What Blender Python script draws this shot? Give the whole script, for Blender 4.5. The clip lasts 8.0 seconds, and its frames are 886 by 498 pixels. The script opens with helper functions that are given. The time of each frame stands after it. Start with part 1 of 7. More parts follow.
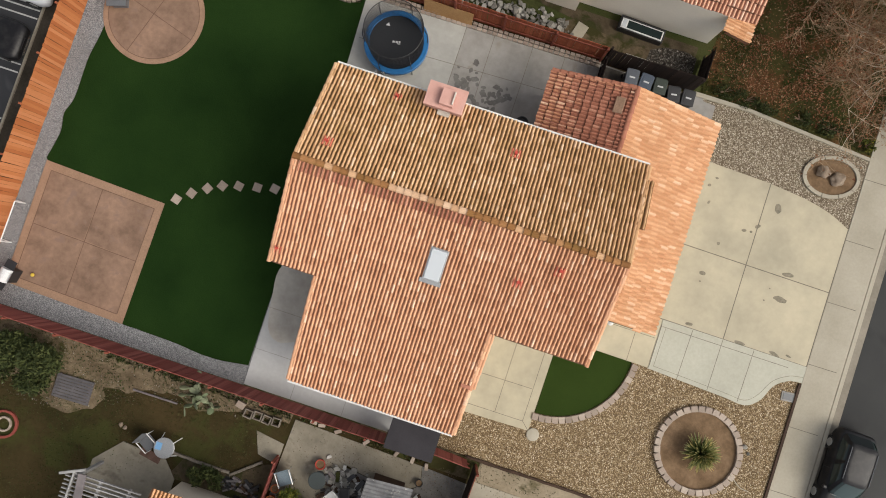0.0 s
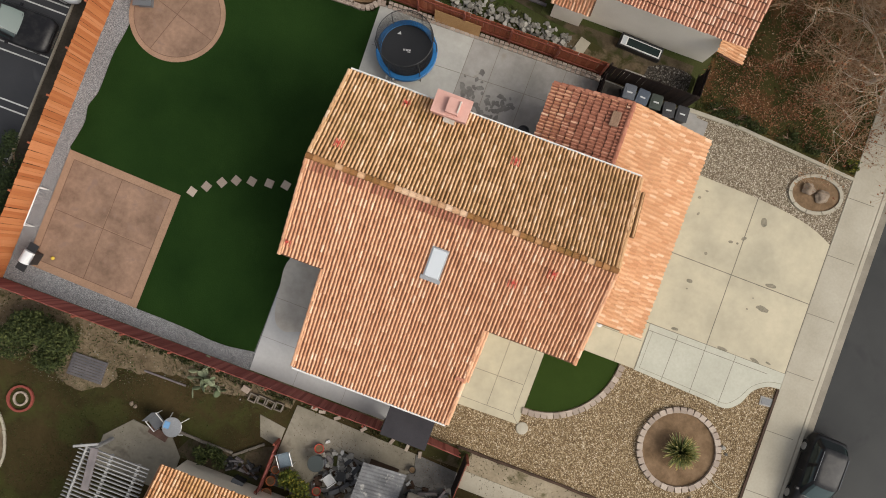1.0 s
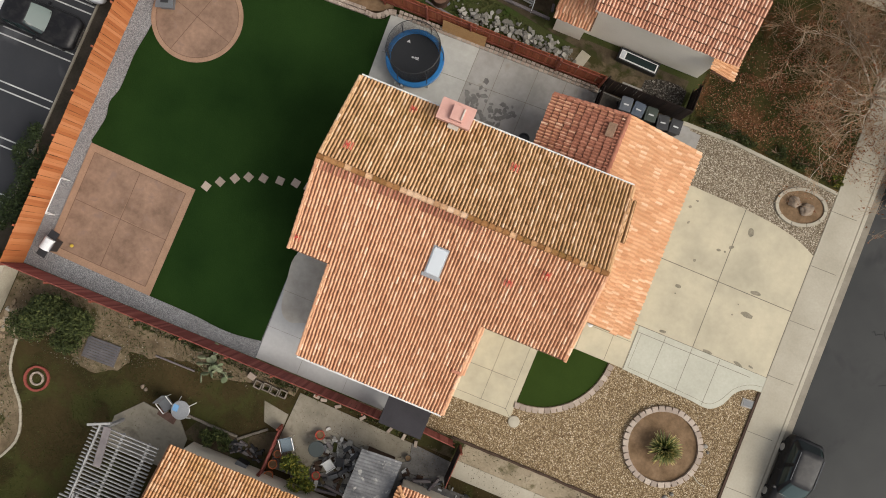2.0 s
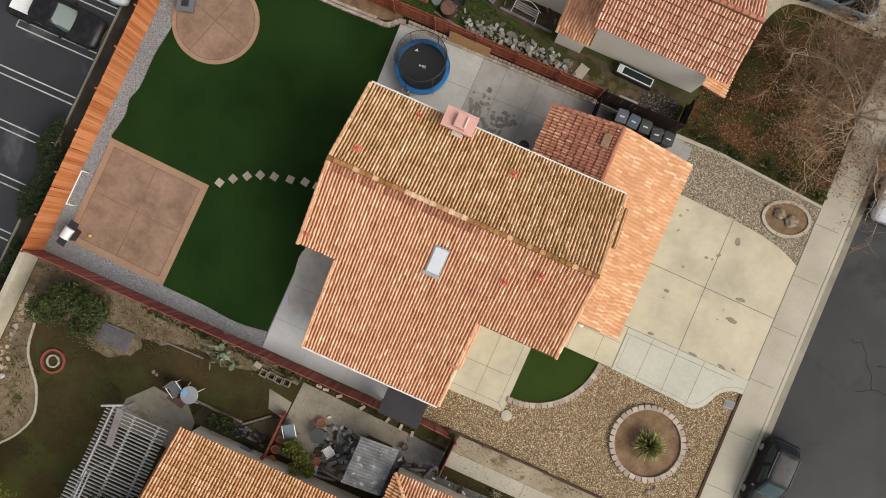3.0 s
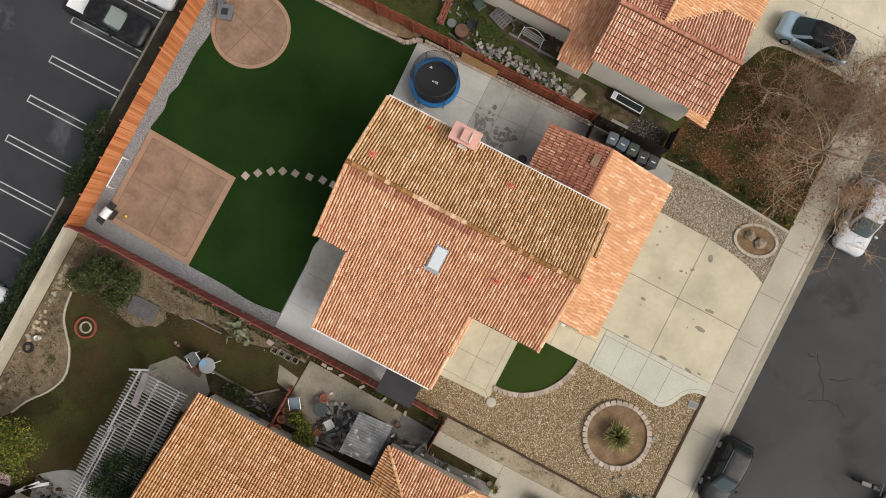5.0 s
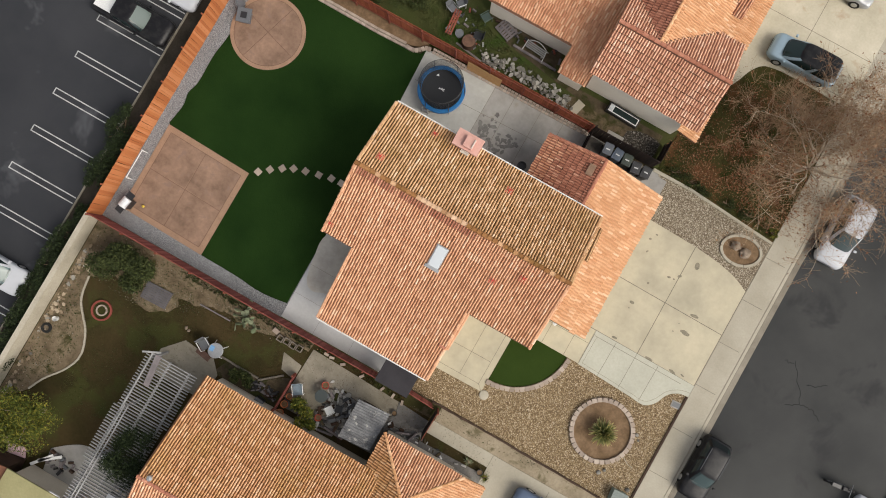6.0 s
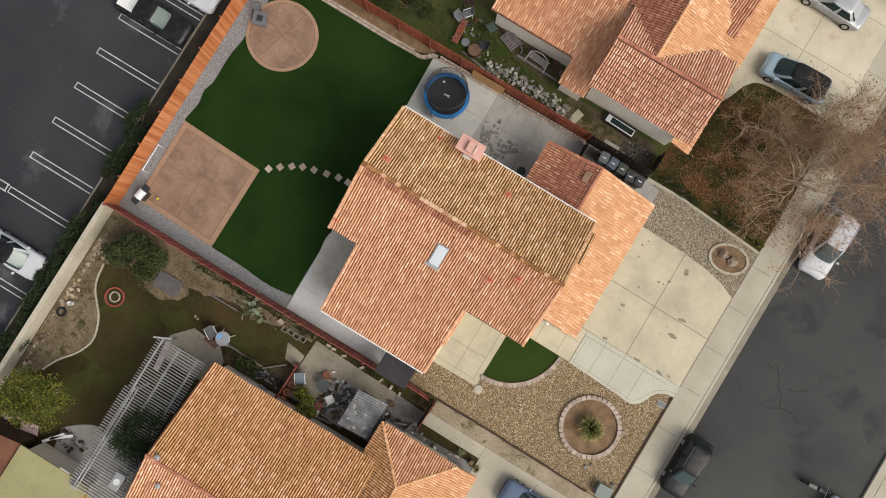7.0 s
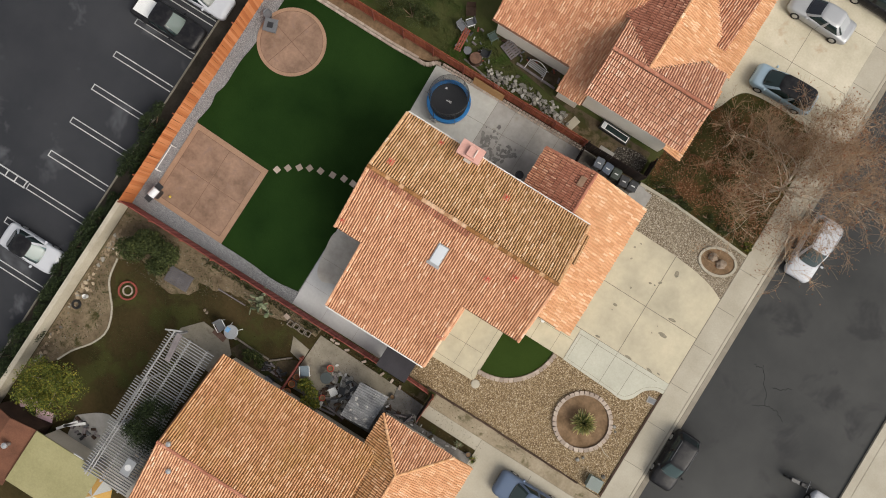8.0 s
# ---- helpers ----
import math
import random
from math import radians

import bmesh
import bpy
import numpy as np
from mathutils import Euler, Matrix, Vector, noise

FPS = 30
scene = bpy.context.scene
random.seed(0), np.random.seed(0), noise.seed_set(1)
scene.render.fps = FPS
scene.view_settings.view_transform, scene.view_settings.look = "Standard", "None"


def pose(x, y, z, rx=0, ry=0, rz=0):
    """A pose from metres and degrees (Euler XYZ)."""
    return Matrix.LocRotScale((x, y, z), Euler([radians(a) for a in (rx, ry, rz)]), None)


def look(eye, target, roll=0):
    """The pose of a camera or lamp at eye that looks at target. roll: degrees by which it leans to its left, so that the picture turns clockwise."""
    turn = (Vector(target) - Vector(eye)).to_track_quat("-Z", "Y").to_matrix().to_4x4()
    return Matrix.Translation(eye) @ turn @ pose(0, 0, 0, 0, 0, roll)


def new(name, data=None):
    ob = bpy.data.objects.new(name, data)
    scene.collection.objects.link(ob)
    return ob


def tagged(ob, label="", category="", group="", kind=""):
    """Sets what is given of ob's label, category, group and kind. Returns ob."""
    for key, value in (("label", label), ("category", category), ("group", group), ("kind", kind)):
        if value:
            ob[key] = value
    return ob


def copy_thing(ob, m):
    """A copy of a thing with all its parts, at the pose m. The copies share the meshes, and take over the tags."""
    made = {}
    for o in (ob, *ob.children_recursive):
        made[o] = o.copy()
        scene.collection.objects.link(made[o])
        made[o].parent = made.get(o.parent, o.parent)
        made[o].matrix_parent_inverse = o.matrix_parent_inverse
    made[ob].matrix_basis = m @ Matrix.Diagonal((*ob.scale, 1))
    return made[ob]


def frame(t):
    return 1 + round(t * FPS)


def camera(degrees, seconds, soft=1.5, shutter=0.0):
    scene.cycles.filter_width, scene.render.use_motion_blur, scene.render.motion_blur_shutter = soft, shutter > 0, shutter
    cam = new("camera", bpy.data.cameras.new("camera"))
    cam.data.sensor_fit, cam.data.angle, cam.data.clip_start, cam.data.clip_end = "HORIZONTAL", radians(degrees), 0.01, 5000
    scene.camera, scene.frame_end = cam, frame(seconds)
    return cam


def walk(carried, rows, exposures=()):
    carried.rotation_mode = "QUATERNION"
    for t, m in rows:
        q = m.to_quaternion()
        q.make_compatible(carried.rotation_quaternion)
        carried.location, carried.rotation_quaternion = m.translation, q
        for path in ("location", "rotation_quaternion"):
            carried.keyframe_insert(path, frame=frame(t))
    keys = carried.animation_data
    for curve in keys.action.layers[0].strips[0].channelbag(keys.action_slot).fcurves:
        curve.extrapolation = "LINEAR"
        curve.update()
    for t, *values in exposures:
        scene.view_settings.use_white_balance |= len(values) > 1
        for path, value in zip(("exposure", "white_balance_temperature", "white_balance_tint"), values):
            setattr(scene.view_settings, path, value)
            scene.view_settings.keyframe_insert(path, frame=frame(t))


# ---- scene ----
cam = camera(70.0, 8.0, soft=1.0)
PATH = [
    (0, 1.168, -1.342, 29.745, 2.341, -0.14, 18.34),
    (0.5, 1.185, -1.332, 30.494, 2.251, -0.122, 19.539),
    (1, 1.188, -1.369, 31.261, 2.244, -0.148, 20.54),
    (1.5, 1.235, -1.443, 32.005, 2.319, -0.119, 21.436),
    (3, 1.232, -1.55, 34.34, 2.286, -0.191, 23.964),
    (3.5, 1.27, -1.591, 35.201, 2.295, -0.173, 24.76),
    (4, 1.29, -1.607, 36.087, 2.257, -0.186, 25.595),
    (4.5, 1.336, -1.659, 36.977, 2.283, -0.182, 26.51),
    (6, 1.341, -1.657, 39.904, 2.016, -0.219, 29.603),
    (6.5, 1.335, -1.719, 40.79, 2.011, -0.277, 30.464),
    (7, 1.368, -1.75, 41.651, 1.995, -0.273, 31.395),
    (7.5, 1.436, -1.776, 42.521, 2.011, -0.213, 31.784),
    (8, 1.417, -1.885, 43.371, 2.071, -0.292, 32.126),
]
walk(cam, [(t, pose(*p)) for t, *p in PATH], exposures=((0, 0.13), (2, 0.18), (4, 0.19), (8, 0.19)))

# ---- light ----
SUN_EL, SUN_AZ = radians(45), radians(99)
world = bpy.data.worlds.new("sky")
scene.world = world
world.use_nodes = True
_nt = world.node_tree
_sky = _nt.nodes.new("ShaderNodeTexSky")
_sky.sky_type, _sky.sun_disc = "NISHITA", False
_sky.sun_elevation, _sky.sun_rotation = SUN_EL, SUN_AZ
_sky.air_density, _sky.dust_density, _sky.ozone_density = 1.0, 4.0, 1.0
_nt.nodes["Background"].inputs[1].default_value = 0.165
_hs = _nt.nodes.new("ShaderNodeHueSaturation")
_hs.inputs["Saturation"].default_value = 0.24
_nt.links.new(_sky.outputs[0], _hs.inputs["Color"])
_nt.links.new(_hs.outputs[0], _nt.nodes["Background"].inputs[0])
sun = new("sun", bpy.data.lights.new("sun", "SUN"))
sun.data.energy, sun.data.angle, sun.data.color = 1.7, radians(38), (1.0, 0.90, 0.72)
sun.matrix_world = look((60, -9.5, 60 * math.tan(SUN_EL)), (0, 0, 0))


# ---- materials ----
def mat(name, rough=0.8, metal=0.0):
    m = bpy.data.materials.new(name)
    m.use_nodes = True
    b = m.node_tree.nodes["Principled BSDF"]
    b.inputs["Roughness"].default_value, b.inputs["Metallic"].default_value = rough, metal
    b.inputs["Specular IOR Level"].default_value = 0.5 if rough < 0.7 else (0.25 if rough < 0.93 else 0.05)
    return m, m.node_tree, b


def node(nt, kind, **values):
    n = nt.nodes.new(kind)
    for key, value in values.items():
        n.inputs[key.replace("_", " ")].default_value = value
    return n


def place(nt, scale=1.0, stretch=(1, 1, 1), turn=0.0):
    geo = nt.nodes.new("ShaderNodeNewGeometry")
    mp = nt.nodes.new("ShaderNodeMapping")
    mp.inputs["Scale"].default_value = [scale * s for s in stretch]
    mp.inputs["Rotation"].default_value = (0, 0, turn)
    nt.links.new(geo.outputs["Position"], mp.inputs["Vector"])
    return mp.outputs[0]


def noise_of(nt, scale, detail=4.0, rough=0.55, stretch=(1, 1, 1), turn=0.0, distort=0.0):
    n = node(nt, "ShaderNodeTexNoise", Scale=1.0, Detail=detail, Roughness=rough, Distortion=distort)
    nt.links.new(place(nt, scale, stretch, turn), n.inputs["Vector"])
    return n.outputs[0]


def ramp(nt, value, stops):
    r = nt.nodes.new("ShaderNodeValToRGB")
    el = r.color_ramp.elements
    while len(el) < len(stops):
        el.new(0.5)
    for e, (p, c) in zip(el, stops):
        e.position, e.color = p, (*c, 1) if len(c) == 3 else c
    nt.links.new(value, r.inputs[0])
    return r.outputs[0]


def blend(nt, fac, a, b, how="MIX"):
    m = nt.nodes.new("ShaderNodeMix")
    m.data_type, m.blend_type = "RGBA", how
    for sock, v in ((m.inputs[0], fac), (m.inputs[6], a), (m.inputs[7], b)):
        if isinstance(v, (int, float)):
            sock.default_value = v
        elif isinstance(v, tuple):
            sock.default_value = (*v, 1)
        else:
            nt.links.new(v, sock)
    return m.outputs[2]


def bump(nt, b, height, strength=0.3, distance=0.02):
    n = node(nt, "ShaderNodeBump", Strength=strength, Distance=distance)
    nt.links.new(height, n.inputs["Height"])
    nt.links.new(n.outputs[0], b.inputs["Normal"])


def mixed(name, dark, light, big=0.5, small=12.0, rough=0.85, bumpy=0.3, dist=0.01, metal=0.0, spots=None, spot_scale=1.5, spot_at=0.62, stretch=(1, 1, 1), turn=0.0, grain=0.55):
    """A surface of two tones, with broad stains and fine grain."""
    m, nt, b = mat(name, rough, metal)
    wide = noise_of(nt, big, 5, 0.6)
    fine = noise_of(nt, small, 6, 0.65, stretch, turn)
    mid = tuple((x + y) / 2 for x, y in zip(dark, light))
    c1 = ramp(nt, wide, [(0.3, dark), (0.5, mid), (0.72, light)])
    c2 = ramp(nt, fine, [(0.3, (0.55, 0.55, 0.55)), (0.7, (1.0, 1.0, 1.0))])
    c = blend(nt, grain, c1, c2, "MULTIPLY")
    if spots:
        s = noise_of(nt, spot_scale, 4, 0.6, distort=0.4)
        f = ramp(nt, s, [(spot_at, (0, 0, 0)), (spot_at + 0.1, (1, 1, 1))])
        c = blend(nt, f, c, spots)
    nt.links.new(c, b.inputs["Base Color"])
    bump(nt, b, fine, bumpy, dist)
    return m


def piece(name, stops, rough=0.85, small=25.0, spread=0.5, moss=None, moss_scale=0.6, moss_at=0.5, bumpy=0.3):
    """For many alike pieces: a tone for each piece, with grain and weathering."""
    m, nt, b = mat(name, rough)
    geo = nt.nodes.new("ShaderNodeNewGeometry")
    info = nt.nodes.new("ShaderNodeObjectInfo")
    add = nt.nodes.new("ShaderNodeMath")
    add.operation = "ADD"
    fr = nt.nodes.new("ShaderNodeMath")
    fr.operation = "FRACT"
    nt.links.new(geo.outputs["Random Per Island"], add.inputs[0])
    nt.links.new(info.outputs["Random"], add.inputs[1])
    nt.links.new(add.outputs[0], fr.inputs[0])
    c = ramp(nt, fr.outputs[0], stops)
    fine = noise_of(nt, small, 5, 0.6)
    c = blend(nt, spread, c, ramp(nt, fine, [(0.3, (0.6, 0.6, 0.6)), (0.7, (1, 1, 1))]), "MULTIPLY")
    wide = noise_of(nt, 0.35, 4, 0.6)
    c = blend(nt, 0.35, c, ramp(nt, wide, [(0.3, (0.7, 0.66, 0.62)), (0.7, (1, 1, 1))]), "MULTIPLY")
    if moss:
        s = noise_of(nt, moss_scale, 6, 0.75)
        c = blend(nt, ramp(nt, s, [(moss_at, (0, 0, 0)), (moss_at + 0.22, (0.8, 0.8, 0.8))]), c, moss)
    nt.links.new(c, b.inputs["Base Color"])
    bump(nt, b, fine, bumpy, 0.01)
    return m


TILE = [(0.0, (0.56, 0.28, 0.16)), (0.25, (0.655, 0.352, 0.207)), (0.6, (0.705, 0.392, 0.236)), (0.92, (0.76, 0.447, 0.282)), (1.0, (0.85, 0.598, 0.428))]
M_TILE = piece("terracotta_tile", TILE)
M_TILE_MOSS = piece("mossy_terracotta_tile", [(0.0, (0.50, 0.28, 0.14)), (0.3, (0.61, 0.36, 0.188)), (0.65, (0.69, 0.425, 0.235)), (0.92, (0.76, 0.50, 0.31)), (1.0, (0.84, 0.63, 0.45))],
                    moss=(0.30, 0.185, 0.055), moss_scale=0.5, moss_at=0.52)
# paler copy for east slopes, so part of the east light is in its colour
M_TILE_SUNLIT = piece("sunlit_tan_tile", [(0.0, (0.62, 0.318, 0.163)), (0.5, (0.7, 0.386, 0.209)), (0.85, (0.76, 0.444, 0.256)), (1.0, (0.84, 0.579, 0.391))])
# red clay; on west slopes its dark tone also carries their shade
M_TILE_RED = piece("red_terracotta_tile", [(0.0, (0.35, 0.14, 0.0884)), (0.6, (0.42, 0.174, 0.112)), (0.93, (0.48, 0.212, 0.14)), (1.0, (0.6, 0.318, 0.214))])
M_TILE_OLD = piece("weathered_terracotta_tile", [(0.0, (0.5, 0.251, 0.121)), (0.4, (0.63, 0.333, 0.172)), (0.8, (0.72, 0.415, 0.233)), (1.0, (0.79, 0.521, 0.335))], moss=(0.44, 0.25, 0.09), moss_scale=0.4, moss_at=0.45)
M_TILE_NW = piece("orange_terracotta_tile", [(0.0, (0.48, 0.212, 0.121)), (0.4, (0.6, 0.299, 0.177)), (0.8, (0.69, 0.376, 0.233)), (1.0, (0.78, 0.521, 0.363))])
M_TILE_PINK = piece("pinkish_terracotta_tile", [(0.0, (0.53, 0.275, 0.177)), (0.4, (0.65, 0.357, 0.233)), (0.8, (0.73, 0.434, 0.298)), (1.0, (0.82, 0.579, 0.437))])
# pan tones: dirt or moss plus the channel shade between barrels, painted in
M_PAN = piece("shaded_dirty_pan", [(0.0, (0.28, 0.126, 0.07)), (0.6, (0.345, 0.162, 0.091)), (1.0, (0.44, 0.22, 0.13))])
M_PAN_MOSS = piece("shaded_mossy_pan", [(0.0, (0.13, 0.073, 0.025)), (0.6, (0.195, 0.11, 0.04)), (1.0, (0.32, 0.18, 0.078))])
M_PAN_TAN = piece("pale_clay_pan", [(0.0, (0.56, 0.29, 0.15)), (1.0, (0.66, 0.37, 0.205))])
M_PAN_RED = piece("shaded_red_pan", [(0.0, (0.28, 0.11, 0.072)), (1.0, (0.36, 0.15, 0.10))])
M_PAN_OLD = piece("shaded_weathered_pan", [(0.0, (0.215, 0.097, 0.034)), (1.0, (0.31, 0.15, 0.06))])
M_RIDGE = piece("ridge_tile_clay", [(0.0, (0.21, 0.095, 0.033)), (0.5, (0.30, 0.14, 0.05)), (0.8, (0.40, 0.20, 0.085)), (1.0, (0.62, 0.38, 0.22))], moss=(0.18, 0.11, 0.025), moss_scale=0.8, moss_at=0.5)
M_RIDGE_PALE = piece("pale_ridge_tile_clay", [(0.0, (0.36, 0.19, 0.09)), (0.5, (0.55, 0.33, 0.19)), (1.0, (0.72, 0.50, 0.34))])
M_UNDER = mixed("roof_underlay", (0.12, 0.06, 0.04), (0.2, 0.1, 0.06))
M_FASCIA = mixed("fascia_paint", (0.55, 0.5, 0.44), (0.7, 0.65, 0.58), 2, 30)
M_STUCCO = mixed("cream_stucco", (0.66, 0.58, 0.46), (0.76, 0.68, 0.56), 0.6, 60, 0.9, 0.4, 0.006)
M_STUCCO_PALE = mixed("pale_cream_stucco", (0.74, 0.68, 0.58), (0.83, 0.77, 0.67), 0.6, 60, 0.9, 0.4, 0.006, grain=0.25)
M_STUCCO_PINK = mixed("pink_stucco", (0.56, 0.315, 0.265), (0.64, 0.375, 0.32), 2, 60, 0.9, 0.3, 0.005)
M_CONC = mixed("pale_concrete", (0.33, 0.30, 0.225), (0.52, 0.46, 0.335), 0.3, 3, 0.85, 0.15, 0.004, grain=0.2)
M_CONC_NEW = mixed("grey_white_concrete", (0.385, 0.375, 0.31), (0.465, 0.455, 0.38), 0.5, 7, 0.85, 0.15, 0.004, grain=0.25)
M_CONC_GREY = mixed("grey_concrete", (0.21, 0.20, 0.185), (0.36, 0.345, 0.325), 0.4, 4, 0.85, 0.15, 0.004, spots=(0.24, 0.22, 0.19), spot_scale=0.8, spot_at=0.62, grain=0.3)
M_CONC_PALE = mixed("cool_grey_concrete", (0.36, 0.36, 0.36), (0.45, 0.45, 0.452), 0.4, 6, 0.8, 0.15, 0.004, grain=0.2)
M_CONC_WALK = mixed("sidewalk_concrete", (0.32, 0.29, 0.228), (0.41, 0.375, 0.305), 0.4, 9, 0.88, 0.2, 0.004, grain=0.25)
M_CONC_STAINED = mixed("stained_tan_concrete", (0.40, 0.36, 0.27), (0.55, 0.50, 0.395), 0.4, 7, 0.85, 0.15, 0.004, spots=(0.37, 0.28, 0.19), spot_scale=0.5, spot_at=0.62, grain=0.25)
M_GUTTER = mixed("dirty_gutter_concrete", (0.17, 0.15, 0.12), (0.29, 0.26, 0.21), 0.6, 8, 0.88, 0.2, 0.004, grain=0.35)
M_YARD = mixed("dirty_tan_concrete", (0.17, 0.15, 0.115), (0.29, 0.26, 0.205), 0.6, 6, 0.88, 0.2, 0.004, spots=(0.14, 0.12, 0.095), spot_scale=0.9, spot_at=0.58, grain=0.35)
M_JOINT = mixed("joint_dirt", (0.13, 0.115, 0.09), (0.21, 0.185, 0.145), 3, 30)
M_STAIN = mixed("oil_stain", (0.15, 0.135, 0.10), (0.30, 0.265, 0.2), 5, 14)
M_PATIO = mixed("stamped_brown_concrete", (0.17, 0.107, 0.074), (0.31, 0.195, 0.137), 0.8, 5, 0.8, 0.2, 0.006, spots=(0.2, 0.13, 0.10), spot_scale=1.6, spot_at=0.58)
M_PATIO_EDGE = mixed("stamped_border_concrete", (0.27, 0.168, 0.11), (0.34, 0.213, 0.145), 1.5, 14, 0.8)
M_TURF = mixed("artificial_turf", (0.0075, 0.0215, 0.0043), (0.017, 0.040, 0.0085), 0.22, 18, 0.95, 0.8, 0.02)
M_TURF2 = mixed("front_turf", (0.024, 0.042, 0.008), (0.032, 0.054, 0.011), 0.4, 40, 0.95, 0.8, 0.02)
M_ASPHALT = mixed("road_asphalt", (0.028, 0.029, 0.0295), (0.064, 0.064, 0.062), 0.11, 30, 0.85, 0.4, 0.008, spots=(0.026, 0.026, 0.027), spot_scale=0.3, spot_at=0.57)
# the paler bluish spots put sky sheen into the asphalt colour
M_LOT = mixed("parking_asphalt", (0.015, 0.0165, 0.021), (0.042, 0.043, 0.048), 0.09, 30, 0.8, 0.4, 0.008, spots=(0.065, 0.067, 0.074), spot_scale=0.25, spot_at=0.57)
M_LINE = mixed("road_paint_white", (0.30, 0.30, 0.30), (0.52, 0.52, 0.52), 2, 20)
M_SOIL = mixed("bare_soil", (0.065, 0.046, 0.027), (0.19, 0.145, 0.095), 0.9, 4, 0.95, 0.9, 0.06, spots=(0.045, 0.042, 0.016), spot_scale=0.9, spot_at=0.48)
M_SAND = mixed("tan_sandy_soil", (0.095, 0.07, 0.043), (0.25, 0.195, 0.13), 0.8, 4, 0.95, 0.9, 0.06, spots=(0.05, 0.045, 0.018), spot_scale=0.8, spot_at=0.55)
M_DARKSOIL = mixed("dark_planting_soil", (0.03, 0.026, 0.02), (0.06, 0.05, 0.04), 0.8, 8, 0.95, 0.6, 0.03)
M_BED = mixed("mulch_soil", (0.125, 0.08, 0.045), (0.24, 0.16, 0.098), 1.6, 6, 0.95, 0.6, 0.03)
M_WEEDY = mixed("thin_dead_lawn", (0.027, 0.024, 0.009), (0.066, 0.046, 0.021), 0.28, 5, 0.95, 0.8, 0.04, spots=(0.042, 0.043, 0.014), spot_scale=0.45, spot_at=0.5)
M_LAWN_N = mixed("neighbour_lawn", (0.035, 0.055, 0.014), (0.085, 0.08, 0.033), 0.4, 14, 0.95, 0.7, 0.03, spots=(0.035, 0.07, 0.012), spot_scale=0.3, spot_at=0.55)
M_LEAFY = mixed("leaf_strewn_lawn", (0.032, 0.04, 0.010), (0.085, 0.07, 0.026), 0.45, 5, 0.95, 0.9, 0.05, spots=(0.115, 0.06, 0.026), spot_scale=0.55, spot_at=0.52)
M_REDWOOD = mixed("red_stained_fence", (0.17, 0.045, 0.03), (0.28, 0.085, 0.055), 1.5, 20, 0.8)
M_FENCE = piece("orange_cedar_board", [(0.0, (0.38, 0.122, 0.040)), (0.5, (0.47, 0.168, 0.06)), (1.0, (0.55, 0.225, 0.098))])
M_FENCE_RED = piece("dark_red_board", [(0.0, (0.20, 0.05, 0.042)), (0.5, (0.27, 0.075, 0.062)), (1.0, (0.36, 0.12, 0.10))])
M_FENCE_RUST = piece("rust_red_board", [(0.0, (0.26, 0.07, 0.035)), (0.5, (0.32, 0.09, 0.045)), (1.0, (0.38, 0.12, 0.06))])
M_BLOCK = mixed("cream_block_wall", (0.35, 0.315, 0.245), (0.48, 0.435, 0.35), 0.7, 12)
M_PAVER = piece("grey_tan_paver", [(0.0, (0.29, 0.235, 0.195)), (0.6, (0.38, 0.31, 0.26)), (1.0, (0.47, 0.395, 0.33))])
M_WHITE = mixed("white_paint", (0.7, 0.7, 0.69), (0.8, 0.8, 0.79), 2, 30, 0.5, 0.05)
M_DARK = mixed("charcoal_cover", (0.026, 0.023, 0.027), (0.036, 0.033, 0.038), 1, 20, 0.7)


def gravel_mat(name, stops, scale, gap=(0.36, 0.32, 0.28)):
    m, nt, b = mat(name, 0.85)
    v = nt.nodes.new("ShaderNodeTexVoronoi")
    v.inputs["Scale"].default_value = 1.0
    nt.links.new(place(nt, scale), v.inputs["Vector"])
    sep = nt.nodes.new("ShaderNodeSeparateColor")
    nt.links.new(v.outputs["Color"], sep.inputs[0])
    c = ramp(nt, sep.outputs[0], stops)
    # crevice shade between stones is multiplied into the colour, down to the gap tone
    edge = ramp(nt, v.outputs["Distance"], [(0.25, (1, 1, 1)), (0.62, gap)])
    c = blend(nt, 1.0, c, edge, "MULTIPLY")
    c = blend(nt, 0.4, c, ramp(nt, noise_of(nt, 0.5), [(0.3, (0.7, 0.68, 0.65)), (0.7, (1, 1, 1))]), "MULTIPLY")
    nt.links.new(c, b.inputs["Base Color"])
    inv = nt.nodes.new("ShaderNodeMath")
    inv.operation = "SUBTRACT"
    inv.inputs[0].default_value = 1.0
    nt.links.new(v.outputs["Distance"], inv.inputs[1])
    bump(nt, b, inv.outputs[0], 0.7, 0.03)
    return m


M_GRAVEL = gravel_mat("grey_gravel", [(0.0, (0.21, 0.215, 0.225)), (0.5, (0.33, 0.335, 0.345)), (1.0, (0.43, 0.435, 0.44))], 30, (0.45, 0.45, 0.46))
M_PEBBLE = gravel_mat("tan_pebbles", [(0.0, (0.20, 0.135, 0.065)), (0.5, (0.35, 0.26, 0.15)), (0.85, (0.50, 0.40, 0.26)), (1.0, (0.68, 0.59, 0.45))], 20)

M_PEBBLE_GREY = gravel_mat("grey_tan_pebbles", [(0.0, (0.22, 0.18, 0.125)), (0.5, (0.36, 0.31, 0.235)), (0.85, (0.47, 0.42, 0.335)), (1.0, (0.62, 0.58, 0.49))], 19)


# ---- mesh helpers ----
def mesh_of(name, bm, material=None):
    me = bpy.data.meshes.new(name)
    bm.to_mesh(me)
    bm.free()
    if material:
        me.materials.append(material)
    return me


def thing(name, label, category, group="", kind="", at=(0, 0, 0), rz=0.0):
    ob = new(name)
    ob.matrix_world = pose(*at, 0, 0, rz)
    return tagged(ob, label, category, group, kind)


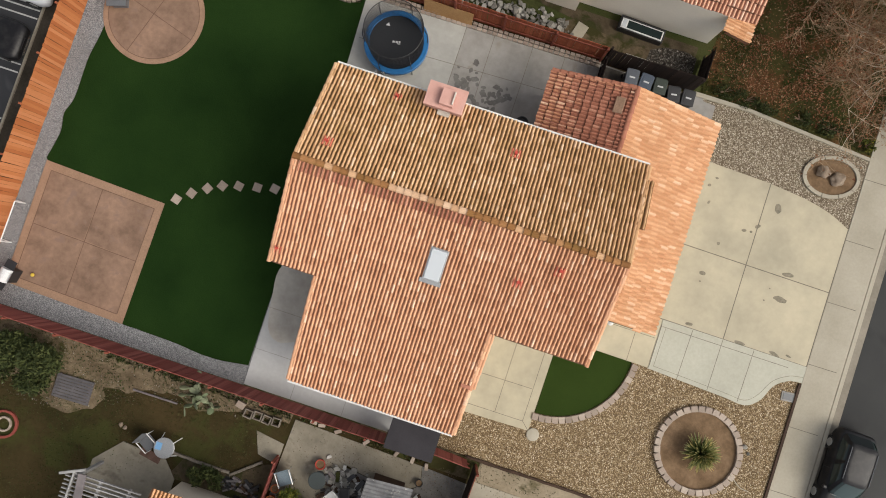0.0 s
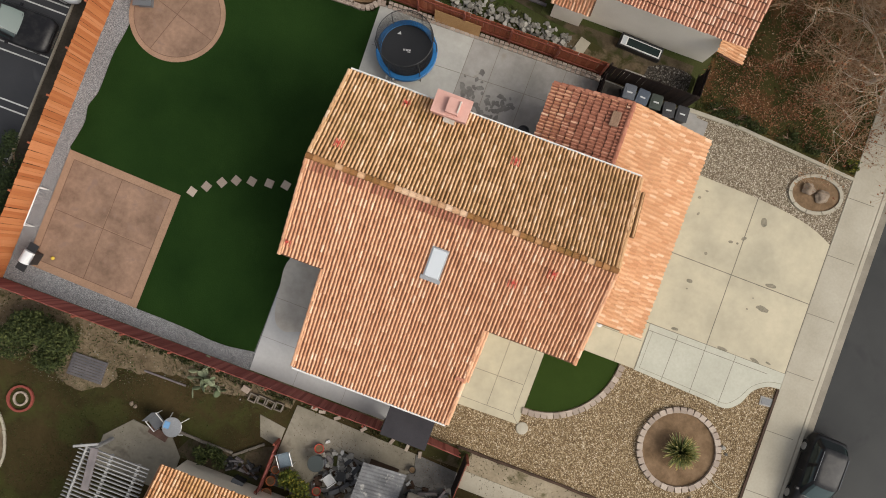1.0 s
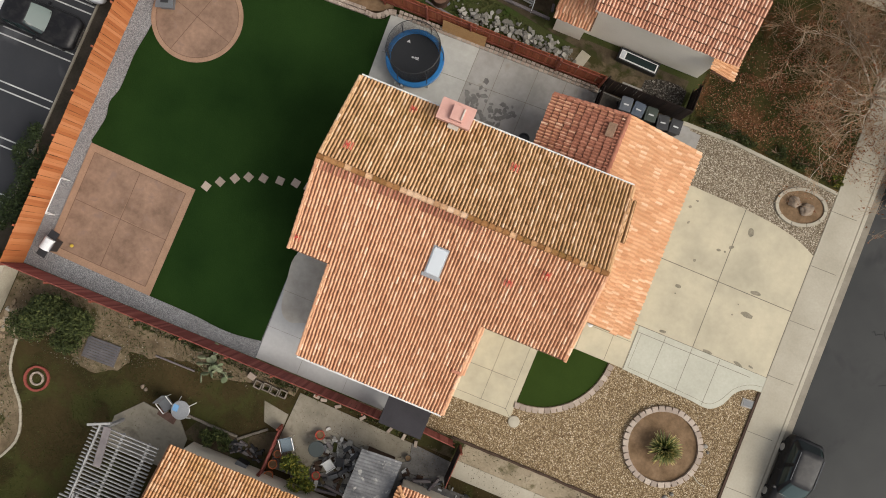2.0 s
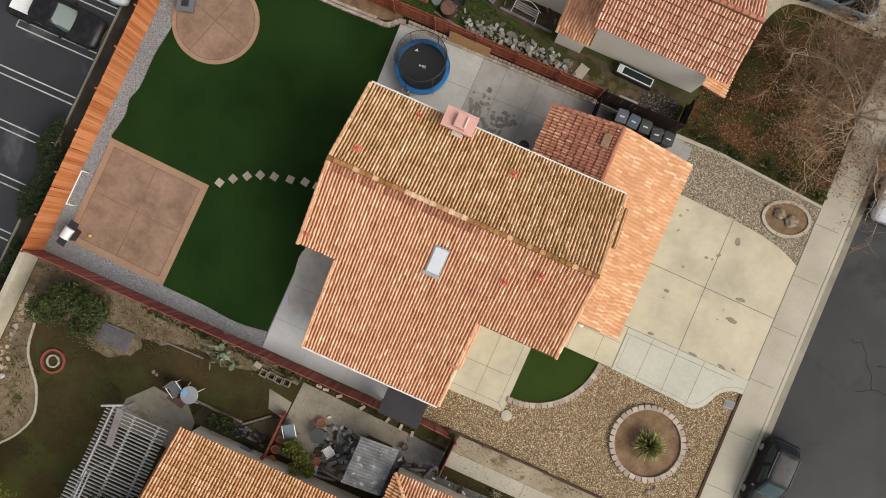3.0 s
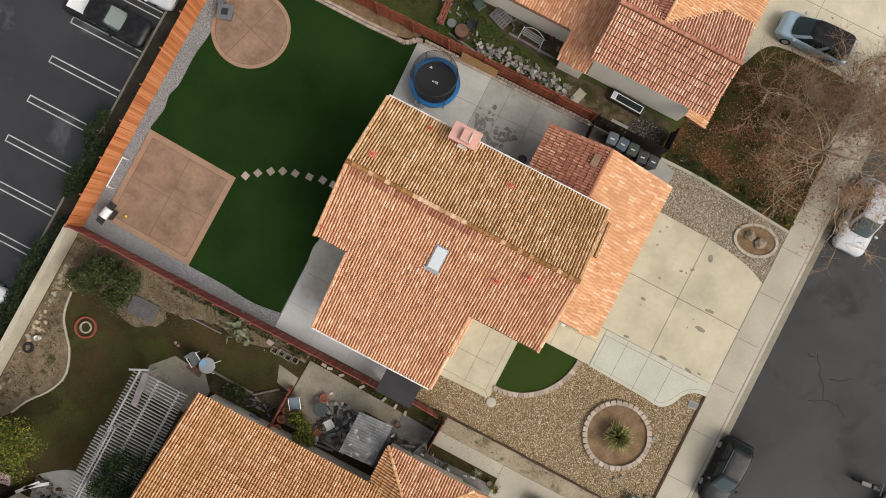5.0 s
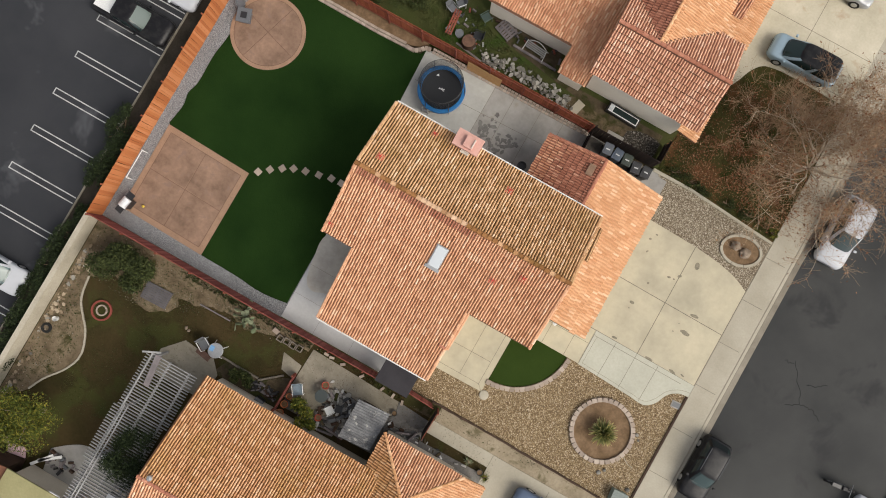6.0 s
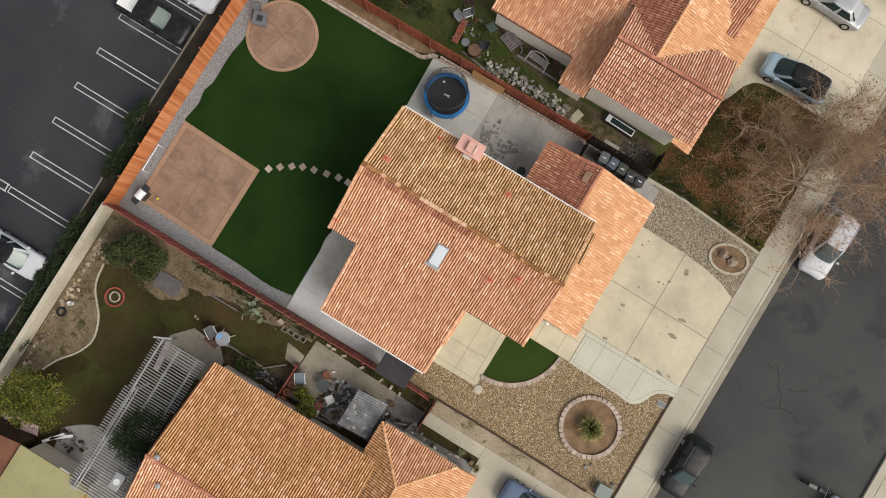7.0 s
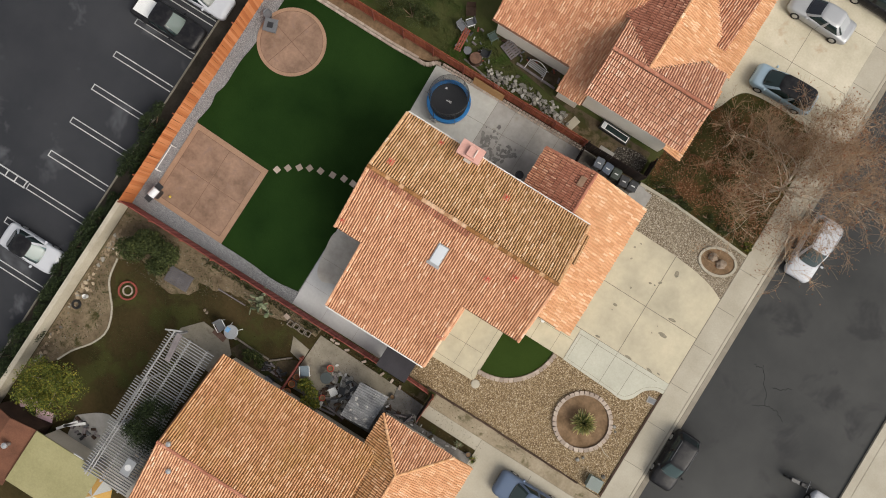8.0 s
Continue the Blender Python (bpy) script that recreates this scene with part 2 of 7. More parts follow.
def solid(name, bm, material, label, category="", group="", kind=""):
    return tagged(new(name, mesh_of(name, bm, material)), label, category, group, kind)


def part(name, bm, material, parent, label=""):
    ob = new(name, mesh_of(name, bm, material))
    ob.parent = parent
    return tagged(ob, label)


def part_of(name, me, parent, m=None):
    ob = new(name, me)
    ob.parent = parent
    if m is not None:
        ob.matrix_basis = m
    return ob


def box(bm, x0, x1, y0, y1, z0, z1, m=None, bevel=0.0):
    r = bmesh.ops.create_cube(bm, size=1.0)
    vs = r["verts"]
    for v in vs:
        v.co = Vector(((x0 + x1) / 2 + v.co.x * (x1 - x0), (y0 + y1) / 2 + v.co.y * (y1 - y0), (z0 + z1) / 2 + v.co.z * (z1 - z0)))
    if bevel:
        es = list({e for v in vs for e in v.link_edges})
        vs = list({v for f in bmesh.ops.bevel(bm, geom=es, offset=bevel, segments=2, affect="EDGES", profile=0.6)["faces"] for v in f.verts} | {v for v in vs if v.is_valid})
    if m is not None:
        bmesh.ops.transform(bm, matrix=m, verts=[v for v in vs if v.is_valid])
    return vs


def boxes(*dims, bevel=0.0, m=None):
    bm = bmesh.new()
    for d in dims:
        box(bm, *d, bevel=bevel, m=m)
    return bm


def prism(points, z0, z1, bm=None):
    bm = bm or bmesh.new()
    top = [bm.verts.new((x, y, z1)) for x, y in points]
    low = [bm.verts.new((x, y, z0)) for x, y in points]
    n = len(points)
    f = bm.faces.new(top)
    g = bm.faces.new(low[::-1])
    for i in range(n):
        bm.faces.new((top[i - 1], low[i - 1], low[i], top[i]))
    bmesh.ops.recalc_face_normals(bm, faces=bm.faces[:])
    return bm


def rod(bm, a, b, r0, r1=None, sides=8, caps=True):
    a, b = Vector(a), Vector(b)
    d = b - a
    m = Matrix.Translation((a + b) / 2) @ d.to_track_quat("Z", "Y").to_matrix().to_4x4()
    return bmesh.ops.create_cone(bm, cap_ends=caps, segments=sides, radius1=r0, radius2=r0 if r1 is None else r1, depth=d.length, matrix=m)["verts"]


def disc_points(cx, cy, rx, ry=None, n=48, turn=0.0, a0=0.0, a1=360.0):
    ry = rx if ry is None else ry
    out = []
    steps = n if a1 - a0 >= 360 else n + 1
    for i in range(steps):
        a = radians(a0 + (a1 - a0) * i / n)
        x, y = rx * math.cos(a), ry * math.sin(a)
        c, s = math.cos(radians(turn)), math.sin(radians(turn))
        out.append((cx + c * x - s * y, cy + s * x + c * y))
    return out


def curve_points(pts, n=6):
    """A smooth line through the points."""
    out = []
    for i in range(len(pts) - 1):
        p0, p1, p2, p3 = pts[max(i - 1, 0)], pts[i], pts[i + 1], pts[min(i + 2, len(pts) - 1)]
        for k in range(n):
            t = k / n
            out.append(tuple(0.5 * (2 * b + (c - a) * t + (2 * a - 5 * b + 4 * c - d) * t * t + (3 * b - a - 3 * c + d) * t ** 3) for a, b, c, d in zip(p0, p1, p2, p3)))
    return out + [pts[-1]]


def inside(poly, x, y):
    hit = False
    for i in range(len(poly)):
        (xa, ya), (xb, yb) = poly[i - 1], poly[i]
        if (ya > y) != (yb > y) and x < (xb - xa) * (y - ya) / (yb - ya) + xa:
            hit = not hit
    return hit


# ---- ground ----
def wavy(pts, amp=0.16, step=0.22, seed=0.0):
    """An uneven natural edge along the points."""
    out = []
    for (xa, ya), (xb, yb) in zip(pts, pts[1:]):
        n = max(1, int(math.hypot(xb - xa, yb - ya) / step))
        for i in range(n):
            x, y = xa + (xb - xa) * i / n, ya + (yb - ya) * i / n
            v = noise.noise_vector(Vector((x * 1.3, y * 1.3, seed))) + noise.noise_vector(Vector((x * 4, y * 4, seed + 5))) * 0.4
            out.append((x + amp * v.x, y + amp * v.y))
    return out + [pts[-1]]


def slab(name, pts, z1, material, label, category="", z0=-0.25, kind="structure"):
    return solid(name, prism(pts, z0, z1), material, label, category, kind=kind)


def rect(x0, x1, y0, y1):
    return [(x0, y0), (x1, y0), (x1, y1), (x0, y1)]


bm = bmesh.new()
bmesh.ops.create_grid(bm, x_segments=40, y_segments=40, size=1500)
bmesh.ops.translate(bm, verts=bm.verts[:], vec=(0, 0, -0.26))
solid("ground", bm, M_SOIL, "brown bare earth stretching out to the horizon", "ground", kind="structure")
slab("road", rect(20.6, 33.0, -160, 160), -0.13, M_ASPHALT, "worn dark grey asphalt residential street", "road")
slab("parking_lot", rect(-75, -20.88, -90, 90), -0.06, M_LOT, "dark asphalt car park with damp and painted sheen patches", "parking lot")
slab("planting_strip", rect(-20.78, -19.05, -90, 60), -0.02, M_DARKSOIL, "narrow strip of dark soil beside the car park", "planting strip")
slab("curb_parking", rect(-20.88, -20.78, -90, 90), 0.06, M_GUTTER, "low grey concrete kerb edging the car park", "kerb")
slab("gravel_bed_grey", rect(-19.05, -5.99, -9.1, 9.3), 0.0, M_GRAVEL, "strip of loose grey gravel along the fence", "gravel")
west_edge = curve_points([(-17.75, 9.6), (-17.78, 7.0), (-17.82, 4.7), (-18.0, 3.1), (-17.98, 1.2), (-18.2, 0.3), (-18.06, -0.6), (-18.27, -1.95)])
south_edge = curve_points([(-12.26, -8.22), (-10.78, -8.24), (-9.49, -8.28), (-8.37, -8.38), (-7.33, -8.36), (-6.06, -8.17)])
lawn = [(-6.1, -2.0), (-6.12, 3.5), (-6.4, 10.25), (-6.6, 9.75), (-7.3, 9.6), (-9.6, 9.5), (-12.5, 9.5)] + west_edge + south_edge
slab("artificial_lawn", lawn, 0.035, M_TURF, "deep green artificial turf lawn, flat and even", "lawn")
slab("side_concrete", [(-5.97, -9.05), (3.2, -9.05), (3.2, -5), (-3, -2), (-6.09, -2.0)], 0.045, M_CONC_PALE, "grey concrete strip beside the house", "paving")
slab("north_concrete", [(-6.11, 3.5), (11.0, 3.5), (11.0, 10.35), (5.0, 10.6), (-6.4, 10.25)], 0.045, M_CONC_GREY, "stained grey concrete side yard", "paving")
drive = [(8.5, -0.05), (18.72, -0.05)] + [(18.72, 6.7)] + curve_points([(18.72, 6.7), (17.7, 7.15), (16.4, 7.45), (14.5, 7.65)])[1:] + [(8.5, 7.8)]
slab("driveway", drive, 0.03, M_CONC, "pale yellowish concrete driveway with oil drips", "driveway")
strip = [(11.68, -0.06), (11.68, -2.45), (15.6, -2.62)] + curve_points([(15.6, -2.62), (16.5, -2.66), (17.1, -2.2), (17.5, -1.4), (18.1, -0.95), (18.72, -0.85)])[1:] + [(18.72, -0.06)]
slab("drive_walk", strip, 0.034, M_CONC_NEW, "lighter grey concrete strip along the driveway", "paving")
slab("front_walk", [(7.2, -2.4), (11.66, -2.42), (11.66, -0.06), (7.0, -0.06)], 0.03, M_CONC, "pale concrete front walk", "paving")
slab("entry_slab", [(3.2, -7.05), (7.26, -6.95), (7.3, -2.41), (3.2, -2.4)], 0.04, M_CONC, "pale concrete entry slab in four squares", "paving")
slab("front_gravel", [(3.3, -8.95), (18.72, -9.02), (18.72, -0.6), (16, -1.5), (11, -1.5), (7, -2.5), (3.9, -5)], 0.0, M_PEBBLE, "bed of tan and brown river pebbles", "gravel")
slab("north_gravel", [(9.7, 7.0), (18.72, 6.4), (18.72, 10.15), (12.6, 10.62), (9.9, 10.5)], 0.0, M_PEBBLE_GREY, "bed of tan river pebbles beside the driveway", "gravel")
slab("sidewalk", rect(18.74, 20.38, -160, 160), 0.02, M_CONC_WALK, "weathered concrete pavement along the street", "sidewalk")
slab("curb_east", rect(20.41, 20.6, -160, 160), 0.02, M_CONC_WALK, "concrete street kerb", "kerb")
slab("gutter_seam", rect(20.6, 20.68, -160, 160), -0.114, M_DARKSOIL, "dark line along the kerb", "kerb")
slab("gutter", rect(20.68, 21.02, -160, 160), -0.115, M_GUTTER, "concrete gutter apron", "kerb")
slab("far_curb", rect(32.6, 33.15, -160, 160), 0.02, M_CONC_WALK, "concrete kerb across the street", "kerb")
slab("far_sidewalk", rect(33.17, 36.5, -160, 160), 0.03, M_CONC_WALK, "concrete pavement across the street", "sidewalk")
slab("north_yard", [(-19.05, 10.4), (5, 10.8), (10.1, 10.75), (10.1, 45), (-19.05, 45)], -0.01, M_LAWN_N, "patchy green and brown back lawn", "lawn")
lawn_north = curve_points([(16.7, 20.2), (14.6, 20.2), (13.4, 20.1), (12.7, 19.85), (12.2, 19.2), (11.8, 18.2), (11.3, 17.3)], 4)
slab("north_front_lawn", [(10.1, 10.75), (18.72, 10.25), (18.72, 20.18)] + lawn_north + [(10.1, 16.6)], -0.005, M_LEAFY, "brown front lawn strewn with dead leaves", "lawn")
slab("north_driveway", [(10.1, 32), (10.1, 16.62)] + lawn_north[::-1] + [(18.73, 20.2), (18.73, 32)], 0.025, M_CONC_STAINED, "stained pale concrete driveway", "driveway")
slab("south_yard", [(-19.05, -45), (12, -45), (12, -9.95), (-3.2, -9.4), (-19.05, -9.4)], -0.02, M_WEEDY, "dull olive brown neglected lawn", "lawn")
slab("south_driveway", [(9.9, -45), (18.73, -45), (18.73, -10.0), (9.9, -10.0)], 0.02, M_CONC_WALK, "concrete driveway with tyre marks", "driveway")
slab("circle_patio", disc_points(-15.74, 6.14, 2.42), 0.05, M_PATIO_EDGE, "round brown stamped concrete patio", "patio")
slab("square_patio", [(-18.21, -2.05), (-12.25, -2.26), (-12.27, -8.22), (-18.17, -8.06)], 0.05, M_PATIO_EDGE, "square brown stamped concrete patio", "patio")


# ---- roofs ----
TW, TE = 0.16, 0.35


def tile_mesh():
    """One clay barrel tile with a pan on either side, its butt edge raised; width along x, up the slope along y."""
    bm = bmesh.new()
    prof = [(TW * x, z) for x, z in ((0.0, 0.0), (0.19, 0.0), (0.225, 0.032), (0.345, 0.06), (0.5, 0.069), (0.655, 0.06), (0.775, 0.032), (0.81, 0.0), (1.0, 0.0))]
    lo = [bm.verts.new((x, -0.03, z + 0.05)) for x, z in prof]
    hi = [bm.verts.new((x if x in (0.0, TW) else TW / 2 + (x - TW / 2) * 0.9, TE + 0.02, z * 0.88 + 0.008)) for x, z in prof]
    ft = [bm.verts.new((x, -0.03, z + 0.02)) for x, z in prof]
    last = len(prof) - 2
    # pans and butt faces take the darker slot, painting shade between tiles
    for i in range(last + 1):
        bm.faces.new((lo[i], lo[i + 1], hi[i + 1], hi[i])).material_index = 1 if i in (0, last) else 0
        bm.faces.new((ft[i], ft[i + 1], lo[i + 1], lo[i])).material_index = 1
    return bm


def as_arrays(bm):
    bm.verts.index_update()
    v = np.array([tuple(x.co) for x in bm.verts])
    f = [[x.index for x in p.verts] for p in bm.faces]
    k = [p.material_index for p in bm.faces]
    bm.free()
    return v, f, k


_tile_v, _tile_f, _tile_k = as_arrays(tile_mesh())
_tile_me = {}


def tile_shared(material, pan):
    if material.name not in _tile_me:
        _tile_me[material.name] = mesh_of("tile", tile_mesh(), material)
        _tile_me[material.name].materials.append(pan)
    return _tile_me[material.name]


def roof_plane(parent, origin, u, v, poly, material, pick=None, thick=0.16, name="roof_slope", fascia=None, course=1.0, wide=1.0, gap=0.0, pan=None, stagger=0.0, other=None, other_m=None):
    """A tiled slope: origin at the eave, u along the eave, v up the slope; poly in metres along both. pick: a test of plan (x, y) for tiles of their own; other: a test of plan for tiles of another clay."""
    pan = pan or M_PAN
    o, u = Vector(origin), Vector(u).normalized()
    v = Vector(v).normalized()
    n = u.cross(v).normalized()
    m = Matrix.Identity(4)
    for i, a in enumerate((u, v, n)):
        for j in range(3):
            m[j][i] = a[j]
    m.translation = o
    bm = prism(poly, -thick, 0.0)
    bmesh.ops.transform(bm, matrix=m, verts=bm.verts[:])
    deck = part(name, bm, fascia or M_UNDER, parent)
    a0, a1 = min(p[0] for p in poly), max(p[0] for p in poly)
    b0, b1 = min(p[1] for p in poly), max(p[1] for p in poly)
    verts, faces, kinds, count, made = [], [], [], 0, 0
    rnd = random.Random(int(abs(o.x * 31 + o.y * 17) * 10) + len(poly))
    mm = np.array(m)
    tw, te = TW * wide, TE * course
    for j in range(int((b1 - b0) / te + 0.6)):
        for i in range(int((a1 - a0) / tw + 0.5)):
            slip = stagger * tw * 0.9 * noise.noise(Vector((i * 0.09, j * 1.7, 3.0)))
            a, b = a0 + i * tw + slip, b0 + j * te
            if not inside(poly, a + tw / 2, min(b + te / 2, b1 - 0.02)):
                continue
            da, db, dz = rnd.uniform(-0.007, 0.007), rnd.uniform(-0.02, 0.02), rnd.uniform(0.0, 0.012)
            # a gap bares dark underlay as a stand-in shadow line between courses
            loc = Matrix.Translation((a + da, b + db, dz)) @ Matrix.Rotation(rnd.gauss(0, 0.014), 4, "Z") @ Matrix.Diagonal((wide, (te - gap) / (TE + 0.05) if gap else course, 1, 1))
            w = m @ Vector((a + tw / 2, b, 0))
            if pick and made < 300 and pick(w.x, w.y):
                part_of("tile", tile_shared(material, pan), deck, m @ loc)
                made += 1
                continue
            p = _tile_v @ np.array(loc.to_3x3()).T + np.array(loc.translation)
            p = p @ mm[:3, :3].T + mm[:3, 3]
            verts.append(p)
            faces += [[k + count for k in f] for f in _tile_f]
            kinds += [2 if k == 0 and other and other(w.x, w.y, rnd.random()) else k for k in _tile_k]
            count += len(p)
    if verts:
        me = bpy.data.meshes.new("tiles")
        me.from_pydata(np.concatenate(verts).tolist(), [], faces)
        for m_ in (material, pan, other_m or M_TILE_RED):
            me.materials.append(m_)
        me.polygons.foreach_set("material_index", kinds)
        ob = new("tiles", me)
        ob.parent = deck
        tagged(ob, kind="stuff")
    return deck


def cap_mesh(length, r, material):
    bm = bmesh.new()
    n = 6
    for s, (x, rr) in enumerate(((0, r), (length, r * 0.8))):
        for i in range(n + 1):
            a = math.pi * i / n
            bm.verts.new((x, rr * math.cos(a), rr * 0.75 * math.sin(a) + (0.03 if s == 0 else 0.0)))
    bm.verts.ensure_lookup_table()
    for i in range(n):
        bm.faces.new([bm.verts[k] for k in (i, i + n + 1, i + n + 2, i + 1)])
    bm.faces.new([bm.verts[i] for i in range(n + 1)])
    bmesh.ops.recalc_face_normals(bm, faces=bm.faces[:])
    return mesh_of("ridge_tile", bm, material)


def ridge_caps(parent, a, b, material=None, r=0.13, length=0.42, name="ridge_tile", wobble=0.012):
    a, b = Vector(a), Vector(b)
    d = b - a
    n = max(1, round(d.length / (length * 0.88)))
    step = d.length / n
    me = cap_mesh(step * 1.12, r, material or M_RIDGE)
    x = d.normalized()
    y = Vector((0, 0, 1)).cross(x).normalized()
    z = x.cross(y)
    base = Matrix(((x.x, y.x, z.x, 0), (x.y, y.y, z.y, 0), (x.z, y.z, z.z, 0), (0, 0, 0, 1)))
    rnd = random.Random(n)
    for i in range(n):
        m = Matrix.Translation(a + d * (i / n) + Vector((0, 0, rnd.uniform(0, wobble)))) @ base @ Matrix.Rotation(rnd.gauss(0, wobble), 4, "Z")
        part_of(name, me, parent, m)


def slope_vec(dx, dy, s):
    return Vector((dx, dy, s)).normalized()


# ---- the house ----
S = 0.35
K = math.sqrt(1 + S * S)
RY, RZ = 1.2, 5.95
NY, MY, SY = 5.41, -2.98, -7.5
XW, XE, XA, XB = -5.52, 7.74, -3.58, 3.72


def rz_at(y):
    return RZ - S * abs(y - RY)


house = thing("house", "two-storey cream stucco house with a terracotta tile roof", "house")
bm = boxes((XW + 0.3, XE - 0.4, MY + 0.45, NY - 0.4, 0, 4.3))
part("wall", bm, M_STUCCO, house)
bm = boxes((XA + 0.35, XB - 0.35, SY + 0.45, MY + 0.5, 0, 2.75))
part("wall", bm, M_STUCCO, house)
# gable triangles
for x in (XW + 0.3, XE - 0.6):
    bm = bmesh.new()
    pts = [(MY + 0.45, 4.2), (NY - 0.4, 4.2), (NY - 0.4, rz_at(NY - 0.4) - 0.2), (RY, RZ - 0.2), (MY + 0.45, rz_at(MY + 0.45) - 0.2)]
    prism(pts, x, x + 0.2, bm)
    bmesh.ops.transform(bm, matrix=Matrix(((0, 0, 1, 0), (1, 0, 0, 0), (0, 1, 0, 0), (0, 0, 0, 1))), verts=bm.verts[:])
    part("gable", bm, M_STUCCO, house)
for x in (XA + 0.35, XB - 0.55):
    bm = bmesh.new()
    pts = [(SY + 0.45, 2.7), (SY + 0.45, rz_at(SY + 0.45) - 0.2), (MY + 0.5, rz_at(MY + 0.5) - 0.2), (MY + 0.5, 2.7)]
    prism(pts, x, x + 0.2, bm)
    bmesh.ops.transform(bm, matrix=Matrix(((0, 0, 1, 0), (1, 0, 0, 0), (0, 1, 0, 0), (0, 0, 0, 1))), verts=bm.verts[:])
    part("gable", bm, M_STUCCO, house)
lenS = (RY - SY) * K
bmid = (MY - SY) * K
polyS = [(0, 0), (XB - XA, 0), (XB - XA, bmid), (XE - XA, bmid), (XE - XA, lenS), (XW - XA, lenS), (XW - XA, bmid), (0, bmid)]
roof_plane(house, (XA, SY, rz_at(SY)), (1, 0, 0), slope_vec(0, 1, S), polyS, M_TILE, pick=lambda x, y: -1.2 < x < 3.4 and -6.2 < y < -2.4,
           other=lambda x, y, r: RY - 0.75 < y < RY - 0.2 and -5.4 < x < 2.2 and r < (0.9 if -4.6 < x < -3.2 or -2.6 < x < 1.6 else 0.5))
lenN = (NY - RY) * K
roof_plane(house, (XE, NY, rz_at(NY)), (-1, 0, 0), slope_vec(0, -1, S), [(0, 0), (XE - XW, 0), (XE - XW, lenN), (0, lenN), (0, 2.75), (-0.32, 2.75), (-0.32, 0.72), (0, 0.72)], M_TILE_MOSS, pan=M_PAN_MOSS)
for xa, xb, m_ in ((XW - 0.05, -1.75, M_RIDGE), (-1.75, 1.35, M_RIDGE_PALE), (1.35, XE, M_RIDGE)):
    ridge_caps(house, (xa, RY, RZ + 0.05), (xb, RY, RZ + 0.05), m_, length=0.37, r=0.14)

# garage wing
GR, GE, GW, GN, GS, GZ, GSl = 6.52, 10.62, 2.95, 8.62, -0.95, 3.68, 0.3
GK = math.sqrt(1 + GSl * GSl)
part("wall", prism([(GW + 0.4, 4.9), (7.2, 4.9), (7.2, GS + 0.3), (GE - 0.55, GS + 0.3), (GE - 0.55, GN - 0.3), (GW + 0.4, GN - 0.3)], 0, 2.3), M_STUCCO, house)
zE, zW = GZ - GSl * (GE - GR), GZ - GSl * (GR - GW)
roof_plane(house, (GE, GS, zE), (0, 1, 0), slope_vec(-1, 0, GSl), [(0, 0), (GN - GS, 0), (GN - GS, (GE - GR) * GK), (0, (GE - GR) * GK)], M_TILE_SUNLIT, wide=1.25, pan=M_PAN_TAN, stagger=1.0, fascia=M_PAN_TAN)
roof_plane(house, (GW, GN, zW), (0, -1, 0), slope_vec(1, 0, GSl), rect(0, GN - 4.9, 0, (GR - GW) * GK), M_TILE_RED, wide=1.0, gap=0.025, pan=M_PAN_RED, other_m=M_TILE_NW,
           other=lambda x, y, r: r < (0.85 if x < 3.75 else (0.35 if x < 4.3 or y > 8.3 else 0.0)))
ridge_caps(house, (GR, 4.9, GZ + 0.03), (GR, GN, GZ + 0.03), M_TILE_RED, r=0.12)

# ---- neighbours ----
nh = thing("house", "two-storey cream house with hipped and gabled tile roofs", "house", group="neighbouring houses")
nS = 0.43
nK = math.sqrt(1 + nS * nS)
nE, nWx, nY, nRY, nZ = 10.08, 3.08, 12.31, 15.13, 4.5
nRZ = nZ + nS * (nRY - nY)
nX, nD = 5.62, nRY - nY
part("wall", boxes((nWx + 0.2, nE - 0.35, 13.12, 17.0, 0, 4.5)), M_STUCCO_PALE, nh)
part("wall", boxes((nWx + 0.2, 7.9, 17.01, 28, 0, 4.4)), M_STUCCO_PALE, nh)
part("wall", boxes((-4.1, nWx + 0.19, 14.25, 28, 0, 2.7)), M_STUCCO_PALE, nh)
part("wall", boxes((1.75, nWx + 0.19, 12.65, 14.24, 0, 2.2)), M_STUCCO_PALE, nh)
part("wall", boxes((7.91, 10.1, 19.6, 28.5, 0, 2.45)), M_STUCCO_PALE, nh)
roof_plane(nh, (nWx, nY, nZ), (1, 0, 0), slope_vec(0, 1, nS), rect(0, nE - nWx, 0, nD * nK), M_TILE_PINK, course=1.06, gap=0.026, pan=M_PAN_RED)
roof_plane(nh, (nE, nRY + nD, nZ), (-1, 0, 0), slope_vec(0, -1, nS), rect(0, nE - nWx, 0, nD * nK), M_TILE_PINK, course=1.06, gap=0.01, pan=M_PAN_RED)
ridge_caps(nh, (nWx, nRY, nRZ + 0.04), (nE, nRY, nRZ + 0.04), M_TILE_RED, wobble=0.002)
roof_plane(nh, (-4.42, 13.78, 2.8), (1, 0, 0), slope_vec(0, 1, 0.38), [(0, 0), (5.95, 0), (5.95, -1.6), (7.9, -1.6), (7.9, 7), (0, 7)], M_TILE_NW, pan=M_PAN_TAN, stagger=0.5)
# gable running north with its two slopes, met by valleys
roof_plane(nh, (nX + nD, nRY, nZ), (0, 1, 0), slope_vec(-1, 0, nS), [(nD, 0), (13.5, 0), (13.5, nD * nK), (0, nD * nK)], M_TILE_SUNLIT, pan=M_PAN_TAN, stagger=1.0, fascia=M_PAN_TAN)
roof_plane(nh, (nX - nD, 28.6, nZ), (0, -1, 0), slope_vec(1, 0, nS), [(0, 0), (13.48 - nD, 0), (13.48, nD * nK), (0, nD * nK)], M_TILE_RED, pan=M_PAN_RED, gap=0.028)
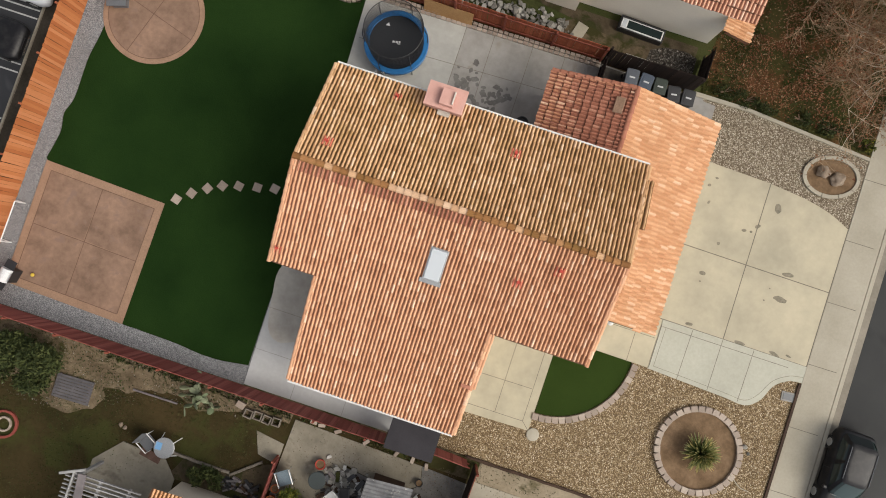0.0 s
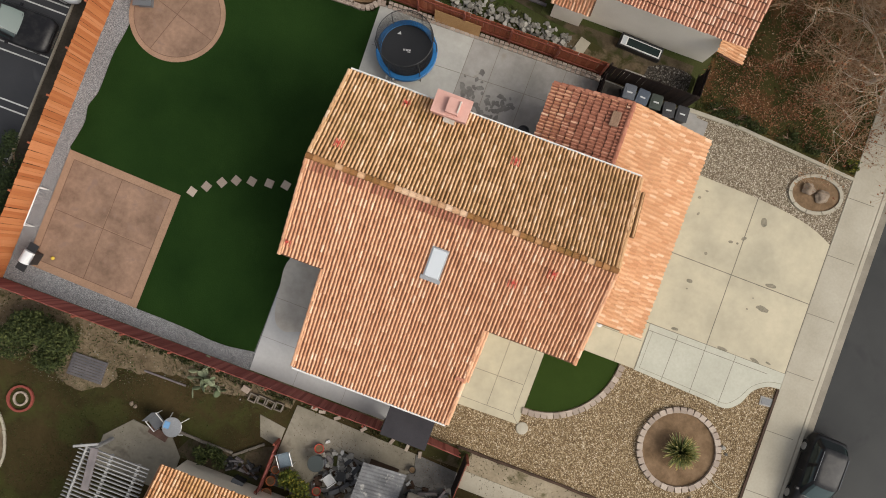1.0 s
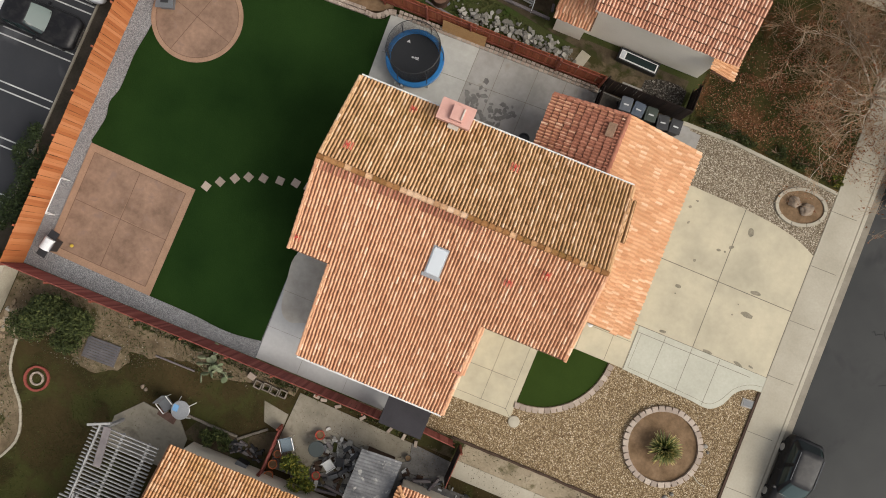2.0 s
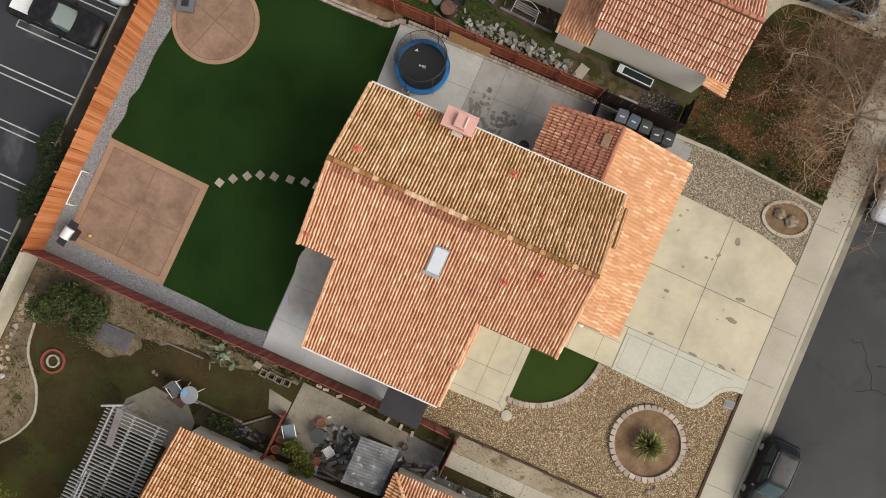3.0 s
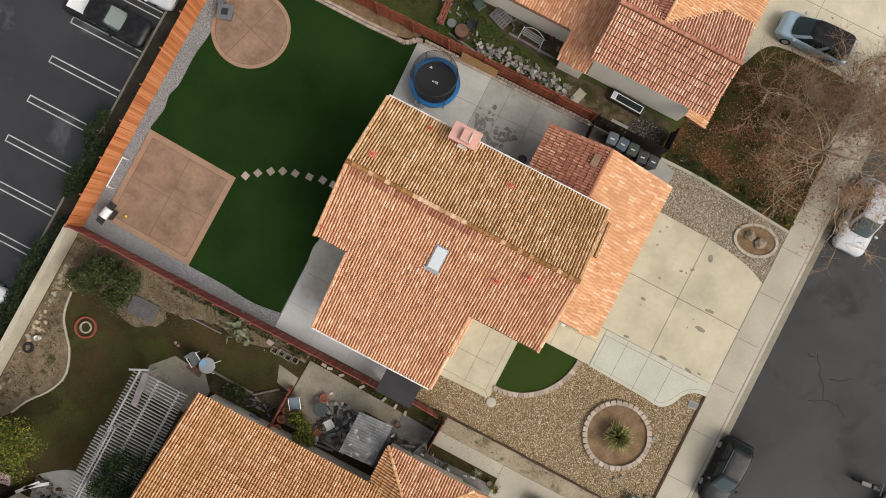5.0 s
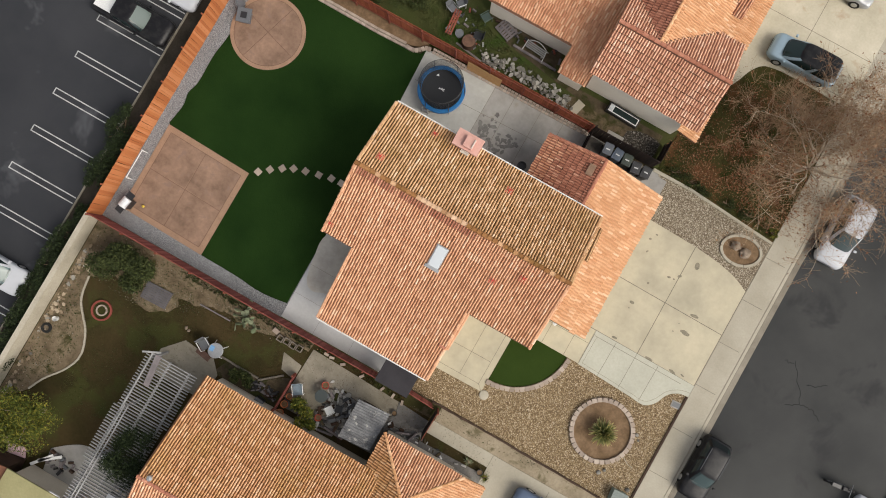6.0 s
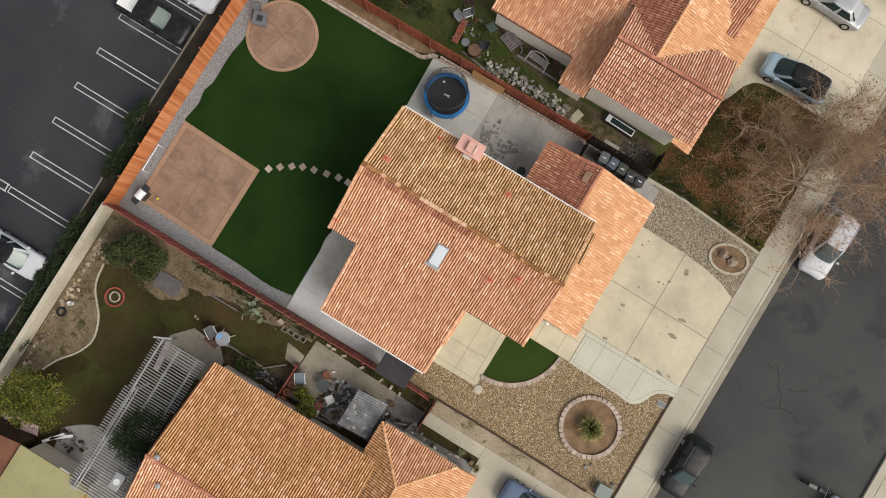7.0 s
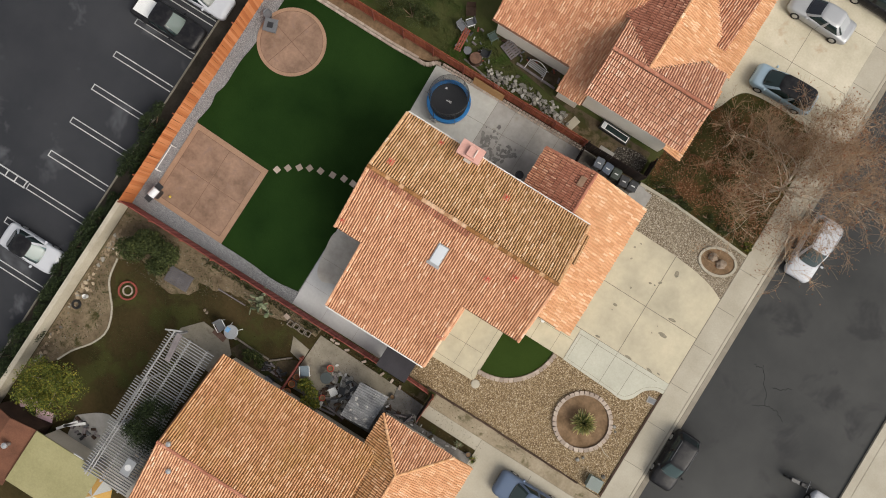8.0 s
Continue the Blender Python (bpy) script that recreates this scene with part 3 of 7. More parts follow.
ridge_caps(nh, (nX, nRY, nRZ + 0.02), (nX, 28.5, nRZ + 0.02), M_TILE_SUNLIT, r=0.1)
for sx in (-1, 1):
    rod_bm = bmesh.new()
    fall = math.hypot(nD, nD)
    box(rod_bm, -0.05, 0.05, 0, math.hypot(fall, nS * nD), -0.02, 0.02, m=Matrix.Translation((nX, nRY, nRZ + 0.07)) @ pose(0, 0, 0, -math.degrees(math.atan2(nS * nD, fall)), 0, -45 * sx))
    part("valley_flashing", rod_bm, M_UNDER, nh, "dark metal valley flashing")
roof_plane(nh, (6.5, 19.36, 4.25), (1, 0, 0), slope_vec(0, 1, nS), rect(0, 2.7, 0, 4.0), M_TILE_NW, pan=M_PAN_RED)
roof_plane(nh, (10.73, 12.47, 2.5), (0, 1, 0), slope_vec(-1, 0, 0.3), rect(0, 5.4, 0, 1.2), M_TILE_SUNLIT, pan=M_PAN_TAN)
roof_plane(nh, (10.65, 18.85, 2.6), (0, 1, 0), slope_vec(-1, 0, 0.35), rect(0, 10.5, 0, 2.5), M_TILE_SUNLIT, pan=M_PAN_TAN, stagger=1.0, fascia=M_PAN_TAN)
ridge_caps(nh, (10.65, 18.83, 2.66), (8.4, 18.83, 3.45), M_TILE_SUNLIT, r=0.1, name="rake_tile")

sh = thing("house", "cream stucco house with an orange tile roof", "house", group="neighbouring houses")
sS = 0.36
sK = math.sqrt(1 + sS * sS)
sY, sRY, sWx, sEx, sZ = -13.66, -19.53, -7.54, 8.5, 2.78
sRZ = sZ + sS * (sY - sRY)
part("wall", boxes((sWx + 0.3, 3.19, -25.3, -14.2, 0, 2.7)), M_STUCCO, sh)
part("wall", boxes((3.4, sEx - 0.4, -25.3, -11.85, 0, 2.4)), M_STUCCO, sh)
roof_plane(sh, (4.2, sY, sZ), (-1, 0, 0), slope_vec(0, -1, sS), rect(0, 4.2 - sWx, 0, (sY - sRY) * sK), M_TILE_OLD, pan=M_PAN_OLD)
roof_plane(sh, (sWx, 2 * sRY - sY, sZ), (1, 0, 0), slope_vec(0, 1, sS), rect(0, 14, 0, (sY - sRY) * sK), M_TILE)
ridge_caps(sh, (sWx, sRY, sRZ + 0.03), (4.2, sRY, sRZ + 0.03), M_TILE_RED, r=0.11)
hx0, hx1, hy, hz = 3.16, 8.5, -11.41, 2.58
hm, hl = (hx0 + hx1) / 2, (hx1 - hx0) / 2
roof_plane(sh, (hx1, hy, hz), (-1, 0, 0), slope_vec(0, -1, sS), [(0, 0), (2 * hl, 0), (hl, hl * sK)], M_TILE, pan=M_PAN)
roof_plane(sh, (hx1, -27, hz), (0, 1, 0), slope_vec(-1, 0, sS), [(0, 0), (15.57, 0), (15.57 - hl, hl * sK), (0, hl * sK)], M_TILE_SUNLIT, pan=M_PAN_TAN, stagger=1.0, fascia=M_PAN_TAN)
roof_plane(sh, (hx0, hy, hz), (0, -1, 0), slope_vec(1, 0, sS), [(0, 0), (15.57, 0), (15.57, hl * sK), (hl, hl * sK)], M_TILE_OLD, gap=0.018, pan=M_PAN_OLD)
part("wall", boxes((8.12, 9.45, -25.3, -11.95, 0, 2.02)), M_STUCCO, sh)
roof_plane(sh, (9.9, -27, 2.14), (0, 1, 0), slope_vec(-1, 0, 0.3), rect(0, 15.55, 0, 1.44), M_TILE_SUNLIT, pan=M_PAN_TAN, stagger=1.0, fascia=M_PAN_TAN)
apex = (hm, hy - hl, hz + sS * hl + 0.04)
ridge_caps(sh, (hx0, hy, hz + 0.05), apex, M_TILE_OLD, r=0.1)
ridge_caps(sh, (hx1, hy, hz + 0.05), apex, M_TILE_OLD, r=0.1)
ridge_caps(sh, (hm, -27, apex[2]), apex, M_TILE_OLD, r=0.1)


# ---- fences ----
def board_fence(label, a, b, height, material, rail, post_every=2.4, width=0.14, group="garden fences", side=1):
    """Upright boards on rails between posts, from a to b."""
    a, b = Vector((*a, 0)), Vector((*b, 0))
    d = b - a
    f = thing("fence", label, "fence", group=group, at=a, rz=math.degrees(math.atan2(d.y, d.x)))
    rnd = random.Random(int(d.length * 100))
    bmb = boxes((0, width - 0.008, -0.011, 0.011, 0.04, height))
    me = mesh_of("board", bmb, material)
    n = int(d.length / width)
    for i in range(n):
        part_of("board", me, f, pose(i * width, side * rnd.uniform(0, 0.006), rnd.uniform(-0.02, 0.02), 0, rnd.gauss(0, 0.3), 0))
    for z in (0.35, height - 0.3):
        part("rail", boxes((0, d.length, -side * 0.06 - 0.02, -side * 0.06 + 0.02, z, z + 0.09)), rail, f)
    me = mesh_of("post", boxes((-0.045, 0.045, -0.045, 0.045, 0, height + 0.04)), rail)
    for i in range(int(d.length / post_every) + 1):
        part_of("post", me, f, pose(min(i * post_every, d.length), -side * 0.09, 0))
    return f


board_fence("bright orange cedar board fence beside grey gravel", (-18.97, 12.0), (-18.97, -9.15), 1.83, M_FENCE, M_FENCE_RUST, width=0.16)
board_fence("dark red stained board fence between two gardens", (-18.95, -9.13), (1.4, -9.13), 1.8, M_FENCE_RED, M_REDWOOD)
board_fence("rust red board fence behind a paver edging", (-18.9, 10.5), (5.2, 10.72), 1.75, M_FENCE_RUST, M_REDWOOD)


# ---- more helpers and materials ----
def plain(name, colour, rough=0.6, metal=0.0, grain=0.12, scale=40.0):
    m, nt, b = mat(name, rough, metal)
    dark = tuple(c * (1 - grain * 2) for c in colour)
    nt.links.new(ramp(nt, noise_of(nt, scale, 4, 0.6), [(0.35, dark), (0.65, colour)]), b.inputs["Base Color"])
    return m


M_METAL = plain("galvanised_metal", (0.5, 0.5, 0.5), 0.4, 0.8)
M_RED_PAINT = plain("red_primer", (0.5, 0.07, 0.05), 0.7)
M_RED_FADED = plain("faded_red_patch", (0.55, 0.16, 0.10), 0.8)
M_BLACK = plain("black_plastic", (0.02, 0.02, 0.022), 0.45)
M_RUBBER = plain("tyre_rubber", (0.018, 0.018, 0.018), 0.85)
M_GREYP = plain("grey_plastic", (0.12, 0.125, 0.135), 0.5)
M_BLUE_PAD = plain("blue_vinyl_pad", (0.008, 0.125, 0.33), 0.5)
M_MAT = plain("black_jumping_mat", (0.018, 0.019, 0.022), 0.7)
M_LOGO = plain("pale_print", (0.55, 0.55, 0.55), 0.6)
M_BROWNWOOD = mixed("dark_brown_boards", (0.035, 0.02, 0.013), (0.075, 0.045, 0.03), 1.5, 18, 0.85)
M_GREYWOOD = mixed("weathered_grey_wood", (0.13, 0.115, 0.12), (0.24, 0.21, 0.21), 1.2, 14, 0.9, stretch=(4, 1, 1))
M_PLY = mixed("tan_plywood", (0.36, 0.2, 0.085), (0.46, 0.28, 0.13), 1.0, 15, 0.8)
M_ROCK = piece("pale_rock", [(0.0, (0.12, 0.112, 0.10)), (0.5, (0.25, 0.238, 0.21)), (1.0, (0.42, 0.405, 0.37))])
M_BOULDER = mixed("grey_brown_boulder", (0.16, 0.115, 0.08), (0.30, 0.24, 0.185), 2.0, 12, 0.9, 0.5, 0.03)
M_LEAF = piece("dark_green_leaf", [(0.0, (0.021, 0.030, 0.009)), (0.5, (0.038, 0.052, 0.014)), (1.0, (0.08, 0.092, 0.028))], spread=0.2)
M_LEAF_DARK = piece("blackish_green_leaf", [(0.0, (0.010, 0.016, 0.007)), (0.5, (0.018, 0.03, 0.010)), (1.0, (0.04, 0.058, 0.018))], spread=0.2)
M_LEAF_YEL = piece("yellow_green_leaf", [(0.0, (0.04, 0.056, 0.01)), (0.5, (0.095, 0.12, 0.018)), (1.0, (0.24, 0.21, 0.03))], spread=0.2)
M_AGAVE, _nt, _b = mat("agave_leaf", 0.55)
_tc = _nt.nodes.new("ShaderNodeTexCoord")
_xyz = _nt.nodes.new("ShaderNodeSeparateXYZ")
_nt.links.new(_tc.outputs["Generated"], _xyz.inputs[0])
_info = _nt.nodes.new("ShaderNodeObjectInfo")
_leaf = ramp(_nt, _xyz.outputs[0], [(0.0, (0.035, 0.06, 0.015)), (0.45, (0.07, 0.10, 0.022)), (0.75, (0.19, 0.19, 0.06)), (1.0, (0.66, 0.56, 0.30))])
_nt.links.new(blend(_nt, 0.8, _leaf, ramp(_nt, _info.outputs["Random"], [(0.0, (0.35, 0.5, 0.35)), (0.6, (0.8, 0.85, 0.7)), (1.0, (1.3, 1.2, 1.0))]), "MULTIPLY"), _b.inputs["Base Color"])
M_CACTUS = piece("grey_green_cactus", [(0.0, (0.10, 0.13, 0.07)), (1.0, (0.28, 0.31, 0.2))], spread=0.3)
M_DEADLEAF = piece("dry_fallen_leaf", [(0.0, (0.13, 0.05, 0.024)), (0.5, (0.24, 0.095, 0.045)), (0.85, (0.32, 0.175, 0.09)), (1.0, (0.50, 0.37, 0.24))], spread=0.2)
M_BARK = mixed("pale_sycamore_bark", (0.26, 0.2, 0.14), (0.5, 0.44, 0.35), 1.0, 9, 0.9, 0.4, 0.02)
M_TWIG = mixed("brown_twigs", (0.16, 0.10, 0.065), (0.31, 0.21, 0.145), 1.0, 9, 0.9)
M_GLASS, _nt, _b = mat("tinted_car_glass", 0.06)
_b.inputs["Base Color"].default_value = (0.012, 0.022, 0.022, 1)
_b.inputs["Specular IOR Level"].default_value = 0.4
M_PANE, _nt, _b = mat("white_acrylic_dome", 0.25)
_b.inputs["Base Color"].default_value = (0.5, 0.53, 0.56, 1)
M_CHROME = plain("bright_metal", (0.7, 0.7, 0.7), 0.25, 0.9, 0.03)
M_LAMP = plain("clear_headlamp", (0.6, 0.62, 0.64), 0.15, 0.0, 0.05)
M_TAIL = plain("red_tail_lamp", (0.12, 0.008, 0.008), 0.2)


def car_paint(name, colour, metal=0.3):
    m, nt, b = mat(name, 0.42, metal)
    b.inputs["Specular IOR Level"].default_value = 0.3 if max(colour) > 0.05 else 0.14
    dust = noise_of(nt, 3.0, 5, 0.6)
    c = blend(nt, ramp(nt, dust, [(0.45, (0, 0, 0)), (0.8, (0.1, 0.1, 0.1))]), colour, (0.2, 0.19, 0.17))
    nt.links.new(c, b.inputs["Base Color"])
    b.inputs["Coat Weight"].default_value = 0.08
    b.inputs["Coat Roughness"].default_value = 0.12
    return m


def lathe(profile, sides=20, bm=None, at=(0, 0, 0)):
    bm = bm or bmesh.new()
    rings = []
    for r, z in profile:
        if r < 1e-5:
            rings.append([bm.verts.new((at[0], at[1], at[2] + z))])
        else:
            rings.append([bm.verts.new((at[0] + r * math.cos(2 * math.pi * i / sides), at[1] + r * math.sin(2 * math.pi * i / sides), at[2] + z)) for i in range(sides)])
    for a, b in zip(rings, rings[1:]):
        for i in range(sides):
            j = (i + 1) % sides
            q = [a[i % len(a)], a[j % len(a)], b[j % len(b)], b[i % len(b)]]
            q = list(dict.fromkeys(q))
            if len(q) > 2:
                bm.faces.new(q)
    bmesh.ops.recalc_face_normals(bm, faces=bm.faces[:])
    return bm


def rock_bm(r, seed, flat=0.7, detail=1, bm=None, at=(0, 0, 0)):
    bm = bm or bmesh.new()
    vs = bmesh.ops.create_icosphere(bm, subdivisions=detail, radius=r)["verts"]
    for v in vs:
        k = 1 + 0.45 * noise.noise(v.co / r * 1.3 + Vector((seed * 3.1, seed, 0)))
        v.co = Vector((v.co.x * k, v.co.y * k, v.co.z * k * flat)) + Vector(at)
    return bm


def leaves(points, size, seed, spread=0.9, up=0.4, long=1.7):
    """A mesh of small folded leaves at the points."""
    rnd = random.Random(seed)
    verts, faces = [], []
    for p in points:
        d = Vector((rnd.gauss(0, 1), rnd.gauss(0, 1), rnd.gauss(0, spread) + up)).normalized()
        s = size * rnd.uniform(0.6, 1.4)
        side = d.cross(Vector((rnd.gauss(0, 1), rnd.gauss(0, 1), rnd.gauss(0, 1)))).normalized() * s * 0.5
        tip = d.cross(side).normalized() * s * long
        p = Vector(p)
        k = len(verts)
        verts += [tuple(p - side), tuple(p + d * s * 0.15), tuple(p + side), tuple(p + tip)]
        faces += [(k, k + 1, k + 3), (k + 1, k + 2, k + 3)]
    me = bpy.data.meshes.new("leaves")
    me.from_pydata(verts, [], faces)
    return me


def cloud_points(centre, radii, n, seed, lumps=9, hollow=0.55):
    """Points in an uneven clump made of several smaller ones."""
    rnd = random.Random(seed)
    cs = []
    for i in range(lumps):
        a, e, k = rnd.uniform(0, 6.28), rnd.uniform(-0.2, 1.0), rnd.uniform(0.35, 0.8)
        cs.append((math.cos(a) * k, math.sin(a) * k, e * 0.6, rnd.uniform(0.25, 0.5)))
    out = []
    while len(out) < n:
        x, y, z, r = rnd.choice(cs)
        d = Vector((rnd.gauss(0, 1), rnd.gauss(0, 1), rnd.gauss(0, 1))).normalized() * r * rnd.uniform(hollow, 1.05)
        p = Vector((x, y, z)) + d
        q = Vector((centre[0] + p.x * radii[0], centre[1] + p.y * radii[1], centre[2] + p.z * radii[2]))
        if q.z > 0.03:
            out.append(q)
    return out


def bush(name, label, category, at, radii, n, size, material, seed, group="", lift=0.45):
    t = thing(name, label, category, group=group, at=(at[0], at[1], at[2] if len(at) > 2 else 0))
    me = leaves(cloud_points((0, 0, radii[2] * lift), radii, n, seed), size, seed)
    me.materials.append(material)
    part_of("crown", me, t)
    bm = bmesh.new()
    rnd = random.Random(seed)
    for i in range(5):
        a = rnd.uniform(0, 6.28)
        rod(bm, (0, 0, 0), (math.cos(a) * radii[0] * 0.5, math.sin(a) * radii[1] * 0.5, radii[2] * 0.7), 0.03, 0.012, 5)
    part("stem", bm, M_TWIG, t)
    return t


# ---- house details ----
def on_roof(x, y):
    return Vector((x, y, rz_at(y)))


def roof_frame(x, y):
    s = math.degrees(math.atan(S)) * (1 if y < RY else -1)
    return Matrix.Translation(on_roof(x, y)) @ pose(0, 0, 0, s, 0, 0)


# gutters, rakes
for y, xa, xb in ((NY + 0.115, XW, XE), (SY - 0.115, XA, XB)):
    part("gutter", boxes((xa, xb, y - 0.035, y + 0.035, rz_at(NY if y > 0 else SY) - 0.12, rz_at(NY if y > 0 else SY))), M_WHITE, house, "white painted rain gutter")
for x in (XW - 0.02, XE + 0.02):
    ridge_caps(house, on_roof(x, NY) + Vector((0, 0, 0.02)), on_roof(x, RY) + Vector((0, 0, 0.02)), M_TILE_MOSS, r=0.09, name="rake_tile")
    ridge_caps(house, on_roof(x, MY) + Vector((0, 0, 0.02)), on_roof(x, RY) + Vector((0, 0, 0.02)), M_TILE, r=0.09, name="rake_tile")
for x in (XA - 0.02, XB + 0.03):
    ridge_caps(house, on_roof(x, SY) + Vector((0, 0, 0.02)), on_roof(x, MY) + Vector((0, 0, 0.02)), M_TILE, r=0.10 if x > 0 else 0.08, name="rake_tile")
ridge_caps(house, (GE, GN, zE + 0.03), (GR, GN, GZ + 0.03), M_TILE_SUNLIT, r=0.09, name="rake_tile")
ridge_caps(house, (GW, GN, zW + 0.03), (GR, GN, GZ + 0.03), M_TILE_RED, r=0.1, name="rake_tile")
# porch post and trim along the east edge of the low wing
ridge_caps(house, on_roof(XB + 0.17, -5.35) + Vector((0, 0, -0.03)), on_roof(XB + 0.17, MY) + Vector((0, 0, -0.03)), M_TILE, r=0.07, name="rake_tile")
part("roof_vent", boxes((XB - 0.4, XB + 0.02, -5.42, -5.26, rz_at(-5.3) + 0.02, rz_at(-5.3) + 0.14), bevel=0.02), M_TILE_RED, house)
# skylight
sk = part("skylight", boxes((-0.36, 0.36, -0.68, 0.68, 0.02, 0.15), bevel=0.01), M_METAL, house, "aluminium framed roof skylight")
sk.matrix_basis = roof_frame(0.83, -1.01)
bm = bmesh.new()
box(bm, -0.31, 0.31, -0.63, 0.63, 0.13, 0.2, bevel=0.04)
part("pane", bm, M_PANE, sk, "milky white acrylic dome")
part("flashing", boxes((-0.44, 0.44, -0.84, -0.66, 0.1, 0.115), m=Matrix.Identity(4)), M_METAL, sk)
# vent pipes on painted flashing
for x, y, s in ((-2.72, 4.86, 0.9), (2.44, 4.09, 1.0), (-4.58, 2.13, 1.0), (-5.3, -2.38, 0.8), (4.04, -0.69, 1.0), (5.42, 0.2, 1.0)):
    v = part("vent_pipe", lathe([(0.05, 0.0), (0.05, 0.34), (0.065, 0.34), (0.065, 0.4), (0.0, 0.4)], 10), M_RED_PAINT, house, "short red painted roof vent")
    v.matrix_basis = Matrix.Translation(on_roof(x, y)) @ Matrix.Scale(s, 4)
    bm = bmesh.new()
    for i in range(3):
        rod(bm, (-0.16 + i * 0.15, -0.2, 0.062), (-0.16 + i * 0.15, 0.18, 0.062), 0.055, 0.05, 8)
    fl = part("flashing", bm, M_RED_FADED, v)
    fl.matrix_basis = pose(0, 0, 0, math.degrees(math.atan(S)) * (1 if y < RY else -1), 0, 0)
# chimney
part("chimney", boxes((-1.55, -0.13, 4.86, 5.70, 0, 5.2)), M_STUCCO_PINK, house, "pink stucco chimney stack")
cap = part("chimney_cap", boxes((-1.63, -0.05, 4.79, 5.77, 5.18, 5.35), bevel=0.015), M_STUCCO_PINK, house)
part("flue_box", boxes((-1.03, -0.46, 4.92, 5.56, 5.35, 5.6), bevel=0.02), M_STUCCO_PINK, cap)
part("flue_lid", boxes((-0.53, -0.48, 5.0, 5.5, 5.58, 5.68)), M_FASCIA, cap, "cream metal strip")
part("flue_opening", boxes((-1.51, -1.13, 4.95, 5.6, 5.345, 5.355)), M_STUCCO_PINK, cap)
part("flashing", boxes((-1.03, -0.53, 4.66, 4.86, rz_at(4.75) + 0.06, rz_at(4.75) + 0.16)), M_FASCIA, house)
# garage vent, door, windows
gv = part("roof_vent", boxes((-0.2, 0.2, -0.35, 0.35, 0.05, 0.12), bevel=0.02), M_PATIO_EDGE, house, "flat tan roof vent")
gv.matrix_basis = Matrix.Translation((6.0, 7.7, GZ - GSl * (GR - 6.0) + 0.06)) @ pose(0, 0, 0, 0, -math.degrees(math.atan(GSl)), 0)
gd = part("garage_door", boxes((GE - 0.56, GE - 0.5, 1.6, 6.6, 0.03, 2.15)), M_FASCIA, house, "cream sectional garage door")
for i in range(4):
    part("panel", boxes((GE - 0.5, GE - 0.48, 1.65, 6.55, 0.08 + i * 0.52, 0.56 + i * 0.52), bevel=0.008), M_FASCIA, gd)
for x, y, w, z, ax in ((-3.0, NY - 0.4, 1.4, 2.95, "y"), (2.0, NY - 0.4, 1.4, 2.95, "y"), (XW + 0.3, 1.5, 1.5, 2.9, "x"), (5.4, MY + 0.45, 1.2, 2.95, "-y"), (-0.2, SY + 0.45, 1.5, 0.9, "-y")):
    if ax == "y":
        d = (x - w / 2, x + w / 2, y - 0.02, y + 0.03, z, z + 1.1)
    elif ax == "-y":
        d = (x - w / 2, x + w / 2, y - 0.03, y + 0.02, z, z + 1.1)
    else:
        d = (x - 0.03, x + 0.02, y - w / 2, y + w / 2, z, z + 1.1)
    wn = part("window", boxes(d, bevel=0.01), M_WHITE, house)
    g = 0.07
    part("pane", boxes((d[0] + (g if ax != "x" else -0.006), d[1] - (g if ax != "x" else -0.006), d[2] + (g if ax == "x" else -0.006), d[3] - (g if ax == "x" else -0.006), d[4] + g, d[5] - g)), M_GLASS, wn)
part("downspout", lathe([(0.0, 2.2), (0.11, 2.22), (0.13, 2.34), (0.0, 2.38)], 12, at=(8.75, -1.0, 0)), M_WHITE, house, "white lantern under the eave")
part("soffit_trim", boxes((7.7, 10.1, GS - 0.02, GS + 0.1, 2.3, 2.42)), M_BROWNWOOD, house)
# dark lean-to cover at the side gate
cv = thing("lean_to", "flat charcoal cover between the house and the fence", "lean-to")
part("cover", boxes((1.12, 3.3, -9.2, -7.45, 2.02, 2.08), bevel=0.01), M_DARK, cv)
for x in (1.12, 3.12):
    part("post", boxes((x - 0.04, x + 0.04, -9.02, -8.94, 0.04, 2.02)), M_BROWNWOOD, cv)


# ---- paving details ----
def joint(x0, y0, x1, y1, z, width=0.022, parent=None):
    a, b = Vector((x0, y0, 0)), Vector((x1, y1, 0))
    d = b - a
    m = pose(x0, y0, z, 0, 0, math.degrees(math.atan2(d.y, d.x)))
    bm = boxes((0, d.length, -width / 2, width / 2, -0.03, 0.002), m=m)
    return bm


def joints(name, lines, z, parent, width=0.022):
    for l in lines:
        part(name, joint(*l, z, width), M_JOINT, parent)


obs = bpy.data.objects
joints("joint", [(14.62, -0.05, 14.6, 7.62), (9.9, 3.63, 18.7, 3.58), (18.705, -0.05, 18.705, 6.68), (10.2, -0.045, 18.7, -0.06)], 0.031, obs["driveway"], 0.04)
joints("joint", [(11.7, -0.3, 11.7, -2.4), (13.15, -0.1, 13.1, -2.5), (14.62, -0.1, 14.6, -2.55), (16.15, -0.1, 16.1, -2.6), (11.75, -0.38, 17.9, -0.36)], 0.035, obs["drive_walk"], 0.024)
edge = curve_points([(11.9, -2.27), (13.7, -2.33), (15.5, -2.41), (16.4, -2.44), (16.92, -2.0), (17.38, -1.2), (18.05, -0.72), (18.7, -0.58)], 4)
joints("joint", [(*a, *b) for a, b in zip(edge, edge[1:])] + [(11.9, -2.27, 11.92, -0.4)], 0.035, obs["drive_walk"], 0.016)
joints("joint", [(9.05, -2.4, 9.05, -0.95), (10.62, -2.4, 10.62, -0.95), (7.3, -1.0, 11.6, -1.0)], 0.031, obs["front_walk"])
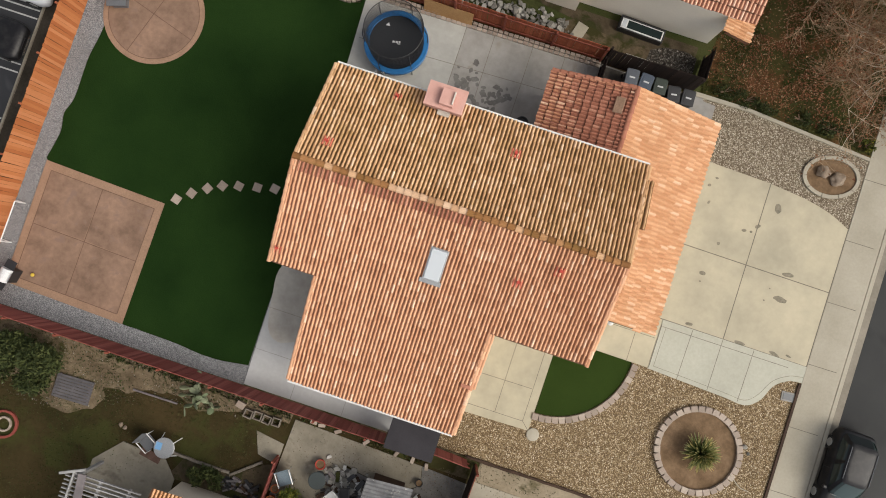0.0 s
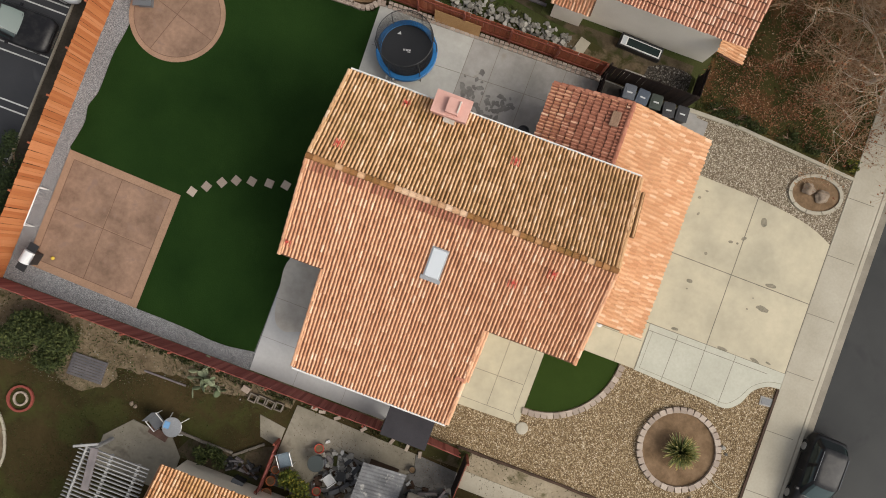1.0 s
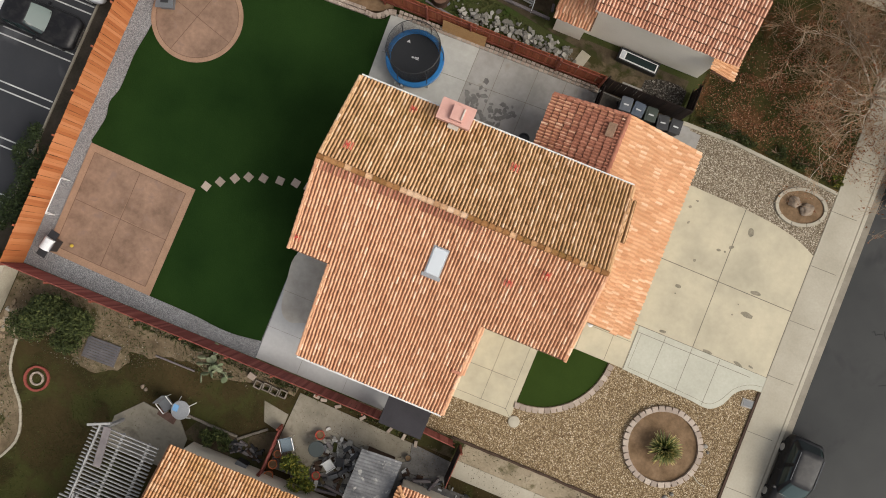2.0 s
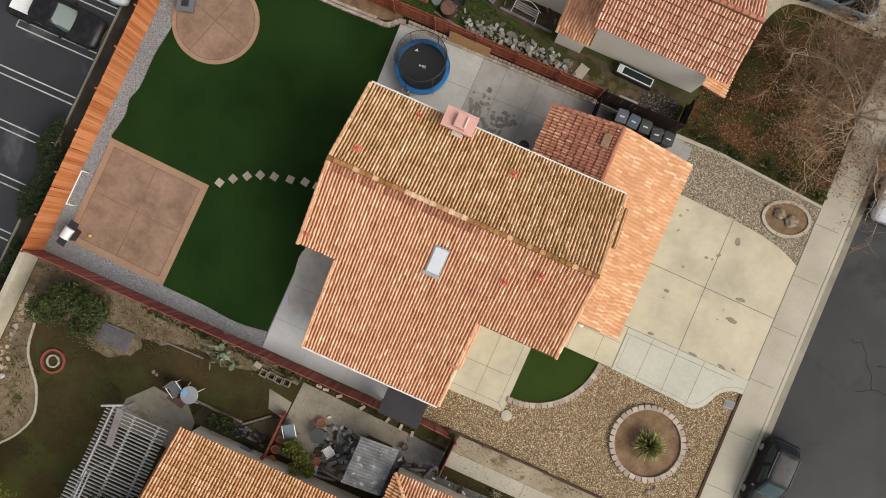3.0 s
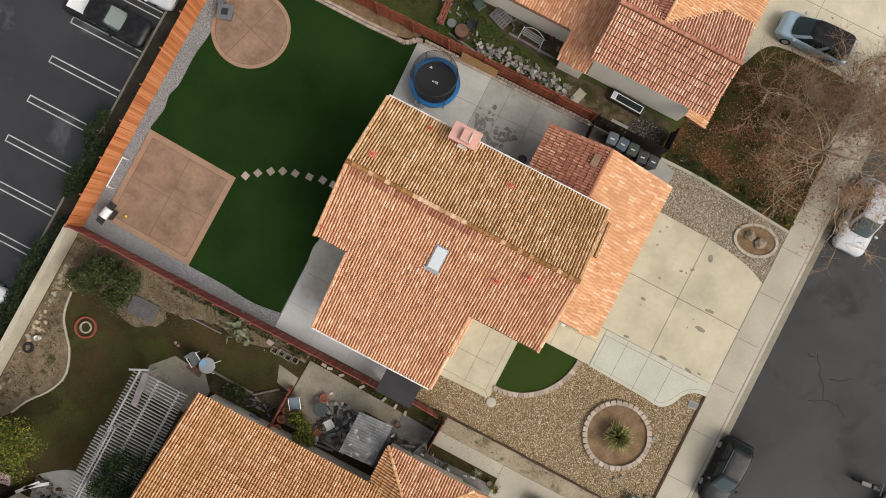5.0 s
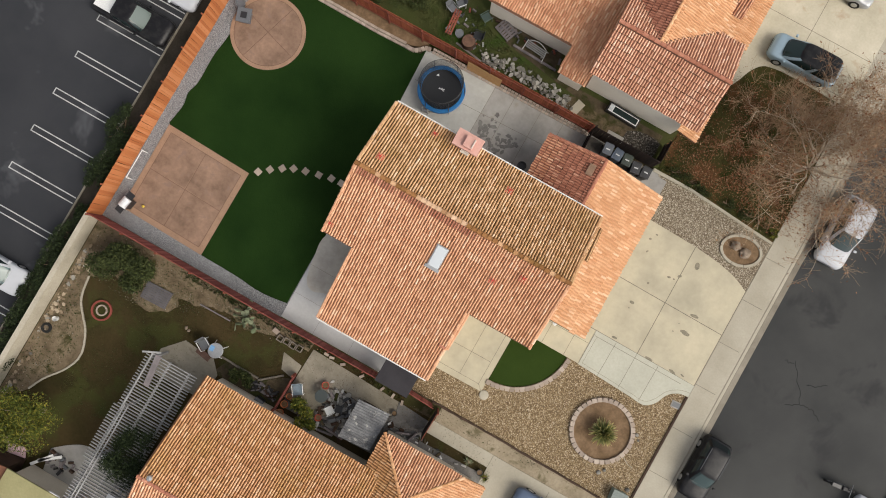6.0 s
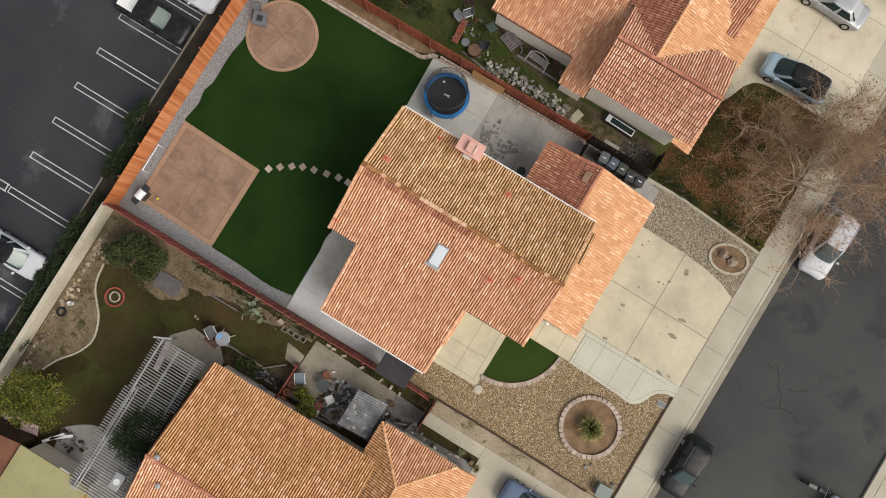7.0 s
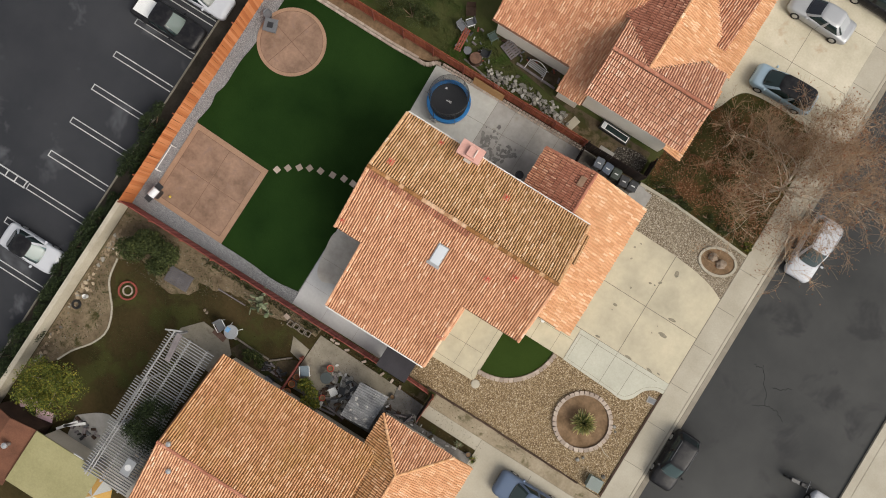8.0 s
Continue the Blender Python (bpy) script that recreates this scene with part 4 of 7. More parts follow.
joints("joint", [(5.52, -6.6, 5.52, -2.5), (3.4, -5.1, 6.85, -5.05), (6.88, -6.6, 6.9, -2.5), (3.4, -6.62, 6.88, -6.6), (6.88, -6.6, 7.24, -6.93)], 0.041, obs["entry_slab"])
joints("joint", [(-1.4, 5.2, -1.4, 10.3), (0.02, 5.2, 0.0, 10.4), (-6.1, 8.15, 5.4, 8.6), (1.9, 5.2, 1.9, 10.4), (3.5, 8.6, 3.5, 10.4)], 0.046, obs["north_concrete"])
joints("joint", [(-6.1, -5.3, -3.9, -5.3), (-3.7, -9.05, -3.7, -7.4), (-1.2, -9.05, -1.2, -7.4), (-6.1, -7.3, -3.5, -7.3)], 0.046, obs["side_concrete"], 0.012)
joints("joint", [(18.76, y, 20.14, y + 0.02) for y in np.arange(-24.3, 30, 3.05)], 0.021, obs["sidewalk"], 0.03)
joints("joint", [(10.2, 23.4, 18.7, 23.5), (14.4, 20.3, 14.4, 31.9), (12.9, 20.55, 18.7, 20.6), (10.2, 27.6, 18.7, 27.7)], 0.026, obs["north_driveway"], 0.03)
joints("joint", [(14.0, -44, 14.0, -10.3), (10.5, -14.6, 18.7, -14.5)], 0.021, obs["south_driveway"], 0.03)
M_GROOVE = mixed("tooled_groove", (0.13, 0.075, 0.05), (0.18, 0.11, 0.075), 3, 20)
M_CRACK = mixed("tar_filled_crack", (0.008, 0.008, 0.009), (0.016, 0.016, 0.016), 3, 20)
rnd = random.Random(12)
for x0, y0, x1, y1 in ((23.6, 4.5, 24.5, 3.2), (24.5, 3.2, 25.1, 2.2), (24.3, 1.75, 25.1, 2.2), (25.1, 2.2, 25.9, 2.35), (25.9, 2.35, 26.7, 1.9), (24.9, 3.5, 25.4, 3.6), (25.4, 3.6, 26.1, 4.1), (23.0, 4.2, 23.6, 4.3)):
    pts = [(x0 + (x1 - x0) * i / 7 + (rnd.gauss(0, 0.05) if 0 < i < 7 else 0), y0 + (y1 - y0) * i / 7 + (rnd.gauss(0, 0.05) if 0 < i < 7 else 0)) for i in range(8)]
    bm = bmesh.new()
    for (xa, ya), (xb, yb) in zip(pts, pts[1:]):
        d = Vector((xb - xa, yb - ya))
        box(bm, 0, d.length, -0.02, 0.02, -0.03, 0.002, m=pose(xa, ya, -0.129, 0, 0, math.degrees(math.atan2(d.y, d.x))))
    part("crack", bm, M_CRACK, obs["road"])

for k, (x, y, r, e, turn) in enumerate(((11.84, 6.66, 0.10, 1.3, 20), (12.11, 7.1, 0.07, 1.8, 0), (12.06, 5.88, 0.09, 1.6, 60), (15.27, 6.62, 0.24, 1.5, -70), (14.05, 5.13, 0.12, 1.4, 10), (14.37, 5.17, 0.08, 1.2, 0), (14.6, 5.5, 0.13, 1.5, 40),
                                        (13.07, 4.16, 0.11, 1.1, 0), (12.78, 2.6, 0.14, 1.7, 10), (12.78, 2.2, 0.06, 1.2, 0), (16.62, 3.77, 0.16, 2.6, 5), (16.61, 2.56, 0.2, 2.5, -5), (15.9, 2.29, 0.06, 1.2, 0), (16.0, 2.9, 0.05, 1.0, 0), (12.9, 0.12, 0.12, 2.4, 10), (15.4, 0.02, 0.13, 3.0, 0), (17.1, 0.03, 0.13, 2.8, -15), (17.75, 0.15, 0.07, 3.0, -10))):
    rnd = random.Random(k)
    pts = [(x + px * 1.0, y + py) for px, py in ((q[0] * (1 + 0.35 * noise.noise(Vector((q[0] * 7 + k, q[1] * 7, 0)))), q[1] * (1 + 0.35 * noise.noise(Vector((q[0] * 7, q[1] * 7 + k, 3))))) for q in disc_points(0, 0, r * e * 0.66, r * 0.66, 18, turn))]
    part("oil_stain", prism(pts, 0.02, 0.0325 if y > -0.04 else 0.0365), M_STAIN, obs["driveway"])
M_DAMP = mixed("damp_dark_stain", (0.12, 0.113, 0.105), (0.2, 0.19, 0.18), 2, 10, 0.75)
rnd = random.Random(77)
for k in range(72):
    cx, cy, sx, sy = ((-0.7, 7.6, 0.26, 0.42), (0.85, 7.45, 0.36, 0.24), (0.45, 6.75, 0.2, 0.14), (-0.6, 8.5, 0.35, 0.2))[0 if k < 34 else (1 if k < 60 else (2 if k < 69 else 3))]
    x, y, r = rnd.gauss(cx, sx), rnd.gauss(cy, sy), rnd.uniform(0.06, 0.15)
    pts = [(x + q[0] * (1 + 0.6 * noise.noise(Vector((q[0] * 9 + k, q[1] * 9, 0)))), y + q[1] * (1 + 0.6 * noise.noise(Vector((q[0] * 9, q[1] * 9 + k, 3))))) for q in disc_points(0, 0, r * 1.3, r * 0.85, 16, 37 * k)]
    part("damp_patch", prism(pts, 0.03, 0.0475 + 0.0001 * k), M_DAMP, obs["north_concrete"])
part("pale_panel", prism([(-6.1, 3.6), (-1.42, 3.6), (-1.42, 10.26), (-6.38, 10.14)], 0.02, 0.0458), mixed("pale_new_concrete", (0.31, 0.305, 0.285), (0.42, 0.415, 0.39), 0.4, 4, 0.85, 0.15, 0.004, grain=0.25), obs["north_concrete"])
M_STAIN_BROWN = mixed("brown_water_stain", (0.37, 0.34, 0.30), (0.49, 0.46, 0.41), 0.9, 4, grain=0.3)
pts = curve_points([(-4.0, -2.1), (-6.0, -3.2), (-6.02, -4.9), (-5.7, -6.3), (-5.1, -6.72), (-4.4, -6.5), (-3.6, -6.3)], 5) + [(-3.4, -2.3)]
part("water_stain", prism(pts, 0.03, 0.0475), M_STAIN_BROWN, obs["side_concrete"])


# patio panels set in their borders
def inset(pts, d):
    cx, cy = sum(p[0] for p in pts) / len(pts), sum(p[1] for p in pts) / len(pts)
    out = []
    for x, y in pts:
        l = math.hypot(x - cx, y - cy)
        out.append((cx + (x - cx) * (l - d) / l, cy + (y - cy) * (l - d) / l))
    return out


sq = [(-17.83, -2.45), (-12.63, -2.64), (-12.65, -7.85), (-17.8, -7.68)]
cxy = (-15.28, -5.1)
mids = [((sq[i][0] + sq[(i + 1) % 4][0]) / 2, (sq[i][1] + sq[(i + 1) % 4][1]) / 2) for i in range(4)]
for i in range(4):
    part("panel", prism(inset([mids[i - 1], sq[i], mids[i], cxy], 0.014), 0.02, 0.058), M_PATIO, obs["square_patio"])
for i in range(4):
    a = -17 + 90 * i
    pts = [(-15.74, 6.14)] + disc_points(-15.74, 6.14, 2.16, n=14, a0=a, a1=a + 90)
    part("panel", prism(inset(pts, 0.014), 0.02, 0.058), M_PATIO, obs["circle_patio"])

for a, b in ((0, 2), (1, 3)):
    part("groove", joint(*mids[a], *mids[b], 0.0582, 0.035), M_GROOVE, obs["square_patio"])
for i in range(4):
    part("groove", joint(*sq[i], *sq[(i + 1) % 4], 0.0582, 0.035), M_GROOVE, obs["square_patio"])
for a in (-17, 73):
    c, s = 2.14 * math.cos(radians(a)), 2.14 * math.sin(radians(a))
    part("groove", joint(-15.74 - c, 6.14 - s, -15.74 + c, 6.14 + s, 0.0582, 0.035), M_GROOVE, obs["circle_patio"])
part("groove", prism(disc_points(-15.74, 6.14, 2.185, n=64), 0.03, 0.0535), M_GROOVE, obs["circle_patio"])
# stepping stones
st = thing("stepping_stone", "square tan stepping stone set in the turf", "stepping stone", group="stepping stones across the lawn", at=(-11.8, -1.89, 0.03), rz=75)
part("stone", boxes((-0.2, 0.2, -0.2, 0.2, -0.01, 0.035), bevel=0.012), M_PAVER, st)
for x, y, a in ((-11.22, -1.4, 70), (-10.58, -0.95, 62), (-9.95, -0.61, 70), (-9.21, -0.38, 80), (-8.36, -0.17, 88), (-7.56, 0.03, 80), (-6.86, 0.07, 84)):
    copy_thing(st, pose(x, y, 0.03, 0, 0, a))


# ---- edgings ----
def paver_line(label, pts, size=(0.22, 0.17, 0.14), gap=0.012, closed=False, z=0.0, name="edging", material=None, group="paver edgings", wedge=0.0):
    t = thing(name, label, "edging", group=group)
    bm = bmesh.new()
    box(bm, -size[0] / 2, size[0] / 2, -size[1] / 2, size[1] / 2, 0, size[2], bevel=0.014)
    for v in bm.verts:
        v.co.x *= 1 + wedge * (v.co.y / size[1])
    me = mesh_of("paver", bm, material or M_PAVER)
    seg = list(zip(pts, pts[1:])) + ([(pts[-1], pts[0])] if closed else [])
    step, carry = size[0] + gap, 0.0
    rnd = random.Random(len(pts))
    for (xa, ya), (xb, yb) in seg:
        l = math.hypot(xb - xa, yb - ya)
        s = carry
        while s < l:
            part_of("paver", me, t, pose(xa + (xb - xa) * s / l, ya + (yb - ya) * s / l, z + rnd.uniform(-0.01, 0.01), 0, 0, math.degrees(math.atan2(yb - ya, xb - xa)) + rnd.gauss(0, 1.5)))
            s += step
        carry = s - l
    return t


def ring_of(label, cx, cy, r, n, size, wedge, z=0.0, ry=None, turn=0.0, a0=0.0, a1=360.0, name="edging", material=None):
    t = thing(name, label, "edging", group="paver edgings")
    bm = bmesh.new()
    box(bm, -size[0] / 2, size[0] / 2, -size[1] / 2, size[1] / 2, 0, size[2], bevel=0.015)
    for v in bm.verts:
        v.co.x *= 1 + wedge * (v.co.y / size[1])
    me = mesh_of("paver", bm, material or M_PAVER)
    rnd = random.Random(n)
    pts = disc_points(cx, cy, r, ry, n, turn, a0, a1)
    for i, (x, y) in enumerate(pts):
        xa, ya = pts[i - 1] if (i or a1 - a0 >= 360) else (2 * x - pts[1][0], 2 * y - pts[1][1])
        xb, yb = pts[(i + 1) % len(pts)] if (i < len(pts) - 1 or a1 - a0 >= 360) else (2 * x - pts[i - 1][0], 2 * y - pts[i - 1][1])
        part_of("paver", me, t, pose(x, y, z + rnd.uniform(-0.012, 0.012), rnd.gauss(0, 1), rnd.gauss(0, 1), math.degrees(math.atan2(yb - ya, xb - xa)) + 180 + rnd.gauss(0, 1.5)))
    return t


paver_line("double row of scalloped tan edging pavers along a soil bed", [(-18.6, 9.62), (-9.6, 9.6), (-7.6, 9.68)], z=0.0)
paver_line("second row of scalloped tan edging pavers", [(-18.5, 9.8), (-9.6, 9.78), (-7.6, 9.86)], z=0.0, size=(0.22, 0.17, 0.22))
paver_line("curved end of the tan paver edging", curve_points([(-7.55, 9.7), (-7.1, 9.72), (-6.75, 9.95), (-6.5, 10.2), (-6.1, 10.28)], 4), size=(0.2, 0.26, 0.2), wedge=0.1)
paver_line("row of pale edging pavers at the foot of a fence", [(-5.9, 10.22), (5.2, 10.42)], size=(0.21, 0.15, 0.12), gap=0.045)
paver_line("back row of pale edging pavers at the foot of a fence", [(-5.9, 10.4), (5.2, 10.57)], size=(0.21, 0.15, 0.2), gap=0.045)
slab("flower_bed", [(-18.9, 9.86), (-9.6, 9.84), (-7.5, 9.92), (-6.9, 10.1), (-6.5, 10.5), (-6.4, 10.7), (-18.9, 10.7)], 0.06, M_BED, "bare brown planting bed along a fence", "flower bed")
arc_c = (7.3, -2.42)
slab("front_turf", [arc_c] + disc_points(*arc_c, 3.58, 3.62, 24, a0=-90, a1=0), 0.036, M_TURF2, "quarter circle of dark green turf", "lawn")
ring_of("curved edging of tan pavers round a turf quarter", *arc_c, 3.76, 18, (0.29, 0.3, 0.12), -0.25, a0=-89, a1=-3, ry=3.8)
slab("palm_bed", disc_points(15.02, -5.33, 1.86), 0.05, M_BED, "round bed of raked brown soil", "flower bed")
ring_of("round ring of tan pavers about a planting bed", 15.02, -5.33, 1.92, 35, (0.31, 0.28, 0.17), -0.14)
slab("boulder_bed", disc_points(17.2, 8.83, 1.2, 0.86, 40, 12), 0.03, M_BED, "oval bed of brown bark", "flower bed")
bm = bmesh.new()
for i in range(10):
    a = 360 / 10 * i
    o_ = disc_points(17.2, 8.83, 1.36, 1.02, 5, 12, a + 0.8, a + 35.2)
    i_ = disc_points(17.2, 8.83, 1.19, 0.85, 5, 12, a + 0.8, a + 35.2)
    if i == 0:
        oval = thing("edging", "oval ring of pale curved kerb stones", "edging", group="paver edgings")
    part("kerb_stone", prism(o_ + i_[::-1], -0.02, 0.1), M_CONC_WALK, oval)
bm.free()
for k, (x, y, r) in enumerate(((16.72, 8.92, 0.3), (17.48, 8.78, 0.31))):
    b_ = thing("boulder", "weathered grey brown boulder in an oval bed", "boulder", group="boulders", at=(x, y, 0.03 + r * 0.4))
    part("rock", rock_bm(r, 11 + k * 7, 0.65, 3), M_BOULDER, b_)
slab("kerb_strip", [(9.9, 10.5), (12.5, 10.58), (18.7, 10.12), (18.7, 10.28), (12.5, 10.75), (9.9, 10.72)], 0.07, M_CONC_WALK, "narrow concrete mow strip between two plots", "kerb")
slab("bin_yard", [(5.4, 8.75), (9.58, 8.75), (9.58, 10.5), (5.3, 10.5)], 0.048, mixed("dark_dirty_concrete", (0.08, 0.07, 0.06), (0.16, 0.145, 0.125), 0.8, 6), "dark dirty ground under the bins", "paving")
slab("bin_pad", [(9.6, 8.6), (10.9, 8.6), (11.0, 9.7), (10.3, 10.5), (9.6, 10.5)], 0.042, M_CONC_GREY, "small concrete pad beside the bins", "paving")
slab("timber_edge", [(18.58, -8.95), (18.71, -8.95), (18.71, -0.9), (18.58, -0.9)], 0.07, M_BROWNWOOD, "dark timber edging of a gravel bed", "edging")
slab("timber_edge_south", wavy([(4.9, -9.03), (10.0, -9.02), (16.9, -9.08)], 0.03) + wavy([(16.9, -8.98), (10.0, -8.9), (4.9, -8.9)], 0.04, seed=3), 0.12, M_BROWNWOOD, "dark timber edging between two plots", "edging")
slab("south_verge", [(3.3, -8.97), (5.6, -8.99), (5.6, -9.96), (3.3, -9.98)], 0.0, M_SOIL, "strip of sandy soil beside the neighbour's path", "verge")


# ---- agave ----
def agave(label, at, r, h, n, seed, material, name="agave", group=""):
    t = thing(name, label, "plant", group=group, at=at)
    rnd = random.Random(seed)
    bm0 = bmesh.new()
    for i in range(5):
        u = i / 4
        w = 0.062 * (1 - u) ** 0.6 + 0.006
        bm0.verts.new((u, -w, 0.02))
        bm0.verts.new((u, 0, 0.0))
        bm0.verts.new((u, w, 0.02))
    bm0.verts.ensure_lookup_table()
    for i in range(4):
        for j in range(2):
            a = i * 3 + j
            bm0.faces.new([bm0.verts[k] for k in (a, a + 3, a + 4, a + 1)])
    for v in bm0.verts:
        v.co.z += 0.18 * math.sin(v.co.x * 2.2) * 0.6
    me = mesh_of("leaf", bm0, material)
    for i in range(n):
        tilt = 80 * rnd.random() ** 1.25
        l = r * (0.75 + 0.3 * rnd.random())
        part_of("leaf", me, t, Matrix.Translation((0, 0, h * (0.35 + 0.5 * tilt / 90))) @ pose(0, 0, 0, 0, -tilt, i * 137.5) @ Matrix.Scale(l, 4))
    part("stem", lathe([(0.12, 0), (0.14, h * 0.5), (0.08, h * 0.8), (0, h * 0.85)], 10), M_TWIG, t)
    return t


agave("spiky green agave with dry yellow tips in a round bed", (15.0, -5.36, 0.04), 0.95, 0.5, 280, 4, M_AGAVE)

# ---- trampoline ----
tr = thing("trampoline", "round trampoline with a blue pad and black mat and net", "trampoline", at=(-4.22, 8.24, 0.045))
part("mat", lathe([(0, 0.70), (1.28, 0.72), (1.28, 0.70), (0, 0.69)], 48), M_MAT, tr)
part("pad", lathe([(1.26, 0.735), (1.29, 0.765), (1.47, 0.765), (1.51, 0.735), (1.49, 0.70), (1.28, 0.70), (1.26, 0.735)], 48), M_BLUE_PAD, tr, "blue vinyl spring cover")
part("skirt", lathe([(1.49, 0.70), (1.49, 0.5)], 48), M_BLUE_PAD, tr)
for i in range(6):
    a = 2 * math.pi * i / 6 + 0.3
    c, s = math.cos(a), math.sin(a)
    bm = bmesh.new()
    rod(bm, (1.46 * c, 1.46 * s, 0), (1.46 * c, 1.46 * s, 1.7), 0.022, sides=8)
    rod(bm, (1.46 * c, 1.46 * s, 1.7), (1.34 * c, 1.34 * s, 2.35), 0.022, sides=8)
    part("pole", bm, M_BLACK, tr)
part("top_ring", lathe([(1.33 + 0.02 * math.cos(k * math.pi / 4), 2.35 + 0.02 * math.sin(k * math.pi / 4)) for k in range(9)], 48), M_BLACK, tr)
# open mesh of the safety net
bm = bmesh.new()
n = 230
for i in range(n):
    a = 2 * math.pi * i / n
    for d in (0.0, ):
        rod(bm, (1.27 * math.cos(a), 1.27 * math.sin(a), 0.76), (1.32 * math.cos(a + 0.04), 1.32 * math.sin(a + 0.04), 2.34), 0.006, sides=3, caps=False)
for j in range(12):
    zz = 0.82 + j * 0.125
    rr = 1.27 + 0.05 * (zz - 0.76) / 1.6
    for i in range(36):
        a, b = 2 * math.pi * i / 36, 2 * math.pi * (i + 1) / 36
        rod(bm, (rr * math.cos(a), rr * math.sin(a), zz), (rr * math.cos(b), rr * math.sin(b), zz), 0.005, sides=3, caps=False)
part("net", bm, M_BLACK, tr, "black mesh safety net")
bm = bmesh.new()
for i, w in enumerate((0.09, 0.05, 0.09, 0.06, 0.1)):
    box(bm, -0.26 + i * 0.105, -0.26 + i * 0.105 + w, -0.06, 0.07, 0.722, 0.726)
box(bm, 0.06, 0.27, -0.14, -0.09, 0.722, 0.726)
lg = part("print", bm, M_LOGO, tr, "pale printed mark")
lg.matrix_basis = pose(0, 0.02, 0.2166, 0, 0, 12) @ Matrix.Scale(0.7, 4)
lg = part("patch", prism([(-0.1, 0), (0.1, 0.03), (0, 0.17)], 0.722, 0.727), M_LOGO, tr)
lg.matrix_basis = pose(-0.62, 0.62, 0)
part("ladder", boxes((-0.5, -0.44, -1.62, -1.5, 0, 0.75), (-0.14, -0.08, -1.62, -1.5, 0, 0.75), (-0.5, -0.08, -1.62, -1.52, 0.3, 0.34)), M_METAL, tr)

# ---- back garden things ----
goal = thing("goal_frame", "small white tube football goal on gravel", "goal", at=(-18.5, -5.28, 0))
for n_, a, b in (("post", (0, 0.97, 0), (0, 0.97, 0.75)), ("post", (0, -0.97, 0), (0, -0.97, 0.75)), ("crossbar", (0, -0.98, 0.75), (0, 0.98, 0.75)),
                 ("side_bar", (0, 0.97, 0.75), (-0.42, 0.97, 0.0)), ("side_bar", (0, -0.97, 0.75), (-0.42, -0.97, 0.0)), ("base_bar", (0, 0.97, 0.03), (-0.42, 0.97, 0.03)), ("base_bar", (0, -0.97, 0.03), (-0.42, -0.97, 0.03))):
    bm = bmesh.new()
    rod(bm, a, b, 0.026, sides=8)
    part(n_, bm, M_WHITE, goal)

bbq = thing("gas_grill", "black gas grill with a silver lid on gravel", "grill", at=(-17.75, -7.6, 0), rz=80)
part("cart", boxes((-0.3, 0.3, -0.25, 0.25, 0.08, 0.78), bevel=0.02), M_BLACK, bbq)
bm = bmesh.new()
for i in range(9):
    a = math.pi * i / 8
    for x in (-0.31, 0.31):
        bm.verts.new((x, -0.27 * math.cos(a), 0.8 + 0.24 * math.sin(a)))
bm.verts.ensure_lookup_table()
for i in range(8):
    bm.faces.new([bm.verts[k] for k in (2 * i, 2 * i + 1, 2 * i + 3, 2 * i + 2)])
bm.faces.new([bm.verts[2 * i] for i in range(9)])
bm.faces.new([bm.verts[2 * i + 1] for i in range(8, -1, -1)])
part("lid", bm, plain("silver_lid_paint", (0.62, 0.62, 0.63), 0.45), bbq, "bright silver lid")
for x in (-0.52, 0.52):
    part("side_shelf", boxes((x - 0.2, x + 0.2, -0.24, 0.24, 0.76, 0.8), bevel=0.01), M_BLACK, bbq)
part("handle", boxes((-0.22, 0.22, -0.34, -0.31, 0.9, 0.93)), M_CHROME, bbq)
for x in (-0.25, 0.25):
    bm = bmesh.new()
    rod(bm, (x - 0.02, 0.2, 0.08), (x + 0.02, 0.2, 0.08), 0.08, sides=12)
    part("wheel", bm, M_RUBBER, bbq)
ball = thing("ball", "small yellow ball on a brown patio", "ball", at=(-16.95, -7.35, 0.058))
part("shell", lathe([(0, 0), (0.05, 0.015), (0.085, 0.06), (0.09, 0.09), (0.085, 0.12), (0.05, 0.165), (0, 0.18)], 14), plain("yellow_rubber", (0.6, 0.42, 0.05), 0.5), ball)
ft = thing("fire_table", "square charcoal fire table at the edge of a round patio", "fire table", at=(-17.4, 6.25, 0.03), rz=18)
part("base", boxes((-0.34, 0.34, -0.34, 0.34, 0, 0.5), bevel=0.02), M_GREYP, ft)
part("top", boxes((-0.46, 0.46, -0.46, 0.46, 0.5, 0.56), bevel=0.015), M_GREYP, ft)
part("burner", boxes((-0.2, 0.2, -0.2, 0.2, 0.56, 0.575)), M_BLACK, ft)
pt = thing("planter", "round dark grey planter pot on gravel", "planter", at=(-18.05, 6.85, 0))
part("pot", lathe([(0.2, 0), (0.3, 0.45), (0.33, 0.5), (0.28, 0.5), (0.26, 0.42), (0, 0.42)], 20), M_GREYP, pt)
pt = thing("planter", "round black pot standing on concrete by the garage", "planter", at=(2.5, 6.6, 0.045))
part("pot", lathe([(0.18, 0), (0.27, 0.4), (0.29, 0.44), (0.24, 0.44), (0.22, 0.36), (0, 0.36)], 20), M_BLACK, pt)
ply = thing("plywood_sheet", "tan plywood sheet leaning on a fence", "plywood")
part("sheet", boxes((-3.6, -1.2, -0.015, 0.015, 0.0, 0.95), m=pose(0, 10.36, 0.045, -11, 0, 0)), M_PLY, ply)
hd = thing("stone_disc", "round pale stepping stone on pebbles", "stepping stone", at=(7.52, -7.05, 0))
